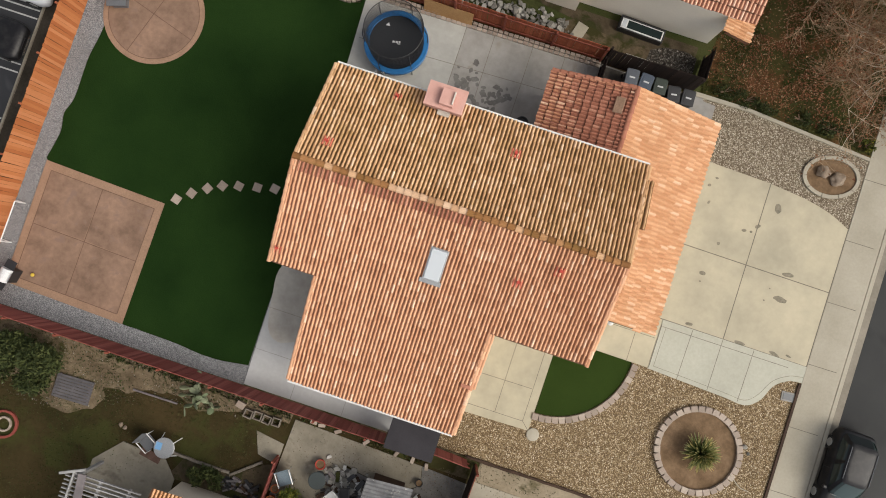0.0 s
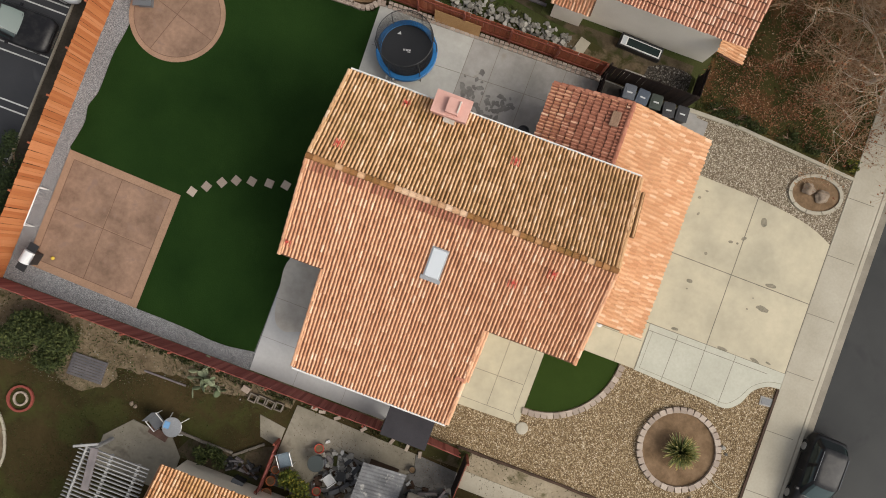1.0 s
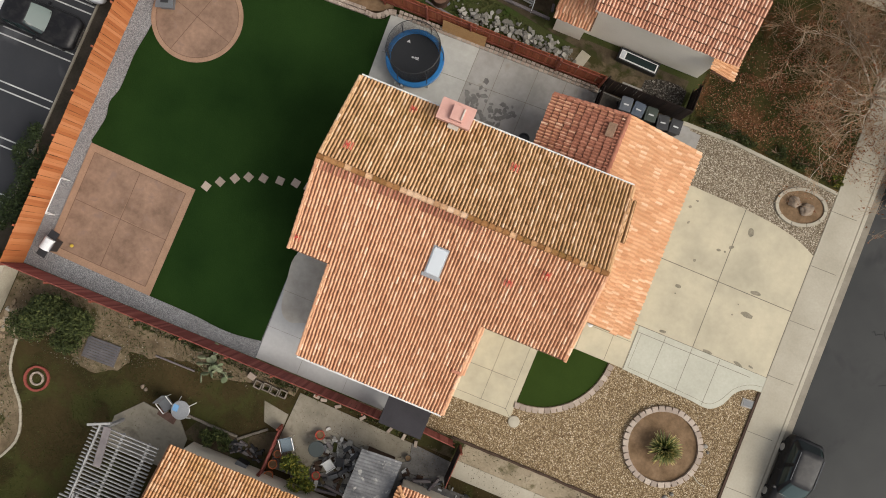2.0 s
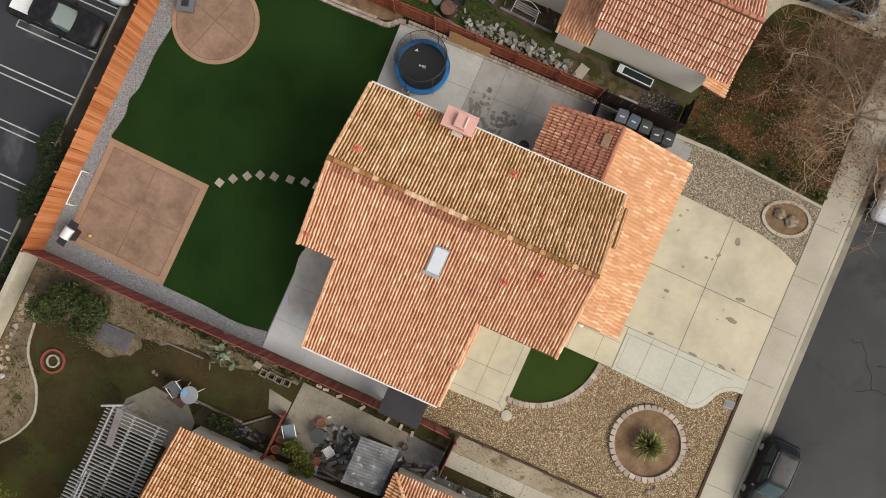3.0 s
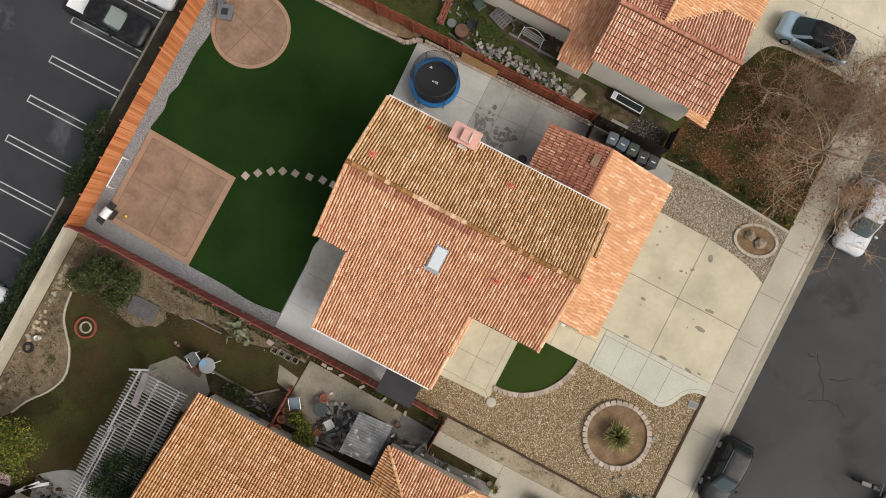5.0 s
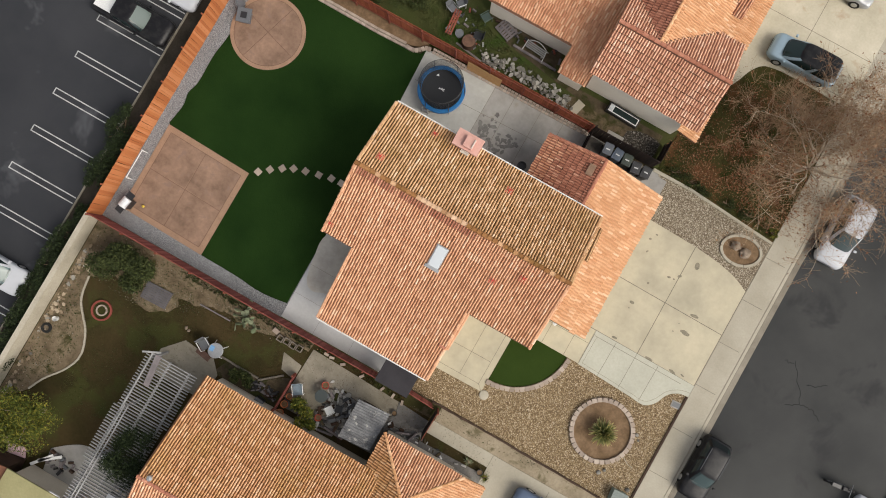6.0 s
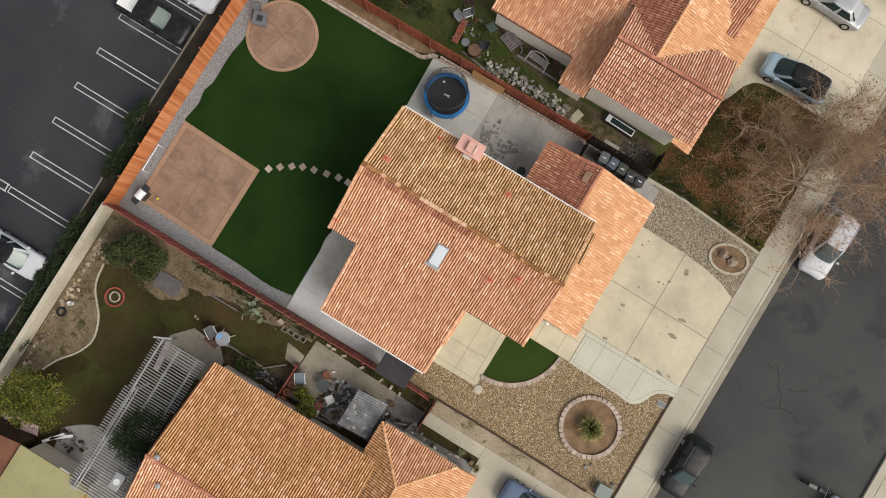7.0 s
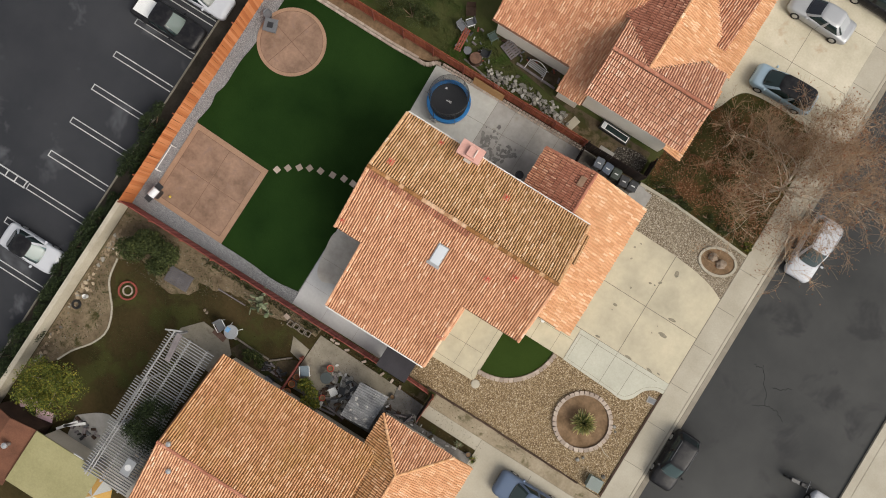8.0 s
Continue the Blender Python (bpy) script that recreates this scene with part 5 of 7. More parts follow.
part("stone", lathe([(0, -0.02), (0.3, -0.02), (0.3, 0.05), (0.27, 0.07), (0.1, 0.085), (0, 0.085)], 24), M_CONC_WALK, hd)
wm = thing("meter_box", "grey concrete water meter box with a lid", "meter box", at=(18.3, -1.65, 0), rz=5)
part("box", boxes((-0.32, 0.32, -0.22, 0.22, -0.02, 0.03), bevel=0.01), M_CONC_GREY, wm)
part("lid", boxes((-0.24, 0.24, -0.15, 0.15, 0.03, 0.045)), M_GREYP, wm)
ub = thing("utility_box", "grey green utility pedestal beside the pavement", "utility box", at=(17.75, -8.4, 0), rz=4)
part("cabinet", boxes((-0.45, 0.45, -0.4, 0.4, -0.02, 0.55), bevel=0.03), plain("grey_green_paint", (0.2, 0.25, 0.22), 0.5), ub)
part("lid", boxes((-0.48, 0.48, -0.43, 0.43, 0.55, 0.6), bevel=0.01), plain("pale_grey_green_paint", (0.16, 0.19, 0.175), 0.6), ub)
for k, (x, y, r) in enumerate(((16.09, -7.69, 0.13), (18.2, -7.75, 0.14), (17.05, -4.5, 0.12), (16.35, -7.4, 0.1), (17.3, -4.75, 0.08))):
    rk = thing("stone", "loose white garden stone on pebbles", "stone", group="loose white stones", at=(x, y, 0.04))
    part("rock", rock_bm(r, 30 + k, 0.7, 2), M_ROCK, rk)
hose = thing("hose", "thin pale hose lying by a paver ring", "hose")
bm = bmesh.new()
hp = curve_points([(16.7, -5.9, 0.2), (17.0, -6.1, 0.1), (17.4, -6.35, 0.04), (17.8, -6.4, 0.03)], 4)
for a, b in zip(hp, hp[1:]):
    rod(bm, a, b, 0.02, sides=6)
part("tube", bm, M_CONC_WALK, hose)


# ---- bins and gate ----
def wheelie_bin(x, y, rz, colour, lid, label):
    t = thing("wheelie_bin", label, "bin", group="bins by the garage", at=(x, y, 0.045), rz=rz)
    bm = bmesh.new()
    box(bm, -0.27, 0.27, -0.33, 0.33, 0.06, 0.98, bevel=0.03)
    for v in bm.verts:
        k = 0.82 + 0.18 * min(1, v.co.z / 0.98)
        v.co.x *= k
        v.co.y *= k
    part("body", bm, colour, t)
    bm = bmesh.new()
    box(bm, -0.3, 0.3, -0.35, 0.36, 0.98, 1.06, bevel=0.025)
    box(bm, -0.2, 0.2, -0.2, 0.2, 1.05, 1.075, bevel=0.012)
    part("lid", bm, lid, t)
    bm = bmesh.new()
    rod(bm, (-0.25, 0.39, 1.0), (0.25, 0.39, 1.0), 0.018)
    part("handle", bm, colour, t)
    part("label", boxes((-0.13, 0.13, -0.05, 0.02, 1.076, 1.079)), M_LOGO, t)
    for xx in (-0.28, 0.28):
        bm = bmesh.new()
        rod(bm, (xx - 0.025, 0.28, 0.1), (xx + 0.025, 0.28, 0.1), 0.1, sides=14)
        part("wheel", bm, M_RUBBER, t)
    return t


C_SLATE, C_BLUE, C_GREEN, C_BLACK = plain("slate_plastic", (0.085, 0.095, 0.115), 0.5), plain("dull_blue_plastic", (0.06, 0.078, 0.11), 0.5), plain("dark_green_plastic", (0.03, 0.04, 0.03), 0.45), plain("bin_black_plastic", (0.022, 0.022, 0.024), 0.45)
for x, y, a, c, l in ((6.62, 10.02, 4, C_SLATE, "slate grey wheelie bin with a closed lid"), (7.3, 10.0, -3, C_BLUE, "grey blue wheelie bin with a closed lid"), (7.98, 10.0, 3, C_GREEN, "dark green wheelie bin with a closed lid"), (8.68, 9.85, 10, C_BLACK, "black wheelie bin with a pale label"), (9.36, 9.9, 2, C_BLACK, "black wheelie bin at the end of a row")):
    wheelie_bin(x, y, a, c, c, l)
M_DARKBOARD = piece("dark_brown_board", [(0.0, (0.014, 0.009, 0.008)), (1.0, (0.03, 0.018, 0.014))])
board_fence("dark brown board fence behind the bins", (5.25, 10.6), (9.72, 10.66), 1.9, M_DARKBOARD, M_DARKBOARD, group="dark fences", side=-1)
board_fence("dark brown board gate beside the neighbour's house", (9.74, 10.7), (9.74, 12.3), 1.6, M_DARKBOARD, M_DARKBOARD, group="dark fences", side=-1)
board_fence("short dark return fence beside the bins", (5.3, 8.7), (5.25, 10.5), 1.5, M_DARKBOARD, M_DARKBOARD, group="dark fences", side=-1)
board_fence("short red board fence by the front gravel", (3.3, -9.02), (5.1, -9.1), 1.3, M_FENCE_RED, M_REDWOOD)


# ---- vehicles ----
def loft(sections, bm=None):
    """Closed skin through rings of points with equal counts."""
    bm = bm or bmesh.new()
    rings = [[bm.verts.new(p) for p in ring] for ring in sections]
    n = len(rings[0])
    for a, b in zip(rings, rings[1:]):
        for i in range(n):
            bm.faces.new((a[i], a[(i + 1) % n], b[(i + 1) % n], b[i]))
    bm.faces.new(rings[0][::-1])
    bm.faces.new(rings[-1])
    bmesh.ops.recalc_face_normals(bm, faces=bm.faces[:])
    for f in bm.faces:
        f.smooth = True
    return bm


def round_plan(x0, x1, w, z, n=40, power=4.0, nose=0.0):
    """Points round a softened rectangle in plan."""
    out = []
    for i in range(n):
        a = 2 * math.pi * (i + 0.5) / n
        c, q = math.cos(a), math.sin(a)
        k = (abs(c) ** power + abs(q) ** power) ** (-1 / power)
        u, v = c * k, q * k
        out.append(Vector(((x0 + x1) / 2 + (x1 - x0) / 2 * (u + nose * (1 - v * v) * (0.06 if u > 0 else 0)), w * v * (1 - 0.06 * max(0, u)), z)))
    return out


def shell(rings, cap=True):
    bm = bmesh.new()
    vs = [[bm.verts.new(p) for p in r] for r in rings]
    n = len(vs[0])
    for a, b in zip(vs, vs[1:]):
        for i in range(n):
            bm.faces.new((a[i], a[(i + 1) % n], b[(i + 1) % n], b[i]))
    if cap:
        bm.faces.new(vs[-1])
    bmesh.ops.recalc_face_normals(bm, faces=bm.faces[:])
    for f in bm.faces:
        f.smooth = True
    return bm


# glass whose base colour stands in for the sky reflected in it
def shield_glass(colour):
    m, nt, b = mat("windscreen_glass", 0.08)
    b.inputs["Base Color"].default_value = (*colour, 1)
    return m


def car(label, at, rz, paint, L=4.6, W=1.82, H=1.5, kind="suv", category="car", group="parked cars", roof_m=None, shield=(0.035, 0.05, 0.05), rear=(0.012, 0.016, 0.018)):
    """A car that looks along its own +x."""
    t = thing("car" if kind != "pickup" else "pickup_truck", label, category, group=group, at=at, rz=rz)
    hl, hw, belt = L / 2, W / 2, 0.98 if kind != "sedan" else 0.92
    drop = {"sedan": 0.10, "suv": 0.03, "van": 0.03, "pickup": 0.02}[kind]
    secs = []
    for i in range(29):
        u = math.sin(math.pi / 2 * (-1 + 2 * i / 28))
        x = hl * u
        d, rc = hl - abs(x), 0.55 if u > 0 else 0.42
        w = hw - (0.5 * rc * (1 - math.sqrt(max(0.0, 1 - ((rc - d) / rc) ** 2))) if d < rc else 0.0)
        lid = belt
        if u > 0.3:
            lid = belt - 0.05 - 0.13 * ((u - 0.3) / 0.7) ** 1.6 - (0.16 * max(0, (u - 0.88) / 0.12) ** 2)
        elif u < -0.5:
            lid = belt - drop * min(1, (-u - 0.5) / 0.3) - 0.14 * max(0, (-u - 0.92) / 0.08) ** 2
        z0 = 0.22 + 0.14 * max(0, (abs(u) - 0.8) / 0.2)
        h = lid - z0
        secs.append([(x, -w * 0.92, z0), (x, -w, z0 + h * 0.3), (x, -w * 1.0, z0 + h * 0.62), (x, -w * 0.965, z0 + h * 0.86), (x, -w * 0.88, lid - 0.015), (x, -w * 0.6, lid + 0.015), (x, 0, lid + 0.035), (x, w * 0.6, lid + 0.015), (x, w * 0.88, lid - 0.015), (x, w * 0.965, z0 + h * 0.86), (x, w * 1.0, z0 + h * 0.62), (x, w, z0 + h * 0.3), (x, w * 0.92, z0)])
    body = part("body", loft(secs), paint, t)
    if kind == "sedan":
        xb0, xt0, xt1, xb1 = -hl + 0.62, -hl + 1.2, hl * 0.14, hl * 0.48
    elif kind == "pickup":
        xb0, xt0, xt1, xb1 = -0.85, -0.7, 0.55, 1.12
    elif kind == "van":
        xb0, xt0, xt1, xb1 = -hl + 0.12, -hl + 0.42, hl * 0.26, hl * 0.64
    else:
        xb0, xt0, xt1, xb1 = -hl + 0.14, -hl + 0.5, hl * 0.12, hl * 0.48
    boxy = 6.5 if kind == "sedan" else 7.5
    wb, wt, zb, zt = hw * 0.9, hw * (0.73 if kind == "sedan" else 0.77), belt - 0.03, H - 0.06
    low, top = round_plan(xb0, xb1, wb, zb, power=boxy, nose=1.0), round_plan(xt0, xt1, wt, zt, power=boxy, nose=0.8)
    mid = [a.lerp(b, 0.5) + Vector((0, 0.025 * (1 if a.y > 0 else -1), 0)) for a, b in zip(low, top)]
    part("glazing", shell([low, mid, top]), M_GLASS, t, "dark tinted windows")
    rim = round_plan(xt0 - 0.03, xt1 + 0.02, wt + 0.02, zt - 0.015, nose=0.8, power=boxy)
    r1 = round_plan(xt0 + 0.02, xt1 - 0.03, wt - 0.03, zt + 0.03, nose=0.8, power=boxy)
    r2 = round_plan(xt0 + 0.25, xt1 - 0.25, wt - 0.22, zt + 0.05, power=boxy)
    r3 = round_plan(xt0 + 0.5, xt1 - 0.5, wt - 0.45, zt + 0.058, power=boxy)
    roof = part("roof", shell([rim, r1, r2, r3]), roof_m or paint, t)
    n = len(low)

    def pillar(i, j):
        bm = bmesh.new()
        q = []
        for ring in (low, mid, top):
            c = Vector((sum(p.x for p in ring) / n, 0, ring[0].z))
            q.append([ring[k % n] + (ring[k % n] - c).normalized() * 0.014 for k in (i, j)])
        vs = [[bm.verts.new(p) for p in r] for r in q]
        for a, b in zip(vs, vs[1:]):
            bm.faces.new((a[0], a[1], b[1], b[0]))
        bmesh.ops.recalc_face_normals(bm, faces=bm.faces[:])
        part("pillar", bm, paint, t)

    for i in (4, 9, 14, 24, 29, 34):
        pillar(i, i + 1)
    for first, name_, tone in ((-4, "windshield", shield), (16, "rear_window", rear)):
        bm = bmesh.new()
        rows_ = []
        for ring in (low, mid, top):
            c = Vector((sum(p.x for p in ring) / n, 0, ring[0].z))
            rows_.append([bm.verts.new(ring[k % n] + (ring[k % n] - c).normalized() * 0.01) for k in range(first, first + 9)])
        for r_, q_ in zip(rows_, rows_[1:]):
            for k in range(8):
                bm.faces.new((r_[k], r_[k + 1], q_[k + 1], q_[k]))
        bmesh.ops.recalc_face_normals(bm, faces=bm.faces[:])
        part(name_, bm, shield_glass(tone), t)
    if kind == "suv":
        for s in (-1, 1):
            bm = bmesh.new()
            rod(bm, (xt0 + 0.15, s * wt * 0.9, zt + 0.05), (xt1 - 0.15, s * wt * 0.9, zt + 0.05), 0.018, sides=6)
            part("roof_rail", bm, M_GREYP, t)
    for x in (-hl + 0.82, hl - 0.85):
        for s in (-1, 1):
            bm = bmesh.new()
            rod(bm, (x, s * (hw - 0.2), 0.33), (x, s * (hw + 0.004), 0.33), 0.33, sides=24)
            wh = part("wheel", bm, M_RUBBER, t)
            bm = bmesh.new()
            rod(bm, (x, s * (hw - 0.02), 0.33), (x, s * (hw + 0.014), 0.33), 0.21, 0.19, sides=16)
            part("rim", bm, M_METAL, wh)
    for s in (-1, 1):
        part("headlight", boxes((hl - 0.34, hl - 0.12, s * hw * 0.64 - 0.13, s * hw * 0.64 + 0.11, belt - 0.40, belt - 0.265), bevel=0.05), M_LAMP, t)
        part("tail_light", boxes((-hl + 0.02, -hl + 0.12, s * hw * 0.72 - 0.1, s * hw * 0.72 + 0.08, belt - 0.38, belt - 0.2), bevel=0.03), M_TAIL, t)
        part("mirror", boxes((xb1 - 0.3, xb1 - 0.16, s * (hw + 0.06) - 0.09, s * (hw + 0.06) + 0.09, belt - 0.04, belt + 0.09), bevel=0.04), paint, t)
        part("wiper", boxes((xb1 - 0.02, xb1 + 0.01, s * 0.32 - 0.25, s * 0.32 + 0.25, belt + 0.01, belt + 0.03)), M_BLACK, t)
        part("door_seam", boxes((-0.12, -0.1, s * hw * 0.99 - 0.012, s * hw * 0.99 + 0.012, 0.4, belt - 0.12)), M_BLACK, t)
    part("front_bumper", boxes((hl - 0.12, hl + 0.01, -hw * 0.55, hw * 0.55, 0.3, 0.42), bevel=0.05), M_BLACK if kind != "pickup" else M_CHROME, t)
    part("rear_bumper", boxes((-hl - 0.01, -hl + 0.12, -hw * 0.6, hw * 0.6, 0.32, 0.46), bevel=0.05), M_BLACK if kind != "pickup" else M_CHROME, t)
    part("grille", boxes((hl - 0.07, hl + 0.004, -hw * 0.34, hw * 0.34, belt - 0.42, belt - 0.34), bevel=0.02), M_BLACK, t)
    if kind == "pickup":
        part("bed_cover", boxes((-hl + 0.3, -0.95, -hw * 0.66, hw * 0.66, belt - 0.02, belt + 0.06), bevel=0.02), M_WHITE, t, "white hard bed cover")
    return t


P_BLACK, P_WHITE, P_SILVER, P_BLUE, P_STEEL = car_paint("black_car_paint", (0.012, 0.012, 0.014)), car_paint("white_car_paint", (0.42, 0.43, 0.46), 0.0), car_paint("silver_car_paint", (0.36, 0.365, 0.375), 0.45), car_paint("slate_blue_car_paint", (0.10, 0.135, 0.205), 0.4), car_paint("steel_blue_car_paint", (0.29, 0.385, 0.46), 0.3)
car("black hatchback parked against the kerb of the street", (21.47, -4.22, -0.13), -91, P_BLACK, 4.05, 1.74, 1.52, "suv", shield=(0.02, 0.04, 0.04))
car("white sport utility car under a bare tree, scattered with leaves", (22.05, 12.92, -0.13), -90, P_WHITE, 4.6, 1.86, 1.75, "suv")
car("dark car parked against the kerb", (21.75, -10.4, -0.13), -90, P_BLACK, 4.5, 1.8, 1.5, "sedan")
car("white car parked at the far kerb", (31.45, -3.1, -0.13), 90, P_WHITE, 4.6, 1.82, 1.5, "sedan")
# the pale rear tones of these two are painted reflections of bright sky
car("silver sedan on a stained concrete driveway", (14.33, 26.95, 0.025), 178, P_SILVER, 4.7, 1.76, 1.46, "sedan", shield=(0.012, 0.014, 0.02), rear=(0.32, 0.33, 0.34))
car("steel blue minivan on a driveway beside dead leaves", (14.68, 21.2, 0.025), 181, P_STEEL, 4.55, 1.72, 1.55, "van", roof_m=P_BLACK, shield=(0.012, 0.025, 0.025), rear=(0.25, 0.27, 0.28))
car("dark sport utility car on a concrete driveway", (17.3, 30.2, 0.025), 0, P_BLACK, 4.7, 1.85, 1.7, "suv")
car("slate blue car on the neighbour's driveway", (14.4, -11.6, 0.02), 180, P_BLUE, 4.7, 1.84, 1.5, "sedan")
car("black pickup truck with a white bed cover in a parking bay", (-23.4, 2.75, -0.06), 0, P_BLACK, 5.2, 1.85, 1.8, "pickup", category="pickup truck", shield=(0.10, 0.125, 0.115))
car("white hatchback with a dark glass roof in a parking bay", (-22.75, -15.2, -0.06), 0, P_WHITE, 4.2, 1.78, 1.48, "sedan", roof_m=P_BLACK, shield=(0.05, 0.09, 0.09))
car("white sedan in a parking bay", (-22.6, 5.6, -0.06), 0, P_WHITE, 4.6, 1.82, 1.48, "sedan")

mc = thing("motorcycle", "dark motorcycle parked at the far kerb", "motorcycle", group="parked cars", at=(29.45, -1.0, -0.13), rz=8)
for x in (-0.68, 0.68):
    bm = bmesh.new()
    bmesh.ops.create_cone(bm, cap_ends=True, segments=20, radius1=0.31, radius2=0.31, depth=0.12, matrix=pose(x, 0, 0.31, 90, 0, 0))
    w = part("wheel", bm, M_RUBBER, mc)
    bm = bmesh.new()
    bmesh.ops.create_cone(bm, cap_ends=True, segments=16, radius1=0.18, radius2=0.18, depth=0.13, matrix=pose(x, 0, 0.31, 90, 0, 0))
    part("rim", bm, M_CHROME, w)
part("engine", boxes((-0.25, 0.25, -0.16, 0.16, 0.25, 0.6), bevel=0.04), M_GREYP, mc)
part("tank", boxes((-0.1, 0.4, -0.15, 0.15, 0.62, 0.86), bevel=0.07), P_BLACK, mc)
part("seat", boxes((-0.75, -0.08, -0.14, 0.14, 0.66, 0.78), bevel=0.05), M_BLACK, mc)
bm = bmesh.new()
rod(bm, (0.62, 0, 0.35), (0.36, 0, 0.98), 0.035)
part("fork", bm, M_GREYP, mc)
bm = bmesh.new()
rod(bm, (0.34, -0.4, 1.0), (0.34, 0.4, 1.0), 0.02)
part("handlebar", bm, M_GREYP, mc)

# ---- car park ----
for k in range(-5, 6):
    y = -3.79 + 2.72 * k
    t = thing("bay_marking", "narrow white painted loop between parking bays", "road marking", group="parking bay markings", at=(0, y, -0.06))
    for s in (-1, 1):
        part("line", boxes((-25.65, -21.0, s * 0.2 - 0.035, s * 0.2 + 0.035, -0.02, 0.004)), M_LINE, t)
    part("line", boxes((-25.72, -25.65, -0.235, 0.235, -0.02, 0.004)), M_LINE, t)
t = thing("ladder_marking", "white painted ladder marking on asphalt", "road marking", group="parking bay markings", at=(0, -11.95, -0.06))
for s in (-1, 1):
    part("line", boxes((-31.2, -25.8, s * 0.24 - 0.045, s * 0.24 + 0.045, -0.02, 0.004)), M_LINE, t)
for i in range(8):
    part("line", boxes((-31.2 + i * 0.75, -31.11 + i * 0.75, -0.195, 0.195, -0.02, 0.004)), M_LINE, t)
for k, (x, y, r, h) in enumerate(((-20.45, -3.9, 1.0, 1.1), (-20.0, -6.9, 0.8, 1.0), (-19.95, -9.3, 0.7, 0.9), (-20.0, -11.2, 0.8, 1.0), (-19.9, -13.2, 0.75, 1.0), (-19.95, -15.2, 0.9, 1.1), (-19.9, -17.4, 0.8, 1.1), (-19.95, -19.6, 0.9, 1.2), (-19.9, -21.8, 0.9, 1.2))):
    bush("shrub", "dark green shrub in the car park's planting strip", "shrub", (x, y, -0.02), (r * 1.0, r * 1.9, h * 0.9), 3800, 0.07, M_LEAF_DARK, 50 + k, group="car park shrubs")
wl = thing("block_wall", "long cream concrete block wall beside the car park", "wall", kind="structure")
part("wall", boxes((-19.28, -19.06, -60, -9.2, -0.02, 1.22)), M_BLOCK, wl)
part("coping", boxes((-19.33, -19.0, -60, -9.2, 1.22, 1.3), bevel=0.01), M_BLOCK, wl)

# ---- bare tree ----
M_LIMB = mixed("white_sycamore_limb", (0.30, 0.23, 0.165), (0.70, 0.62, 0.51), 1.5, 9, 0.9, 0.4, 0.02)
M_BRANCH = mixed("tan_bare_twigs", (0.22, 0.135, 0.08), (0.45, 0.32, 0.205), 1.0, 9, 0.9)


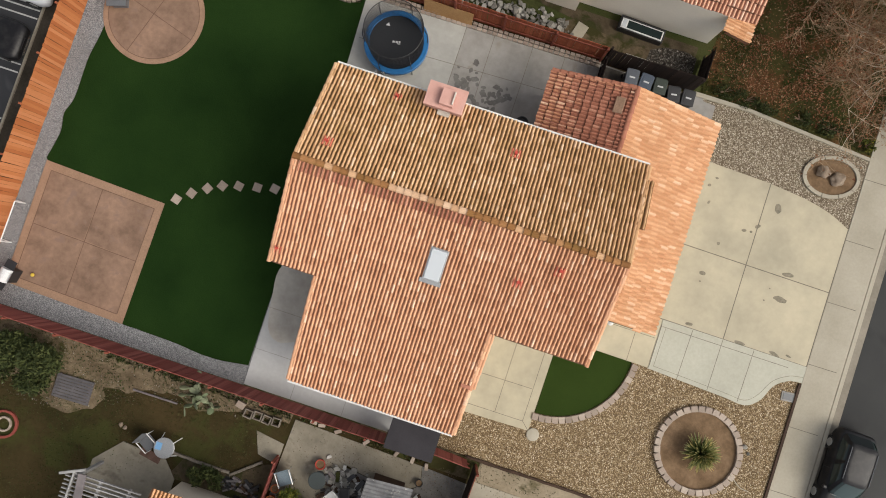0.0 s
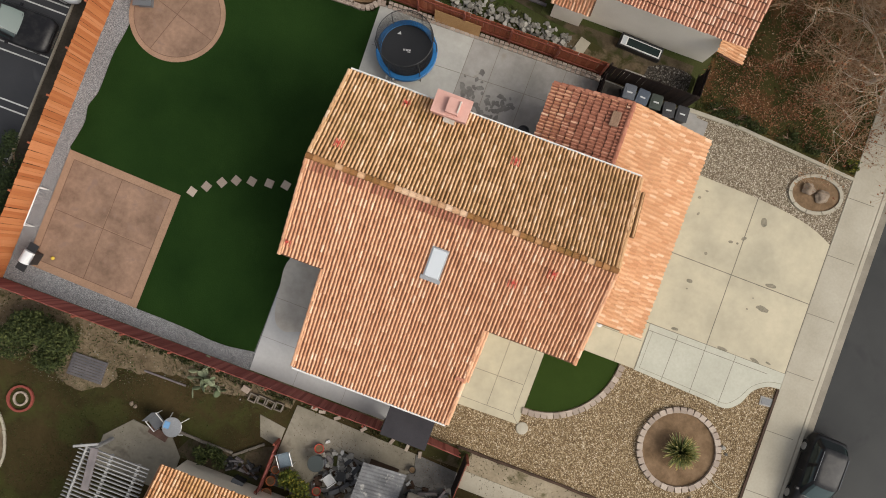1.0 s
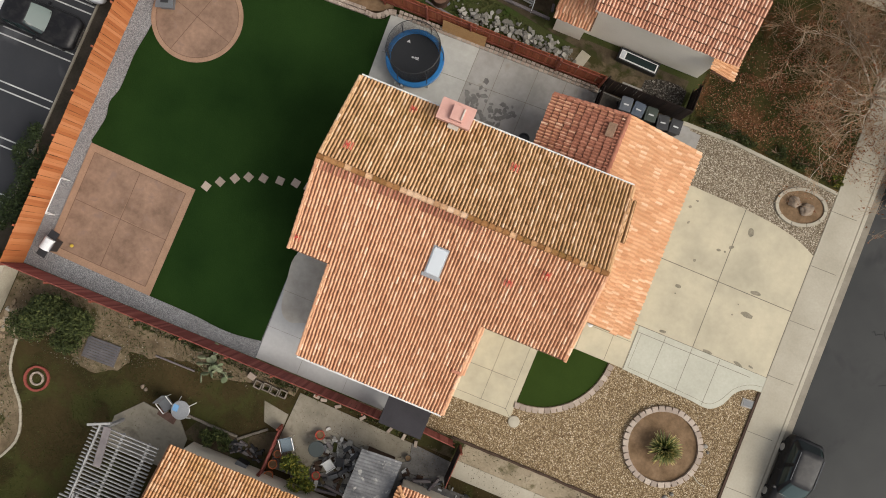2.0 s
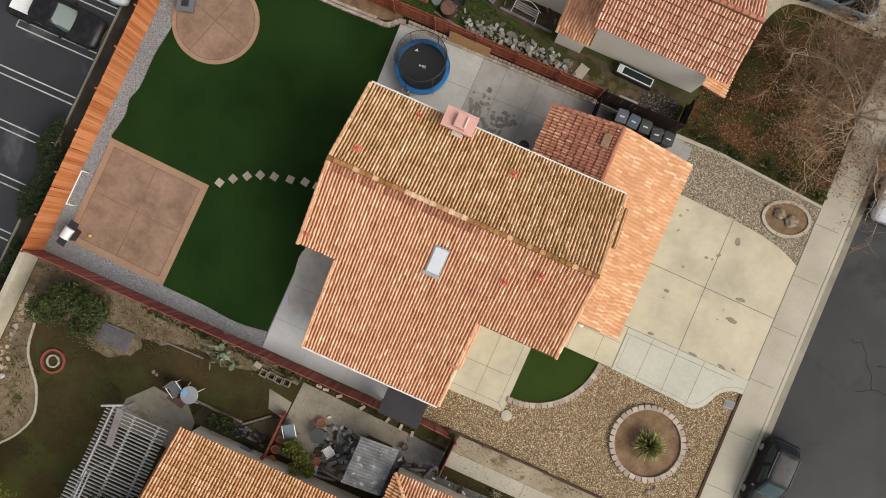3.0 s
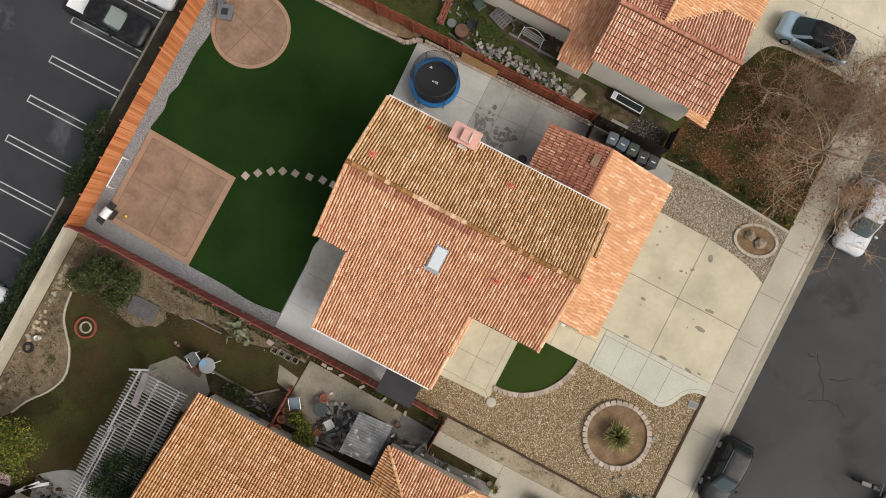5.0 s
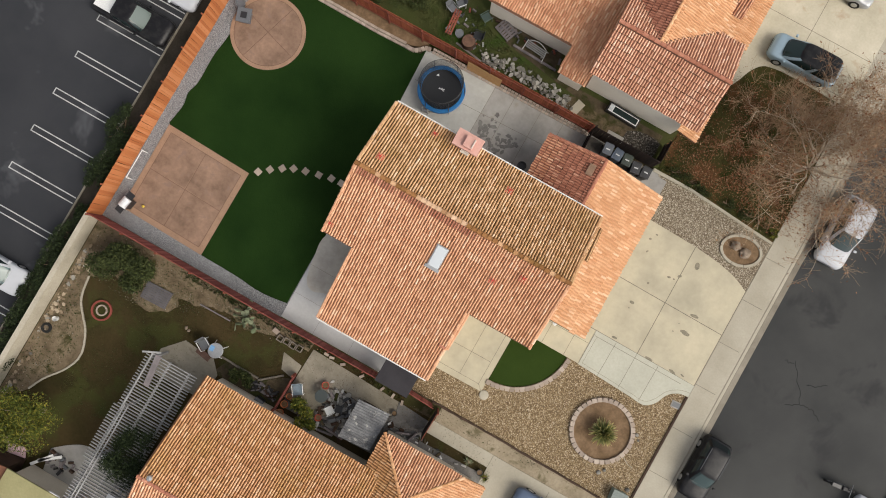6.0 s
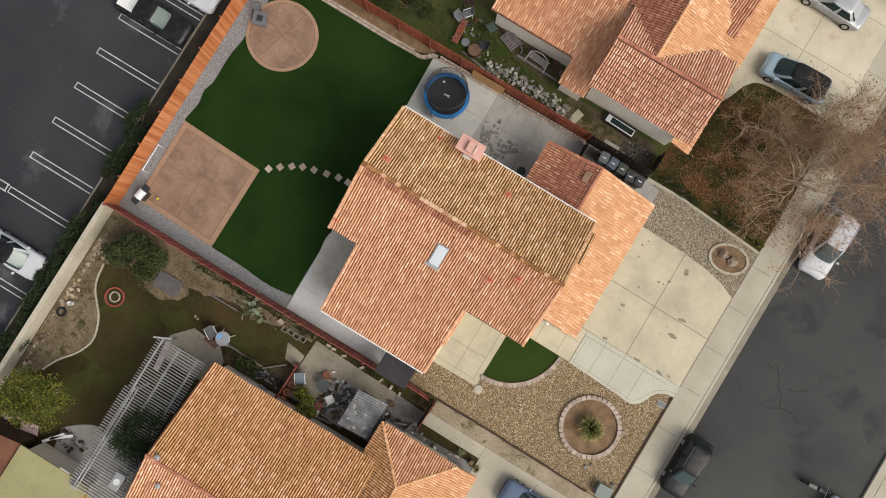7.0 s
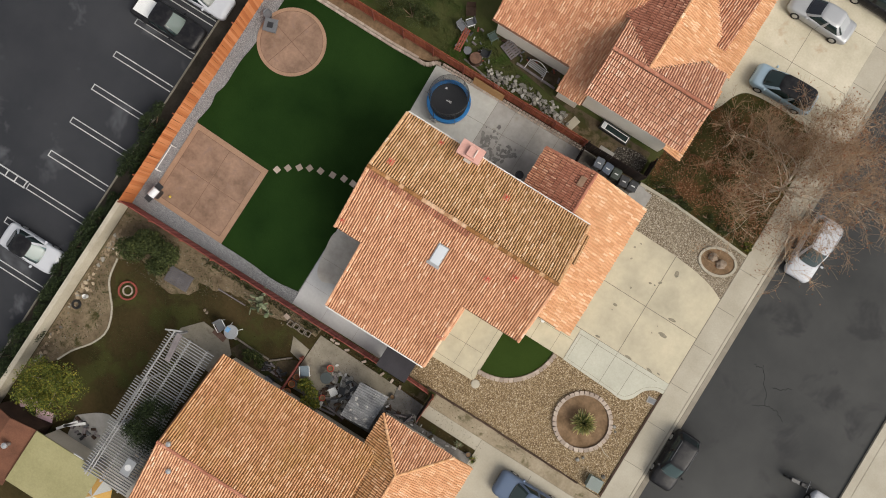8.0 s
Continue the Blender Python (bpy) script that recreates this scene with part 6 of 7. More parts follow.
def bare_tree(label, at, seed, height, reach, full=1.0):
    t = thing("tree", label, "tree", at=at)
    rnd = random.Random(seed)
    trunk, twigs, ends = bmesh.new(), [], []
    segs = []

    def grow(p, d, l, r, level):
        q = p
        for i in range(3):
            d = (d + Vector((rnd.gauss(0, 0.3), rnd.gauss(0, 0.3), rnd.gauss(0.0, 0.16)))).normalized()
            e = q + d * l / 3
            r1 = r * 0.84
            segs.append((q.copy(), e.copy(), r, r1, level))
            q, r = e, r1
            if level < 5:
                for _ in range((1, 2, 2)[i]):
                    a = rnd.uniform(0, 6.28)
                    side = d.cross(Vector((math.cos(a), math.sin(a), 0.3))).normalized()
                    nd = (d + side * rnd.uniform(0.6, 1.3)).normalized()
                    if level < 3:
                        nd.z = max(nd.z, -0.05)
                    if rnd.random() < (1.0, 0.95, 0.72, 0.42, 0.28)[level] * full:
                        grow(q, nd.normalized(), l * rnd.uniform(0.5, 0.75), r * 0.6, level + 1)
        ends.append(q.copy())

    base = Vector((0, 0, 0))
    top = Vector((0.05, 0.05, height * 0.15))
    segs.append((base, top, 0.13, 0.1, 0))
    for i in range(10):
        a = i * 2 * math.pi / 10 + rnd.uniform(-0.3, 0.3)
        d = Vector((math.cos(a), math.sin(a), rnd.uniform(0.5, 1.1))).normalized()
        grow(top, d, reach * rnd.uniform(0.5, 0.66) * (0.88 if math.cos(a) < -0.3 else 1.0), 0.044, 1)
    grow(top, Vector((0.1, 0, 1)), height * 0.3, 0.09, 1)
    for a, b, r0, r1, level in list(segs):
        if level < 2:
            continue
        for _ in range((0, 0, 1, 2, 2, 2)[level]):
            p = a.lerp(b, rnd.random())
            d = ((b - a).normalized() + Vector((rnd.gauss(0, 0.7), rnd.gauss(0, 0.7), rnd.gauss(0.1, 0.5)))).normalized()
            l = rnd.uniform(0.25, 0.7)
            e = p + d * l
            g = e + (d + Vector((rnd.gauss(0, 0.4), rnd.gauss(0, 0.4), rnd.gauss(0.1, 0.3)))).normalized() * l * 0.7
            segs += [(p, e, 0.007, 0.006, 5), (e, g, 0.006, 0.005, 5)]
            if rnd.random() < (0.8 if p.x > 0 or p.y < -1.0 else 0.35):
                ends.append(g)
    vt, ft, vw, fw = [], [], [], []
    for a, b, r0, r1, level in segs:
        d = (b - a).normalized()
        s = d.cross(Vector((0.3, 0.2, 1)) if abs(d.z) < 0.95 else Vector((1, 0, 0))).normalized()
        u = d.cross(s)
        n = 8 if level < 2 else (5 if level < 3 else 3)
        V, F = (vt, ft) if level < 4 else (vw, fw)
        k = len(V)
        r0, r1 = (max(r0, 0.011), max(r1, 0.009)) if level < 4 else (max(r0, 0.0065), max(r1, 0.0055))
        for j in range(n):
            c, q = math.cos(6.2832 * j / n), math.sin(6.2832 * j / n)
            V.append(tuple(a + (s * c + u * q) * r0))
            V.append(tuple(b + (s * c + u * q) * r1))
        for j in range(n):
            j2 = (j + 1) % n
            F.append((k + 2 * j, k + 2 * j2, k + 2 * j2 + 1, k + 2 * j + 1))
    for name, V, F, m in (("limb", vt, ft, M_LIMB), ("branchwork", vw, fw, M_BRANCH)):
        me = bpy.data.meshes.new(name)
        me.from_pydata(V, [], F)
        me.materials.append(m)
        part_of(name, me, t)
    pts = [e + Vector((rnd.gauss(0, 0.12), rnd.gauss(0, 0.12), rnd.gauss(0, 0.1))) for e in ends if rnd.random() < 0.8]
    me = leaves(pts, 0.075, seed)
    me.materials.append(M_DEADLEAF)
    tagged(part_of("dry_leaves", me, t), kind="stuff")
    return t


bare_tree("bare winter sycamore with pale spreading limbs", (17.8, 15.0, -0.01), 35, 8.5, 6.2, 0.98)
bare_tree("smaller bare tree with pale limbs beside a driveway", (17.55, 19.3, -0.01), 27, 6.0, 3.1, 0.56)
rnd = random.Random(5)
pts = []
while len(pts) < 12000:
    x, y = rnd.gauss(15.4, 3.3), rnd.gauss(13.4, 3.0)
    if 9.9 < x < 21.0 and 10.85 < y < 20.5 and (noise.noise(Vector((x * 0.7, y * 0.7, 0))) > 0.0 or rnd.random() < 0.22):
        pts.append((x, y, 0.035 if 18.74 < x < 20.3 else 0.012))
me = leaves(pts, 0.05, 3, spread=0.3, up=1.6)
me.materials.append(M_DEADLEAF)
tagged(new("fallen_leaves", me), "orange brown dead leaves scattered over lawn and pavement", "leaves", kind="stuff")


def grass(name, label, poly, n, h, material, seed, z=0.0):
    rnd = random.Random(seed)
    xs, ys = [p[0] for p in poly], [p[1] for p in poly]
    pts = []
    while len(pts) < n:
        x, y = rnd.uniform(min(xs), max(xs)), rnd.uniform(min(ys), max(ys))
        if inside(poly, x, y) and noise.noise(Vector((x * 0.5, y * 0.5, seed))) > rnd.uniform(-0.5, 0.35):
            pts.append((x, y, z))
    me = leaves(pts, h, seed, spread=0.2, up=0.0, long=2.2)
    me.materials.append(material)
    return tagged(new(name, me), label, "grass", kind="stuff")


M_GRASS = piece("grass_blade", [(0.0, (0.03, 0.045, 0.01)), (0.5, (0.05, 0.07, 0.018)), (1.0, (0.11, 0.10, 0.04))], spread=0.2)
grass("weeds", "tufts of weedy green grass on the neighbour's front lawn", [(10.1, 10.8), (18.7, 10.4), (18.7, 14), (12, 19), (10.1, 19)], 14000, 0.05, M_GRASS, 1)
grass("weeds", "low green grass in the neighbour's back garden", [(-12, 11.1), (1.5, 11.1), (3.4, 11.3), (1, 12.2), (-4.8, 13.7), (-12, 16)], 10000, 0.05, M_GRASS, 2)
grass("weeds", "thin olive grass across a neglected lawn", [(-15.5, -20.5), (-12, -20.5), (-11.8, -15), (-3.5, -13.0), (-3.6, -10.2), (-12.5, -10.0), (-17, -13.5)], 6000, 0.04, M_GRASS, 3)

# ---- north neighbour's garden ----
M_GRAVEL_DARK = gravel_mat("dark_mixed_gravel", [(0.0, (0.045, 0.04, 0.034)), (0.6, (0.10, 0.092, 0.08)), (0.93, (0.2, 0.185, 0.17)), (1.0, (0.35, 0.33, 0.31))], 14)
M_SOIL_DARK = mixed("dark_garden_soil", (0.05, 0.038, 0.024), (0.13, 0.10, 0.065), 0.8, 5, 0.95, 0.8, 0.05, spots=(0.04, 0.042, 0.016), spot_scale=0.9, spot_at=0.5)
rub = thing("rubble_pile", "heap of pale broken concrete rubble along a fence", "rubble")
rnd = random.Random(8)


def shard_bm(seed):
    """A flat broken piece of slab with uneven straight sides."""
    rnd = random.Random(seed)
    n = rnd.choice((4, 5, 5, 6))
    pts = []
    for i in range(n):
        a = 6.2832 * (i + rnd.uniform(-0.25, 0.25)) / n
        k = rnd.uniform(0.7, 1.15)
        pts.append((k * math.cos(a), 0.75 * k * math.sin(a)))
    bm = prism(pts, -0.28, 0.28)
    for v in bm.verts:
        v.co += Vector((rnd.gauss(0, 0.06), rnd.gauss(0, 0.06), rnd.gauss(0, 0.06)))
    return bm


rocks = [mesh_of("rubble", shard_bm(60 + i), M_ROCK) for i in range(9)]
for i in range(290):
    u = rnd.random()
    x = -3.1 + 6.3 * u + rnd.gauss(0, 0.15)
    y = 11.45 + 0.25 * math.sin(u * 3.1) + rnd.gauss(0, 0.3)
    s = 0.05 + 0.15 * rnd.random() ** 1.6
    part_of("rubble", rnd.choice(rocks), rub, pose(x, y, s * 0.2 + max(0, 0.25 - abs(y - 11.6) * 0.5) * rnd.random(), rnd.gauss(0, 16), rnd.gauss(0, 16), rnd.uniform(0, 360)) @ Matrix.Scale(s, 4))
sb = thing("board", "pale board lying at the end of a rubble heap", "board", at=(3.75, 11.7, 0), rz=75)
part("plank", boxes((-0.45, 0.45, -0.28, 0.28, 0.0, 0.05), bevel=0.008), M_CONC_WALK, sb)
cf = thing("cold_frame", "black framed garden cold frame with dark glass lid", "cold frame", at=(6.5, 12.62, 0), rz=-2)
part("frame", boxes((-1.1, 1.1, -0.32, 0.34, 0.0, 0.42), bevel=0.02), M_BLACK, cf)
part("lid_frame", boxes((-1.02, 1.02, -0.27, 0.2, 0.42, 0.47), bevel=0.01), M_WHITE, cf, "white metal lid frame")
part("pane", boxes((-0.72, 0.96, -0.22, 0.15, 0.465, 0.478)), M_GLASS, cf)
part("pane", boxes((-0.97, -0.78, -0.22, 0.15, 0.465, 0.478)), M_PANE, cf)


def chair(label, at, rz, frame_m, seat_m, s=1.0):
    t = thing("garden_chair", label, "chair", group="garden chairs", at=at, rz=rz)
    part("seat", boxes((-0.24 * s, 0.24 * s, -0.24 * s, 0.24 * s, 0.4, 0.44), bevel=0.012), seat_m, t)
    b = part("backrest", boxes((-0.24 * s, 0.24 * s, 0.0, 0.03, 0.0, 0.5), bevel=0.01), seat_m, t)
    b.matrix_basis = pose(0, 0.24 * s, 0.42, -14, 0, 0)
    for x in (-0.25 * s, 0.25 * s):
        bm = bmesh.new()
        rod(bm, (x, -0.25 * s, 0.62), (x, 0.28 * s, 0.64), 0.022, sides=6)
        part("armrest", bm, frame_m, t)
        for y in (-0.23 * s, 0.25 * s):
            bm = bmesh.new()
            rod(bm, (x, y, 0), (x * 0.96, y, 0.62), 0.016, sides=6)
            part("leg", bm, frame_m, t)
    return t


chair("brown wicker garden chair on grass", (-6.3, 14.45, 0), 30, M_BROWNWOOD, M_BROWNWOOD, 1.3)
chair("grey metal garden chair with a pale seat", (-6.25, 13.2, 0), 70, M_METAL, M_GREYP)
chair("white metal garden chair on grass", (-5.9, 13.7, 0), -40, M_WHITE, M_GREYP)
chair("faded green plastic garden chair", (-4.05, 13.75, 0), 150, plain("faded_green_plastic", (0.07, 0.11, 0.09), 0.6), plain("dull_green_plastic", (0.06, 0.09, 0.08), 0.6), 1.1)
chair("black garden chair beside a tree stump", (-3.95, 12.45, 0), -80, M_BLACK, M_BLACK, 1.1)
bn = thing("bench", "long red wooden garden bench", "bench", group="garden chairs", at=(-5.75, 12.45, 0), rz=95)
for y in (-0.16, 0.0, 0.16):
    part("slat", boxes((-0.85, 0.85, y - 0.05, y + 0.05, 0.42, 0.46), bevel=0.008), M_REDWOOD, bn)
for x in (-0.65, 0.65):
    part("leg", boxes((x - 0.04, x + 0.04, -0.2, 0.2, 0, 0.42)), M_GREYWOOD, bn)
sp = thing("stump_table", "round brown tree stump used as a table", "stump", at=(-4.3, 11.85, 0))
part("stump", lathe([(0.5, 0), (0.44, 0.2), (0.43, 0.48), (0.40, 0.5), (0, 0.5)], 18), M_BROWNWOOD, sp)
part("top", lathe([(0.41, 0.495), (0.41, 0.51), (0, 0.512)], 18), mixed("sawn_wood_end", (0.09, 0.05, 0.035), (0.17, 0.095, 0.065), 3, 20), sp)
tb = thing("side_table", "small round metal side table with a rim", "table", at=(-5.05, 12.0, 0))
part("tray", lathe([(0.0, 0.4), (0.26, 0.4), (0.28, 0.46), (0.26, 0.46), (0.24, 0.43), (0, 0.43)], 18), M_GREYP, tb)
part("leg", lathe([(0.18, 0), (0.03, 0.05), (0.03, 0.4), (0, 0.4)], 10), M_GREYP, tb)
pl = thing("plank", "long weathered plank lying on grass", "plank", at=(-3.9, 11.35, 0.02), rz=-8)
part("board", boxes((-1.1, 0.9, -0.05, 0.05, 0, 0.06)), M_GREYWOOD, pl)
pl = thing("plank", "weathered grey plank edging a path", "plank", at=(-0.2, 13.12, 0.0), rz=-2)
part("board", boxes((-1.55, 1.6, -0.07, 0.07, 0, 0.12)), M_GREYWOOD, pl)
gl = thing("glider_swing", "white metal glider swing frame against a wall", "swing seat", at=(-0.35, 13.55, 0), rz=-5)
for x in (-0.75, 0.75):
    bm = bmesh.new()
    rod(bm, (x, -0.45, 0), (x * 0.9, 0, 0.95), 0.025)
    rod(bm, (x, 0.35, 0), (x * 0.9, 0, 0.95), 0.025)
    part("side_frame", bm, M_WHITE, gl)
for y in (-0.2, -0.08, 0.04, 0.16):
    part("slat", boxes((-0.66, 0.66, y - 0.04, y + 0.04, 0.42, 0.45)), M_METAL, gl)
bm = bmesh.new()
arc = [(-0.6 + 1.2 * i / 10, 0.22, 0.5 + 0.45 * math.sin(math.pi * i / 10)) for i in range(11)]
for a, b in zip(arc, arc[1:]):
    rod(bm, a, b, 0.025, sides=6)
part("back_arch", bm, M_WHITE, gl)
pa = thing("pallet", "grey wooden pallet leaning in a garden", "pallet", at=(-2.6, 13.75, 0.1), rz=-20)
for i in range(7):
    part("slat", boxes((-0.6 + i * 0.18, -0.48 + i * 0.18, -0.45, 0.45, 0.1, 0.12)), M_GREYWOOD, pa)
for y in (-0.4, 0, 0.4):
    part("runner", boxes((-0.6, 0.6, y - 0.04, y + 0.04, 0, 0.1)), M_GREYWOOD, pa)
slab("gravel_patch", wavy([(7.1, 11.0), (9.5, 10.9), (9.5, 12.3), (8.4, 12.45), (7.2, 12.0), (7.1, 11.05)], 0.1), 0.012, M_GRAVEL_DARK, "patch of dark grey gravel beside a house", "gravel")
slab("soil_strip", [(2.2, 10.95)] + [(9.46, 10.9), (9.46, 12.0), (5.4, 12.0)] + wavy([(3.4, 12.3), (2.4, 11.7), (2.2, 11.0)], 0.15), 0.0, M_SOIL, "bare soil strip between a fence and a house", "border")
slab("stepping_slab", rect(6.2, 7.3, 11.0, 11.45), 0.03, M_CONC_GREY, "grey paving slab behind a fence", "paving")
for k, (x, y, r, h) in enumerate(((-9.6, 12.1, 1.3, 1.3), (-11.0, 11.9, 1.2, 1.2), (-8.5, 12.4, 0.9, 0.9))):
    bush("shrub", "grey green shrub behind a rust red fence", "shrub", (x, y, 0), (r, r * 0.8, h), 2000, 0.06, M_LEAF, 80 + k, group="garden shrubs")
for k, x in enumerate((11.2, 12.3, 13.4, 15.0, 16.4)):
    bush("ground_cover", "low green ground cover beside a mow strip", "shrub", (x, 11.15 - 0.05 * k, 0), (0.75, 0.4, 0.3), 350, 0.06, M_LEAF, 90 + k, group="ground cover plants")
bush("shrub", "small bright green shrub at the pavement's edge", "shrub", (18.35, 10.75, 0), (0.4, 0.35, 0.4), 260, 0.06, M_LEAF_YEL, 97)

slab("dirt_path", [(-3.4, 14.28), (-2.2, 13.05), (-0.6, 12.85), (1.5, 12.5), (5.5, 11.95), (9.4, 11.95), (9.4, 12.8), (2.9, 12.8), (1.28, 12.6), (1.28, 14.28)], 0.004, M_SOIL_DARK, "dark trodden soil path beside a house wall", "path")

rnd = random.Random(31)
jk = thing("scrap_heap", "scattered dark garden junk on grass", "clutter")
for i in range(70):
    cx, cy, sx, sy = ((-5.4, 13.1, 0.45, 0.8), (-2.5, 14.0, 0.7, 0.2), (-0.2, 13.75, 0.9, 0.25), (-4.1, 12.2, 0.4, 0.3))[i % 4]
    x, y, w = rnd.gauss(cx, sx), min(rnd.gauss(cy, sy), 14.15), rnd.uniform(0.05, 0.2)
    m = rnd.choice((M_BLACK, M_GREYP, M_BROWNWOOD, M_BROWNWOOD, M_GREYWOOD, M_METAL, M_REDWOOD))
    part("scrap", boxes((-w, w, -w * 0.35, w * 0.35, 0, w * rnd.uniform(0.3, 1.2)), bevel=0.006, m=pose(x, y, 0, rnd.uniform(-10, 10), 0, rnd.uniform(0, 180))), m, jk)


# ---- south neighbour's garden ----
slab("sandy_border", [(-19.0, -9.5), (-12.6, -9.5)] + wavy([(-12.5, -10.9), (-11.9, -11.5), (-12.3, -12.4), (-13.6, -12.9), (-14.6, -12.75), (-15.4, -12.2), (-16.3, -12.0), (-17.0, -12.5), (-17.7, -12.8)], 0.22) + curve_points([(-17.68, -12.98), (-17.35, -14.4), (-16.15, -15.9), (-15.65, -17.3), (-16.0, -18.5), (-16.9, -19.7), (-17.45, -20.8)], 4) + [(-19.0, -22.5)], 0.0, M_SAND, "pale sandy border along a block wall", "border")
slab("sandy_strip", [(-12.6, -9.5), (-3.3, -9.5)] + wavy([(-3.4, -10.1), (-6, -10.4), (-7.5, -10.9), (-9.2, -10.5), (-10.8, -11.1), (-12.6, -11.2)], 0.25, seed=9), -0.008, M_SAND, "bare sandy strip along a fence", "border")
paver_line("curved pale edging between sand and lawn", curve_points([(-17.68, -12.98), (-17.35, -14.4), (-16.15, -15.9), (-15.65, -17.3), (-16.0, -18.5), (-16.9, -19.7), (-17.45, -20.8)], 6), size=(0.32, 0.11, 0.09), material=M_CONC_WALK)
ring = ring_of("round fire ring of red bricks on a dull lawn", -15.92, -14.28, 0.6, 20, (0.2, 0.11, 0.12), 0.2, material=plain("red_brick", (0.24, 0.06, 0.045), 0.85), name="fire_ring")
ring_of("inner ring of pale stones in a fire ring", -15.92, -14.28, 0.31, 13, (0.15, 0.09, 0.1), 0.2, name="fire_ring", material=M_PAVER)
M_SLATEWOOD = mixed("dark_grey_wood", (0.075, 0.07, 0.075), (0.14, 0.13, 0.135), 1.2, 14, 0.9, stretch=(4, 1, 1))
pal = thing("pallet", "grey weathered wooden pallet lying on soil", "pallet", at=(-13.4, -11.75, 0), rz=2)
for i in range(8):
    part("slat", boxes((-0.88, 0.88, -0.55 + i * 0.14, -0.43 + i * 0.14, 0.1, 0.125), bevel=0.004), M_SLATEWOOD, pal)
for x in (-0.8, 0, 0.8):
    part("runner", boxes((x - 0.05, x + 0.05, -0.55, 0.55, 0, 0.1)), M_GREYWOOD, pal)
bush("hedge_shrub", "large dark green shrub by a red fence", "shrub", (-15.45, -11.0, 0), (2.05, 1.6, 2.0), 16000, 0.085, M_LEAF, 101, group="garden shrubs", lift=0.5)


def prickly_pear(label, at, n, size, seed):
    """Flat oval pads growing out of one another."""
    t = thing("cactus", label, "cactus", group="cacti", at=at)
    rnd = random.Random(seed)
    bm = bmesh.new()
    bmesh.ops.create_uvsphere(bm, u_segments=12, v_segments=6, radius=1.0, matrix=Matrix.Translation((1, 0, 0)))
    for v in bm.verts:
        k = 0.55 + 0.45 * min(1.0, v.co.x)
        v.co = Vector((v.co.x * 0.5, v.co.y * 0.36 * k, v.co.z * 0.07))
    for f in bm.faces:
        f.smooth = True
    me = mesh_of("pad", bm, M_CACTUS)
    tips = [Matrix.Identity(4)]
    for i in range(n):
        m = tips[rnd.randrange(len(tips))] if i > 4 else tips[0]
        c = m.translation
        g = Matrix.Translation(c) @ pose(0, 0, 0, rnd.uniform(0, 180), -rnd.uniform(5, 50 if c.z < size else 15), rnd.uniform(0, 360)) @ Matrix.Scale(size * rnd.uniform(0.7, 1.1), 4)
        part_of("pad", me, t, g)
        tips.append(Matrix.Translation(g @ Vector((0.92, 0, 0))))
    return t


prickly_pear("pale prickly pear cactus sprawling by a red fence", (-7.9, -10.2, 0), 20, 0.5, 5)
prickly_pear("small pale prickly pear beside a larger one", (-7.25, -10.45, 0), 11, 0.42, 8)
for k, (x, y, r) in enumerate(((-10.78, -12.62, 0.13), (-10.55, -12.7, 0.12))):
    st = thing("stone", "brown stone lying on a dull lawn", "stone", group="lawn stones", at=(x, y, 0))
    part("rock", rock_bm(r, 70 + k), M_BOULDER, st)
mb = thing("meter_box", "black metal box standing against a house wall", "box", at=(-4.45, -14.2, 0), rz=-8)
part("cabinet", boxes((-0.28, 0.28, -0.18, 0.18, 0, 0.6), bevel=0.02), M_BLACK, mb)
part("lid", boxes((-0.3, 0.3, -0.2, 0.2, 0.6, 0.63), bevel=0.008), M_GREYP, mb)
lg = thing("log", "thin pale log lying on the lawn", "log")
bm = bmesh.new()
rod(bm, (-10.75, -10.9, 0.05), (-8.6, -10.88, 0.05), 0.05, 0.045, 8)
part("trunk", bm, M_GREYWOOD, lg)
slab("octagon_patio", [(-11.5, -14.5), (-10.4, -13.3), (-9.5, -13.4), (-8.4, -13.35), (-7.6, -14.2), (-7.6, -16), (-11.5, -16)], 0.03, M_YARD, "angled concrete patio beside a pergola", "patio")
slab("pergola_patio", curve_points([(-14.3, -23.2), (-13.3, -22.4), (-12.4, -22.0), (-11.4, -22.2)], 4) + [(-8.0, -21), (-8.0, -26), (-13.8, -26)], 0.03, M_CONC_GREY, "curved concrete patio under a pergola", "patio")
chair("white metal lawn chair on a concrete patio", (-9.15, -12.85, 0.0), 60, M_WHITE, M_GREYP, 1.25)
wt = thing("garden_table", "round white garden table with a blue towel", "table", at=(-8.3, -12.75, 0))
part("top", lathe([(0, 0.66), (0.46, 0.66), (0.48, 0.69), (0.46, 0.71), (0, 0.71)], 24), M_METAL, wt)
for i in range(4):
    a = math.pi / 4 + i * math.pi / 2
    bm = bmesh.new()
    rod(bm, (0.6 * math.cos(a), 0.6 * math.sin(a), 0), (0.4 * math.cos(a), 0.4 * math.sin(a), 0.67), 0.025, sides=6)
    part("leg", bm, M_WHITE, wt)
part("towel", boxes((-0.4, -0.12, -0.14, 0.2, 0.712, 0.725), bevel=0.004), plain("blue_cloth", (0.18, 0.36, 0.6), 0.9), wt, "folded blue cloth")
dm = thing("door_mat", "worn red brown mat on concrete", "mat", at=(-9.0, -13.5, 0.03), rz=-10)
part("mat", boxes((-0.5, 0.5, -0.2, 0.2, 0, 0.02)), mixed("worn_mat_fibre", (0.10, 0.055, 0.042), (0.17, 0.10, 0.08), 4, 30), dm)
M_BLOCK_DULL = mixed("dull_concrete_block", (0.13, 0.11, 0.09), (0.25, 0.22, 0.18), 2, 12)
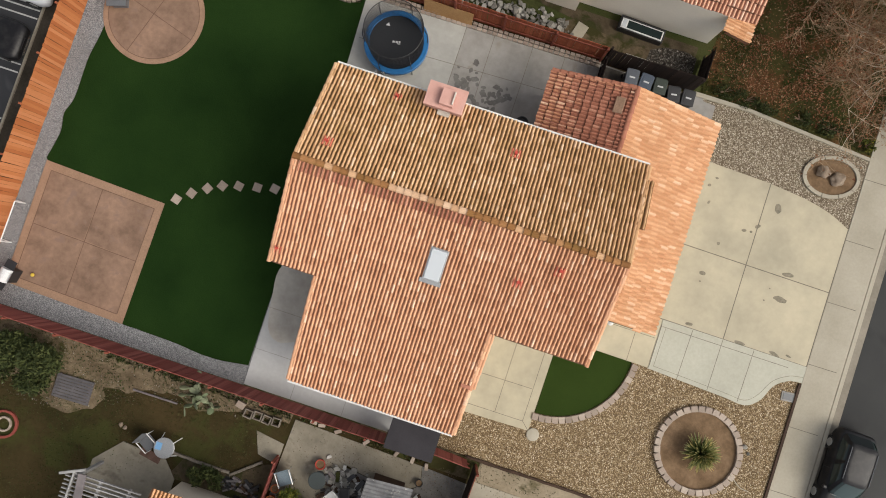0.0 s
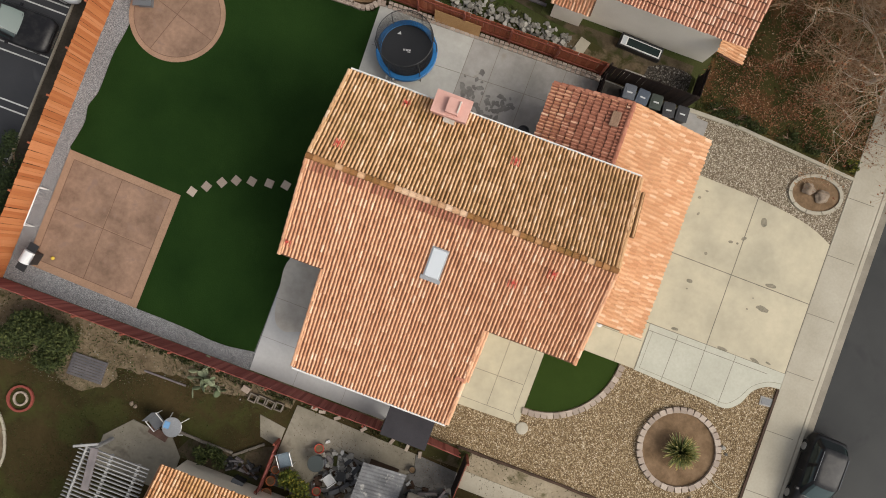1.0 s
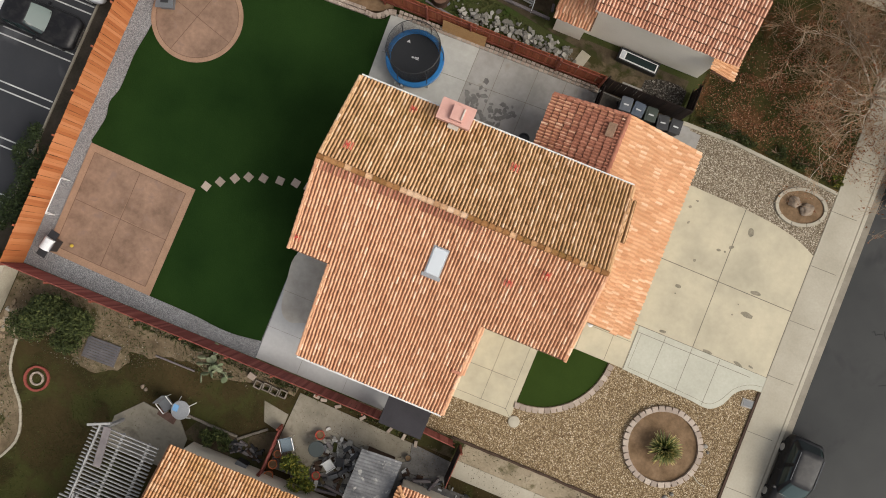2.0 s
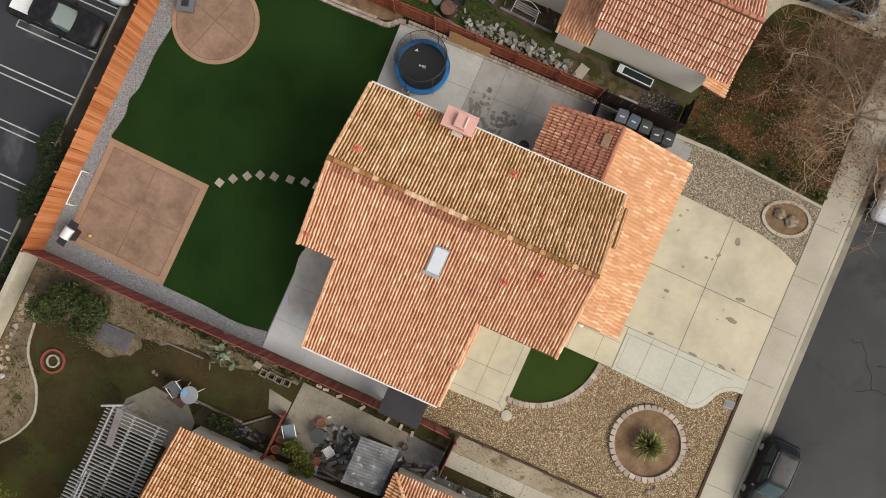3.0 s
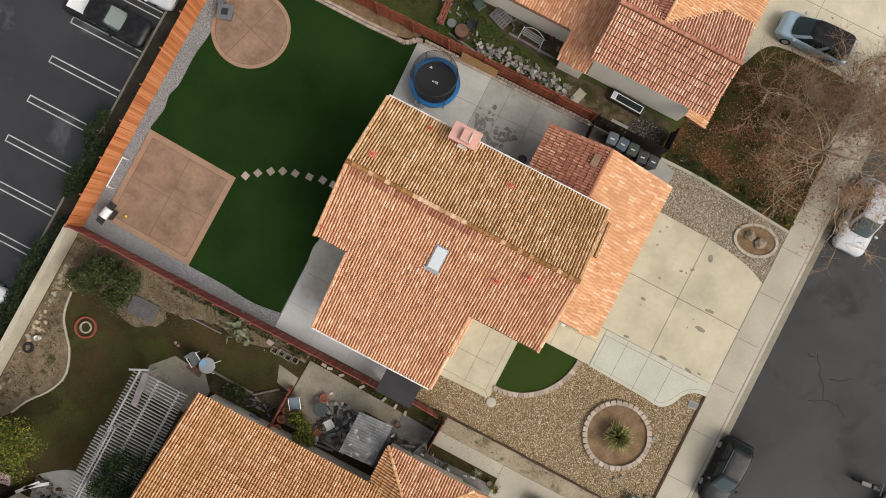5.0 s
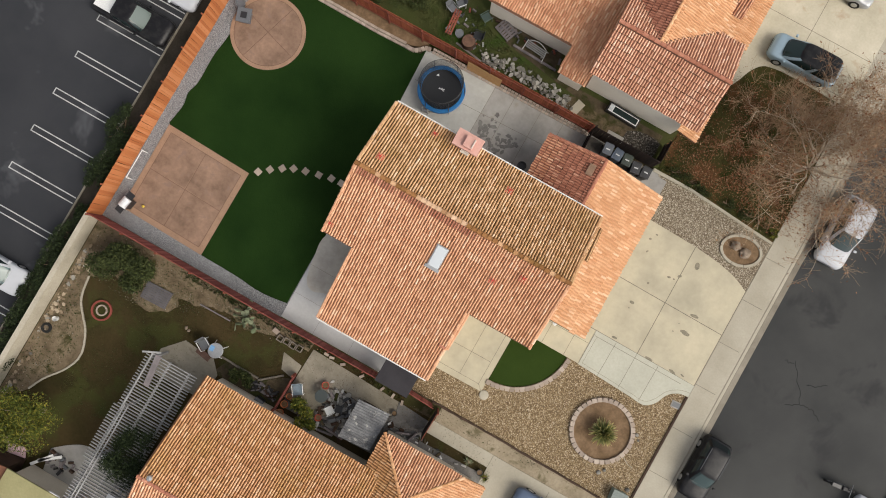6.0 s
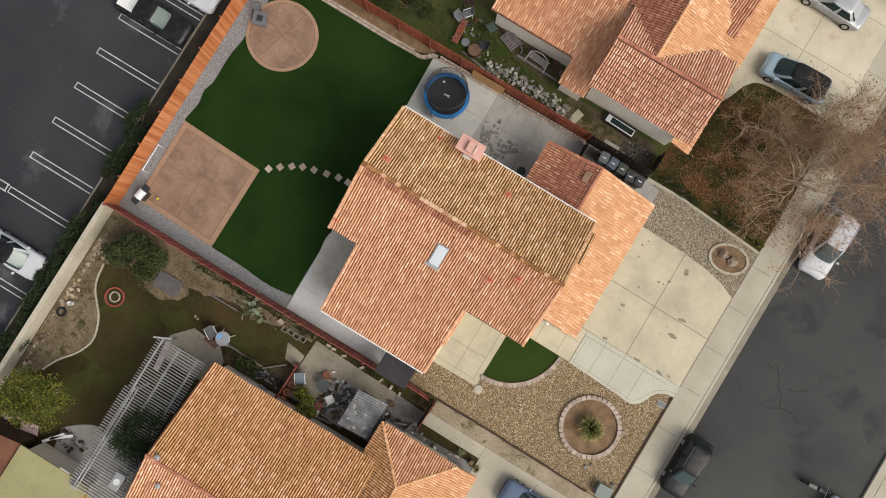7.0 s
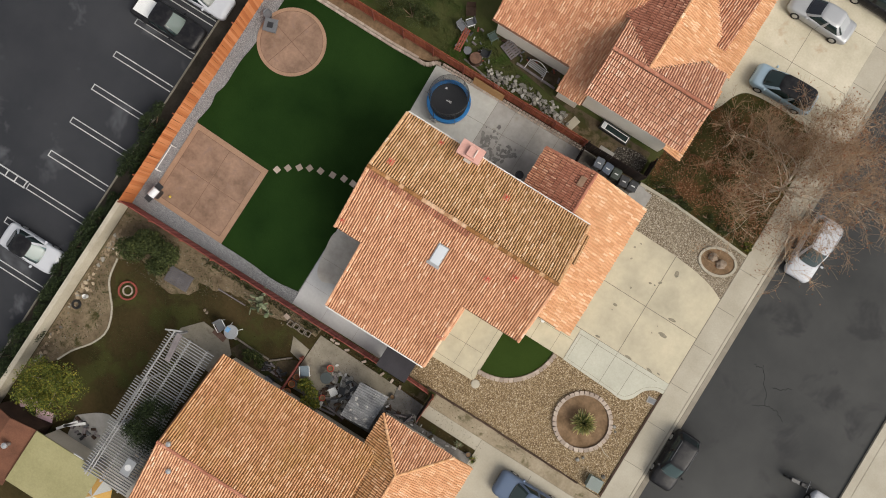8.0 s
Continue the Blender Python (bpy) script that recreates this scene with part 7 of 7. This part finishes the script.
for i in range(4):
    cb = thing("cinder_block", "hollow pale concrete block lying on soil", "concrete block", group="row of concrete blocks", at=(-5.3 + i * 0.45, -10.25 + 0.04 * (i % 2), 0), rz=-6 + 5 * (i % 2))
    bm = boxes((-0.2, 0.2, -0.2, -0.15, 0, 0.2), (-0.2, 0.2, 0.15, 0.2, 0, 0.2), (-0.2, -0.15, -0.15, 0.15, 0, 0.2), (0.15, 0.2, -0.15, 0.15, 0, 0.2))
    part("block", bm, M_BLOCK_DULL, cb)
cb = thing("paving_block", "solid pale block beside hollow blocks", "concrete block", group="row of concrete blocks", at=(-5.76, -9.98, 0), rz=-12)
part("block", boxes((-0.2, 0.2, -0.15, 0.15, 0, 0.2), bevel=0.015), M_PAVER, cb)
paver_line("low block edging beside a dull lawn", [(-7.95, -13.06), (-6.86, -13.1), (-5.1, -13.1), (-3.95, -12.15)], size=(0.4, 0.12, 0.12), material=M_BLOCK_DULL)
slab("garden_landing", [(-4.7, -10.9), (-3.3, -11.1), (-3.3, -12.1), (-4.3, -11.9)], 0.02, M_YARD, "small worn concrete landing", "paving")
bush("shrub", "dark green shrub against the house", "shrub", (-6.15, -13.55, 0), (0.85, 0.55, 0.9), 1400, 0.09, M_LEAF, 103, group="garden shrubs")
slab("courtyard", [(-3.15, -9.85), (3.1, -10.05), (3.3, -10.9), (2.5, -11.5), (0.4, -11.25), (-0.2, -11.1), (-0.4, -13.0), (-1.2, -13.5), (-3.3, -13.3)], 0.022, M_YARD, "dirty concrete courtyard beside a red fence", "paving")
slab("side_path", [(5.6, -9.97), (9.88, -9.99), (9.88, -10.85), (5.5, -10.82)], 0.022, M_CONC_WALK, "pale concrete side path", "paving")
slab("shaded_bed", [(3.12, -10.05), (5.58, -10.2), (5.48, -11.02), (5.6, -11.45), (2.6, -11.5), (3.32, -10.9)], 0.014, M_DAMP, "dark concrete landing among clutter", "paving")
slab("courtyard_bed", [(-0.35, -11.2), (2.6, -11.52), (5.6, -11.5), (10.4, -11.35), (10.2, -12.6), (9.0, -13.5), (-3.2, -13.9), (-3.2, -13.35), (-1.2, -13.55), (-0.4, -13.05)], 0.012, M_DAMP, "dark damp bed full of clutter", "border")
board_fence("low red fence with flower pots along it", (-3.3, -11.7), (-3.35, -14.3), 1.0, M_FENCE_RED, M_REDWOOD)
bush("shrub", "yellow green flowering shrub in a courtyard", "shrub", (-1.75, -13.5, 0.02), (1.15, 0.9, 1.05), 2200, 0.08, M_LEAF_YEL, 104, group="garden shrubs")
M_CLAY = plain("orange_clay_pot", (0.48, 0.15, 0.06), 0.85)
M_REDPOT = plain("red_plastic_pot", (0.5, 0.06, 0.035), 0.5)
for x, y, m, r, lb in ((-1.37, -11.34, M_REDPOT, 0.24, "red plastic plant pot on concrete"), (-0.78, -13.3, M_REDPOT, 0.22, "bright red pot in a dark bed"), (-3.0, -14.2, M_CLAY, 0.26, "orange clay pot on a low wall"), (-3.02, -13.6, M_CLAY, 0.24, "orange clay pot beside a red fence"), (-3.0, -13.05, M_CLAY, 0.2, "small orange clay pot by a fence"), (3.2, -10.75, M_BLACK, 0.18, "black nursery pot beside a path"), (9.6, -11.3, M_BLACK, 0.2, "black plant pot by a house wall")):
    p = thing("plant_pot", lb, "pot", group="plant pots", at=(x, y, 0.022))
    part("pot", lathe([(r * 0.65, 0), (r * 0.95, r * 1.3), (r, r * 1.45), (r * 0.85, r * 1.45), (r * 0.8, r * 1.2), (0, r * 1.2)], 16), m, p)
    part("soil", lathe([(r * 0.8, r * 1.21), (0, r * 1.25)], 12), M_BED, p)
chair("pale blue grey plastic chair in a courtyard", (-2.7, -12.4, 0.022), 35, M_METAL, plain("pale_blue_plastic", (0.17, 0.22, 0.26), 0.5), 1.3)
chair("white plastic chair tipped among clutter", (-0.4, -12.55, 0.012), -35, M_WHITE, M_WHITE, 1.0)
chair("dark folding chair in a cluttered bed", (0.1, -12.2, 0.012), 15, M_GREYP, M_BLACK, 0.9)
rt = thing("garden_table", "round dark green table in a courtyard", "table", at=(-1.25, -11.95, 0.022))
part("top", lathe([(0, 0.66), (0.38, 0.66), (0.4, 0.69), (0.38, 0.7), (0, 0.7)], 24), plain("dark_green_top", (0.035, 0.045, 0.045), 0.5), rt)
part("leg", lathe([(0.25, 0), (0.05, 0.05), (0.05, 0.66), (0, 0.66)], 10), M_BLACK, rt)
rk = thing("rock_heap", "heap of pale garden rocks beside a round table", "rubble", at=(0, 0, 0.012))
rnd = random.Random(19)
pale_rocks = [mesh_of("rubble", shard_bm(90 + i), piece("bleached_rock", [(0.0, (0.25, 0.24, 0.225)), (1.0, (0.62, 0.61, 0.58))])) for i in range(3)]
for i in range(95):
    s = rnd.uniform(0.06, 0.2)
    part_of("rubble", rnd.choice(pale_rocks if i % 3 == 0 else rocks), rk, pose(rnd.gauss(-0.2, 0.45), rnd.gauss(-11.8, 0.34), s * 0.4 + rnd.uniform(0, 0.08), rnd.uniform(-20, 20), 0, rnd.uniform(0, 360)) @ Matrix.Scale(s, 4))
rnd = random.Random(23)
cl = thing("scrap_heap", "heap of small dark garden scrap on a damp bed", "clutter", at=(0, 0, 0.012))
for i in range(130):
    s = rnd.uniform(0.06, 0.26)
    x, y = rnd.uniform(-1.0, 1.1), rnd.uniform(-13.9, -11.5)
    if i > 85:
        x, y = rnd.uniform(2.9, 9.2), rnd.uniform(-11.95, -11.3)
        s *= 0.7
    c = rnd.choice((M_BLACK, M_BLACK, M_GREYP, M_GREYP, M_GREYWOOD, M_BROWNWOOD, M_BROWNWOOD, M_METAL, M_WHITE, M_SOIL_DARK))
    part("scrap", boxes((-s, s, -s * 0.4, s * 0.4, 0, s * rnd.uniform(0.3, 0.9)), bevel=0.008, m=pose(x, y, 0, rnd.uniform(-12, 12), 0, rnd.uniform(0, 180))), c, cl)
cs = thing("corrugated_shed", "small shed with a weathered grey corrugated roof", "shed", at=(0, 0, 0.012))
part("wall", boxes((1.15, 2.6, -13.0, -11.0, 0, 1.85)), M_BROWNWOOD, cs)
bm = bmesh.new()
n = 46
for j, x in enumerate((0.88, 2.92)):
    for i in range(n + 1):
        y = -13.15 + 2.5 * i / n
        bm.verts.new((x, y + 0.12 * j, 2.0 + 0.02 * math.sin(i * math.pi / 1.5) - 0.06 * j))
bm.verts.ensure_lookup_table()
for i in range(n):
    bm.faces.new([bm.verts[k] for k in (i, n + 1 + i, n + 2 + i, i + 1)])
r = bmesh.ops.extrude_face_region(bm, geom=bm.faces[:])
bmesh.ops.translate(bm, verts=[v for v in r["geom"] if isinstance(v, bmesh.types.BMVert)], vec=(0, 0, 0.012))
bmesh.ops.recalc_face_normals(bm, faces=bm.faces[:])
part("roof", bm, mixed("stained_corrugated_iron", (0.085, 0.085, 0.09), (0.21, 0.21, 0.215), 1.8, 9, 0.75, 0.2, 0.01, 0.0, spots=(0.34, 0.33, 0.31), spot_scale=2.6, spot_at=0.58), cs)
for k, (x, y) in enumerate(((-2.3, -9.7), (-1.9, -9.72), (-1.1, -9.75), (0.3, -9.8), (1.8, -9.85), (2.6, -9.9), (3.3, -10.0))):
    pp = thing("brick", "loose pale brick in a weedy strip", "brick", group="loose bricks", at=(x, y, 0), rz=17 * k)
    part("block", boxes((-0.16, 0.16, -0.08, 0.08, 0, 0.09), bevel=0.01), M_PAVER, pp)
grass("weeds", "weeds between a fence and a concrete path", [(-3, -9.45), (3.2, -9.5), (3.2, -10.0), (-3, -9.8)], 500, 0.07, M_GRASS, 6)
grass("weeds", "weeds along a narrow strip of soil", [(5.2, -9.05), (16, -9.1), (13, -9.5), (5.2, -9.9)], 600, 0.05, M_GRASS, 7)
agave("small yellow green flowering plant by a path", (10.05, -11.45, 0.02), 0.4, 0.25, 40, 31, M_LEAF_YEL, name="flower_plant", group="path plants")
agave("small pale plant in a bed beside a path", (8.66, -11.1, 0.02), 0.4, 0.2, 26, 32, M_CACTUS, name="flower_plant", group="path plants")

# pergola
M_OLDWHITE = mixed("weathered_white_paint", (0.25, 0.245, 0.245), (0.40, 0.395, 0.39), 1.2, 12, 0.8)
pg = thing("pergola", "long weathered white slatted pergola beside the house", "pergola")
slat = mesh_of("slat", boxes((0, 3.3, -0.02, 0.02, 2.5, 2.6)), M_OLDWHITE)
for i in range(58):
    y = -14.18 - i * 0.181
    out = 0.2 if 20 <= i <= 39 else 0.0
    part_of("slat", slat, pg, pose(-11.27 - out, y, 0, 0, 0, random.Random(i).gauss(0, 0.25)))
for x in (-11.0, -9.8, -8.5):
    part("beam", boxes((x - 0.05, x + 0.05, -24.7, -14.15, 2.36, 2.5)), M_OLDWHITE, pg)
for x, ya, yb in ((-10.82, -24.7, -17.5), (-10.62, -24.7, -17.5), (-10.92, -17.9, -14.1)):
    part("rail", boxes((x - 0.03, x + 0.03, ya, yb, 2.6, 2.68)), M_OLDWHITE, pg)
for y in (-14.5, -17.9, -21.4, -24.5):
    part("post", boxes((-11.07, -10.93, y - 0.07, y + 0.07, 0.02, 2.36)), M_OLDWHITE, pg)
brace = part("brace", boxes((-0.55, 0.55, -0.05, 0.05, 0, 0.1)), M_OLDWHITE, pg)
brace.matrix_basis = pose(-11.0, -14.1, 2.6, 0, 0, 25)
pb = thing("plank", "old brown plank lying on the pergola rails", "plank", at=(-10.42, -15.0, 2.68), rz=97)
part("board", boxes((-0.95, 0.95, -0.17, 0.17, 0, 0.06)), M_GREYWOOD, pb)
dt = thing("tree", "dark leafy tree growing through a pergola", "tree", at=(-9.05, -19.8, 0.0))
bm = bmesh.new()
rod(bm, (0, 0, 0), (0.1, 0.1, 2.2), 0.1, 0.06, 8)
part("trunk", bm, M_TWIG, dt)
me = leaves(cloud_points((0, 0, 2.3), (1.35, 2.2, 1.3), 12000, 111, lumps=20, hollow=0.2), 0.065, 111)
me.materials.append(M_LEAF_DARK)
part_of("crown", me, dt)
gt = thing("tree", "bushy yellow green citrus tree by a block wall", "tree", at=(-15.85, -21.4, 0))
bm = bmesh.new()
rod(bm, (0, 0, 0), (0, 0, 1.4), 0.14, 0.1, 8)
for i in range(6):
    rod(bm, (0, 0, 1.3), (1.3 * math.cos(i * 1.05), 1.1 * math.sin(i * 1.05), 2.5), 0.06, 0.02, 6)
part("trunk", bm, M_BARK, gt)
me = leaves(cloud_points((0, 0, 2.2), (2.1, 1.8, 1.7), 9500, 113, lumps=22, hollow=0.3), 0.075, 113)
me.materials.append(M_LEAF_YEL)
part_of("crown", me, gt)
rk = thing("rock_border", "loose rocks and junk at the foot of a block wall", "rubble")
rnd = random.Random(29)
M_TANROCK = piece("tan_rock", [(0.0, (0.16, 0.12, 0.08)), (0.5, (0.30, 0.23, 0.155)), (1.0, (0.46, 0.38, 0.28))])
tan_rocks = [mesh_of("rubble", shard_bm(80 + i), M_TANROCK) for i in range(6)]
for i in range(190):
    s = 0.05 + 0.13 * rnd.random() ** 1.5
    y = (rnd.gauss(-12.3, 0.6), rnd.gauss(-16.0, 0.6), rnd.gauss(-14.0, 1.2), rnd.uniform(-22.5, -17.0))[i % 4]
    part_of("rubble", rnd.choice(tan_rocks if i % 5 else rocks), rk, pose(-18.9 + s + abs(rnd.gauss(0, 0.3)), y, s * 0.35, rnd.uniform(-20, 20), 0, rnd.uniform(0, 360)) @ Matrix.Scale(s, 4))
ty = thing("tyre", "old tyre lying in a sandy border", "tyre", at=(-18.35, -16.9, 0))
part("tyre", lathe([(0.18, 0.02), (0.3, 0.0), (0.34, 0.08), (0.3, 0.17), (0.18, 0.15), (0.18, 0.02)], 24), M_RUBBER, ty)
bk = thing("bucket", "white bucket lying in a sandy border", "bucket", at=(-18.1, -16.1, 0))
part("pail", lathe([(0.13, 0), (0.16, 0.3), (0.15, 0.3), (0.12, 0.02), (0, 0.02)], 16), M_WHITE, bk)

bush("climber", "dark climbing plants and junk at the foot of a wall", "shrub", (-17.3, -24.1, 0), (1.3, 0.6, 0.6), 1400, 0.07, M_LEAF_DARK, 119, group="garden shrubs")
# sheds in the corner
gs = thing("shed", "shed with a flat faded green roof", "shed", group="garden sheds")
part("wall", boxes((-14.75, -10.35, -27.6, -24.6, 0, 2.15)), M_STUCCO, gs)
part("roof", boxes((-15.05, -10.1, -27.9, -24.25, 2.2, 2.3), bevel=0.015), mixed("faded_green_roofing", (0.235, 0.215, 0.105), (0.31, 0.285, 0.15), 0.5, 8, 0.85, grain=0.3), gs)
part("fascia", boxes((-12.25, -11.55, -24.27, -24.2, 2.12, 2.24)), M_WHITE, gs)
bs = thing("shed", "shed with a rusty brown pitched roof", "shed", group="garden sheds")
part("wall", boxes((-18.4, -15.3, -28, -24.5, 0, 2.0)), M_BROWNWOOD, bs)
rb = mixed("rust_brown_shingle", (0.085, 0.037, 0.022), (0.16, 0.07, 0.042), 0.8, 14, 0.9)
for xa, xb, za, zb in ((-18.8, -16.8, 2.1, 2.6), (-16.8, -15.08, 2.6, 2.15)):
    bm = bmesh.new()
    prism([(xa, za), (xb, zb), (xb, zb - 0.08), (xa, za - 0.08)], -28.4, -24.3, bm)
    bmesh.ops.transform(bm, matrix=Matrix(((1, 0, 0, 0), (0, 0, 1, 0), (0, 1, 0, 0), (0, 0, 0, 1))), verts=bm.verts[:])
    bmesh.ops.recalc_face_normals(bm, faces=bm.faces[:])
    part("roof_slope", bm, rb, bs)
part("vent", lathe([(0.12, 2.3), (0.12, 2.75), (0.19, 2.76), (0.19, 2.9), (0, 2.95)], 14, at=(-16.05, -25.8, 0)), M_METAL, bs, "round metal roof vent")
M_PINKP = plain("pale_pink_panel", (0.56, 0.38, 0.43), 0.7)
for k, (x, y, a) in enumerate(((-17.3, -23.9, 30), (-15.9, -24.05, 10))):
    pn = thing("panel_sheet", "faded pink panel propped among junk", "panel", group="pink panels", at=(x, y, 0.5), rz=a)
    part("sheet", boxes((-0.6, 0.6, -0.4, 0.4, 0, 0.04), m=pose(0, 0, 0, 22, 0, 0)), M_PINKP, pn)
    part("prop", boxes((-0.5, 0.5, -0.05, 0.05, -0.5, 0.0)), M_GREYWOOD, pn)
for k, (x, y, a) in enumerate(((-14.3, -23.9, 50), (-13.9, -23.6, 38))):
    wp = thing("plank", "white plank leaning by a shed", "plank", at=(x, y, 0.35), rz=a)
    part("board", boxes((-0.75, 0.75, -0.09, 0.09, 0, 0.04)), M_WHITE, wp)
    part("prop", boxes((-0.1, 0.1, -0.05, 0.05, -0.35, 0)), M_GREYWOOD, wp)
um = thing("patio_umbrella", "patio umbrella with orange and white panels", "umbrella", at=(-9.75, -25.75, 0.03))
bm = bmesh.new()
rod(bm, (0, 0, 0), (0, 0, 2.3), 0.025)
part("pole", bm, M_METAL, um)
for i in range(8):
    a, b = math.pi * i / 4, math.pi * (i + 1) / 4
    bm = bmesh.new()
    p = [(0, 0, 2.4), (1.1 * math.cos(a), 1.1 * math.sin(a), 2.0), (1.1 * math.cos(b), 1.1 * math.sin(b), 2.0)]
    v = [bm.verts.new(q) for q in p] + [bm.verts.new((q[0], q[1], q[2] - 0.02)) for q in p]
    bm.faces.new(v[:3])
    bm.faces.new(v[5:2:-1])
    for j in range(3):
        bm.faces.new((v[j], v[(j + 1) % 3], v[3 + (j + 1) % 3], v[3 + j]))
    bmesh.ops.recalc_face_normals(bm, faces=bm.faces[:])
    part("canopy_panel", bm, (plain("orange_canvas", (0.45, 0.27, 0.08), 0.9), plain("faded_white_canvas", (0.42, 0.42, 0.40), 0.9))[i % 2], um)
ac = thing("air_conditioner", "cream boxed air conditioner on a roof edge", "air conditioner", at=(-8.5, -22.9, 0), rz=0)
part("stand", boxes((-0.4, 0.3, -0.7, 0.7, 0, 2.2)), M_STUCCO, ac)
part("unit", boxes((-0.55, 0.1, -0.55, 0.55, 2.2, 2.7), bevel=0.03), M_METAL, ac)
part("fan_grille", lathe([(0.0, 2.71), (0.2, 2.72), (0.22, 2.7)], 16, at=(-0.22, 0, 0)), M_WHITE, ac)
bx = thing("storage_box", "white box standing on pergola slats", "box", at=(-10.1, -20.7, 2.6), rz=20)
part("carton", boxes((-0.3, 0.3, -0.2, 0.2, 0, 0.25), bevel=0.01), M_WHITE, bx)

# litter of the neglected garden
M_LITTER = piece("brown_litter", [(0.0, (0.05, 0.035, 0.02)), (0.6, (0.11, 0.075, 0.045)), (1.0, (0.24, 0.18, 0.12))], spread=0.2)


def litter(name, label, category, poly, n, size, material, seed, z, grain=0.8):
    rnd = random.Random(seed)
    xs, ys = [p[0] for p in poly], [p[1] for p in poly]
    pts = []
    while len(pts) < n:
        x, y = rnd.uniform(min(xs), max(xs)), rnd.uniform(min(ys), max(ys))
        if inside(poly, x, y) and noise.noise(Vector((x * grain, y * grain, seed))) > rnd.uniform(-0.4, 0.4):
            pts.append((x, y, z))
    me = leaves(pts, size, seed, spread=0.3, up=1.5)
    me.materials.append(material)
    return tagged(new(name, me), label, category, kind="stuff")


border = [(-18.9, -9.6), (-3.4, -9.6), (-3.4, -10.3), (-9.2, -11.0), (-12.2, -12.2), (-14.5, -13.0), (-17.6, -12.8), (-17.6, -14.4), (-16.7, -15.8), (-16.1, -17.2), (-16.5, -18.5), (-17.8, -21.0), (-18.9, -22.5)]
litter("dead_leaves", "dry brown litter scattered over a sandy border", "leaves", border, 1800, 0.035, M_LITTER, 41, 0.012)
litter("pebbles", "small pale stones scattered over a sandy border", "stones", border, 900, 0.032, M_ROCK, 42, 0.012, 1.3)
grass("weeds", "dark weeds growing in a sandy border", border, 3800, 0.06, M_GRASS, 43, 0.005)
grass("weeds", "dark ferny weeds against a red fence", [(-13, -9.5), (-3.4, -9.5), (-3.4, -9.9), (-13, -9.9)], 1500, 0.08, M_LEAF, 44, 0.0)
litter("dead_leaves", "dead leaves and scraps on a dirty courtyard", "leaves", [(-3.1, -9.6), (10.4, -10.0), (10.4, -12.0), (5, -12.6), (-3.1, -13.5)], 1500, 0.032, M_LITTER, 45, 0.03)

board_fence("dark board gate fence across a side path", (5.36, -9.2), (5.3, -11.1), 1.6, M_DARKBOARD, M_REDWOOD, group="dark fences", side=-1)
for k, (x, y, a, l) in enumerate(((-1.2, -13.75, 12, 1.6), (-0.4, -14.0, 8, 1.9), (0.5, -13.7, -4, 1.4), (4.3, -11.55, 20, 0.9), (4.9, -11.5, 70, 0.8))):
    pk = thing("plank", "weathered plank lying in a cluttered bed", "plank", group="courtyard planks", at=(x, y, 0.1 + 0.05 * k), rz=a)
    part("board", boxes((-l / 2, l / 2, -0.06, 0.06, -0.1 - 0.05 * k, 0.03)), M_GREYWOOD, pk)

slab("sandy_margin", [(5.62, -9.0), (18.7, -9.05), (18.7, -9.99), (9.9, -9.99), (5.62, -9.96)], 0.004, mixed("pale_sandy_soil", (0.22, 0.175, 0.115), (0.36, 0.30, 0.215), 0.8, 6, 0.92, 0.5, 0.02, spots=(0.12, 0.1, 0.055), spot_scale=1.0, spot_at=0.56), "pale sandy margin between pebbles and a driveway", "border")

for x, y in ((-6.86, -19.25), (-6.05, -20.77)):
    z = sRZ - sS * abs(y - sRY)
    v = part("roof_vent", lathe([(0.11, -0.05), (0.11, 0.22), (0.17, 0.23), (0.15, 0.3), (0, 0.33)], 12, at=(x, y, z)), M_METAL, sh, "small galvanised roof vent")
# scattered stuff on the curved patio
rnd = random.Random(53)
hp = thing("scrap_heap", "small junk standing on a grey garden patio", "clutter", at=(0, 0, 0.03))
for i in range(26):
    w = rnd.uniform(0.06, 0.2)
    x, y = rnd.uniform(-14.2, -12.2), rnd.uniform(-24.2, -23.2)
    part("scrap", boxes((-w, w, -w * 0.5, w * 0.5, 0, w * rnd.uniform(0.5, 1.6)), bevel=0.01, m=pose(x, y, 0, 0, 0, rnd.uniform(0, 180))), rnd.choice((M_BLACK, M_GREYP, M_BROWNWOOD, M_GREYWOOD)), hp)

slab("soil_bed", [(-7.5, -13.2), (-6.86, -13.2), (-5.1, -13.2), (-3.9, -12.3), (-3.5, -12.15), (-3.5, -14.2), (-8.0, -14.2)], 0.0, M_SOIL_DARK, "dark soil bed against a house wall", "border")
rnd = random.Random(61)
lh = thing("scrap_heap", "old boards and junk in a dark soil bed", "clutter")
for i in range(34):
    w = rnd.uniform(0.06, 0.3)
    part("scrap", boxes((-w, w, -0.05, 0.05, 0, rnd.uniform(0.04, 0.25)), bevel=0.008, m=pose(rnd.uniform(-5.6, -3.7), rnd.uniform(-13.9, -13.25), 0, 0, 0, rnd.uniform(-50, 50))), rnd.choice((M_BROWNWOOD, M_GREYWOOD, M_SLATEWOOD, M_BLACK)), lh)
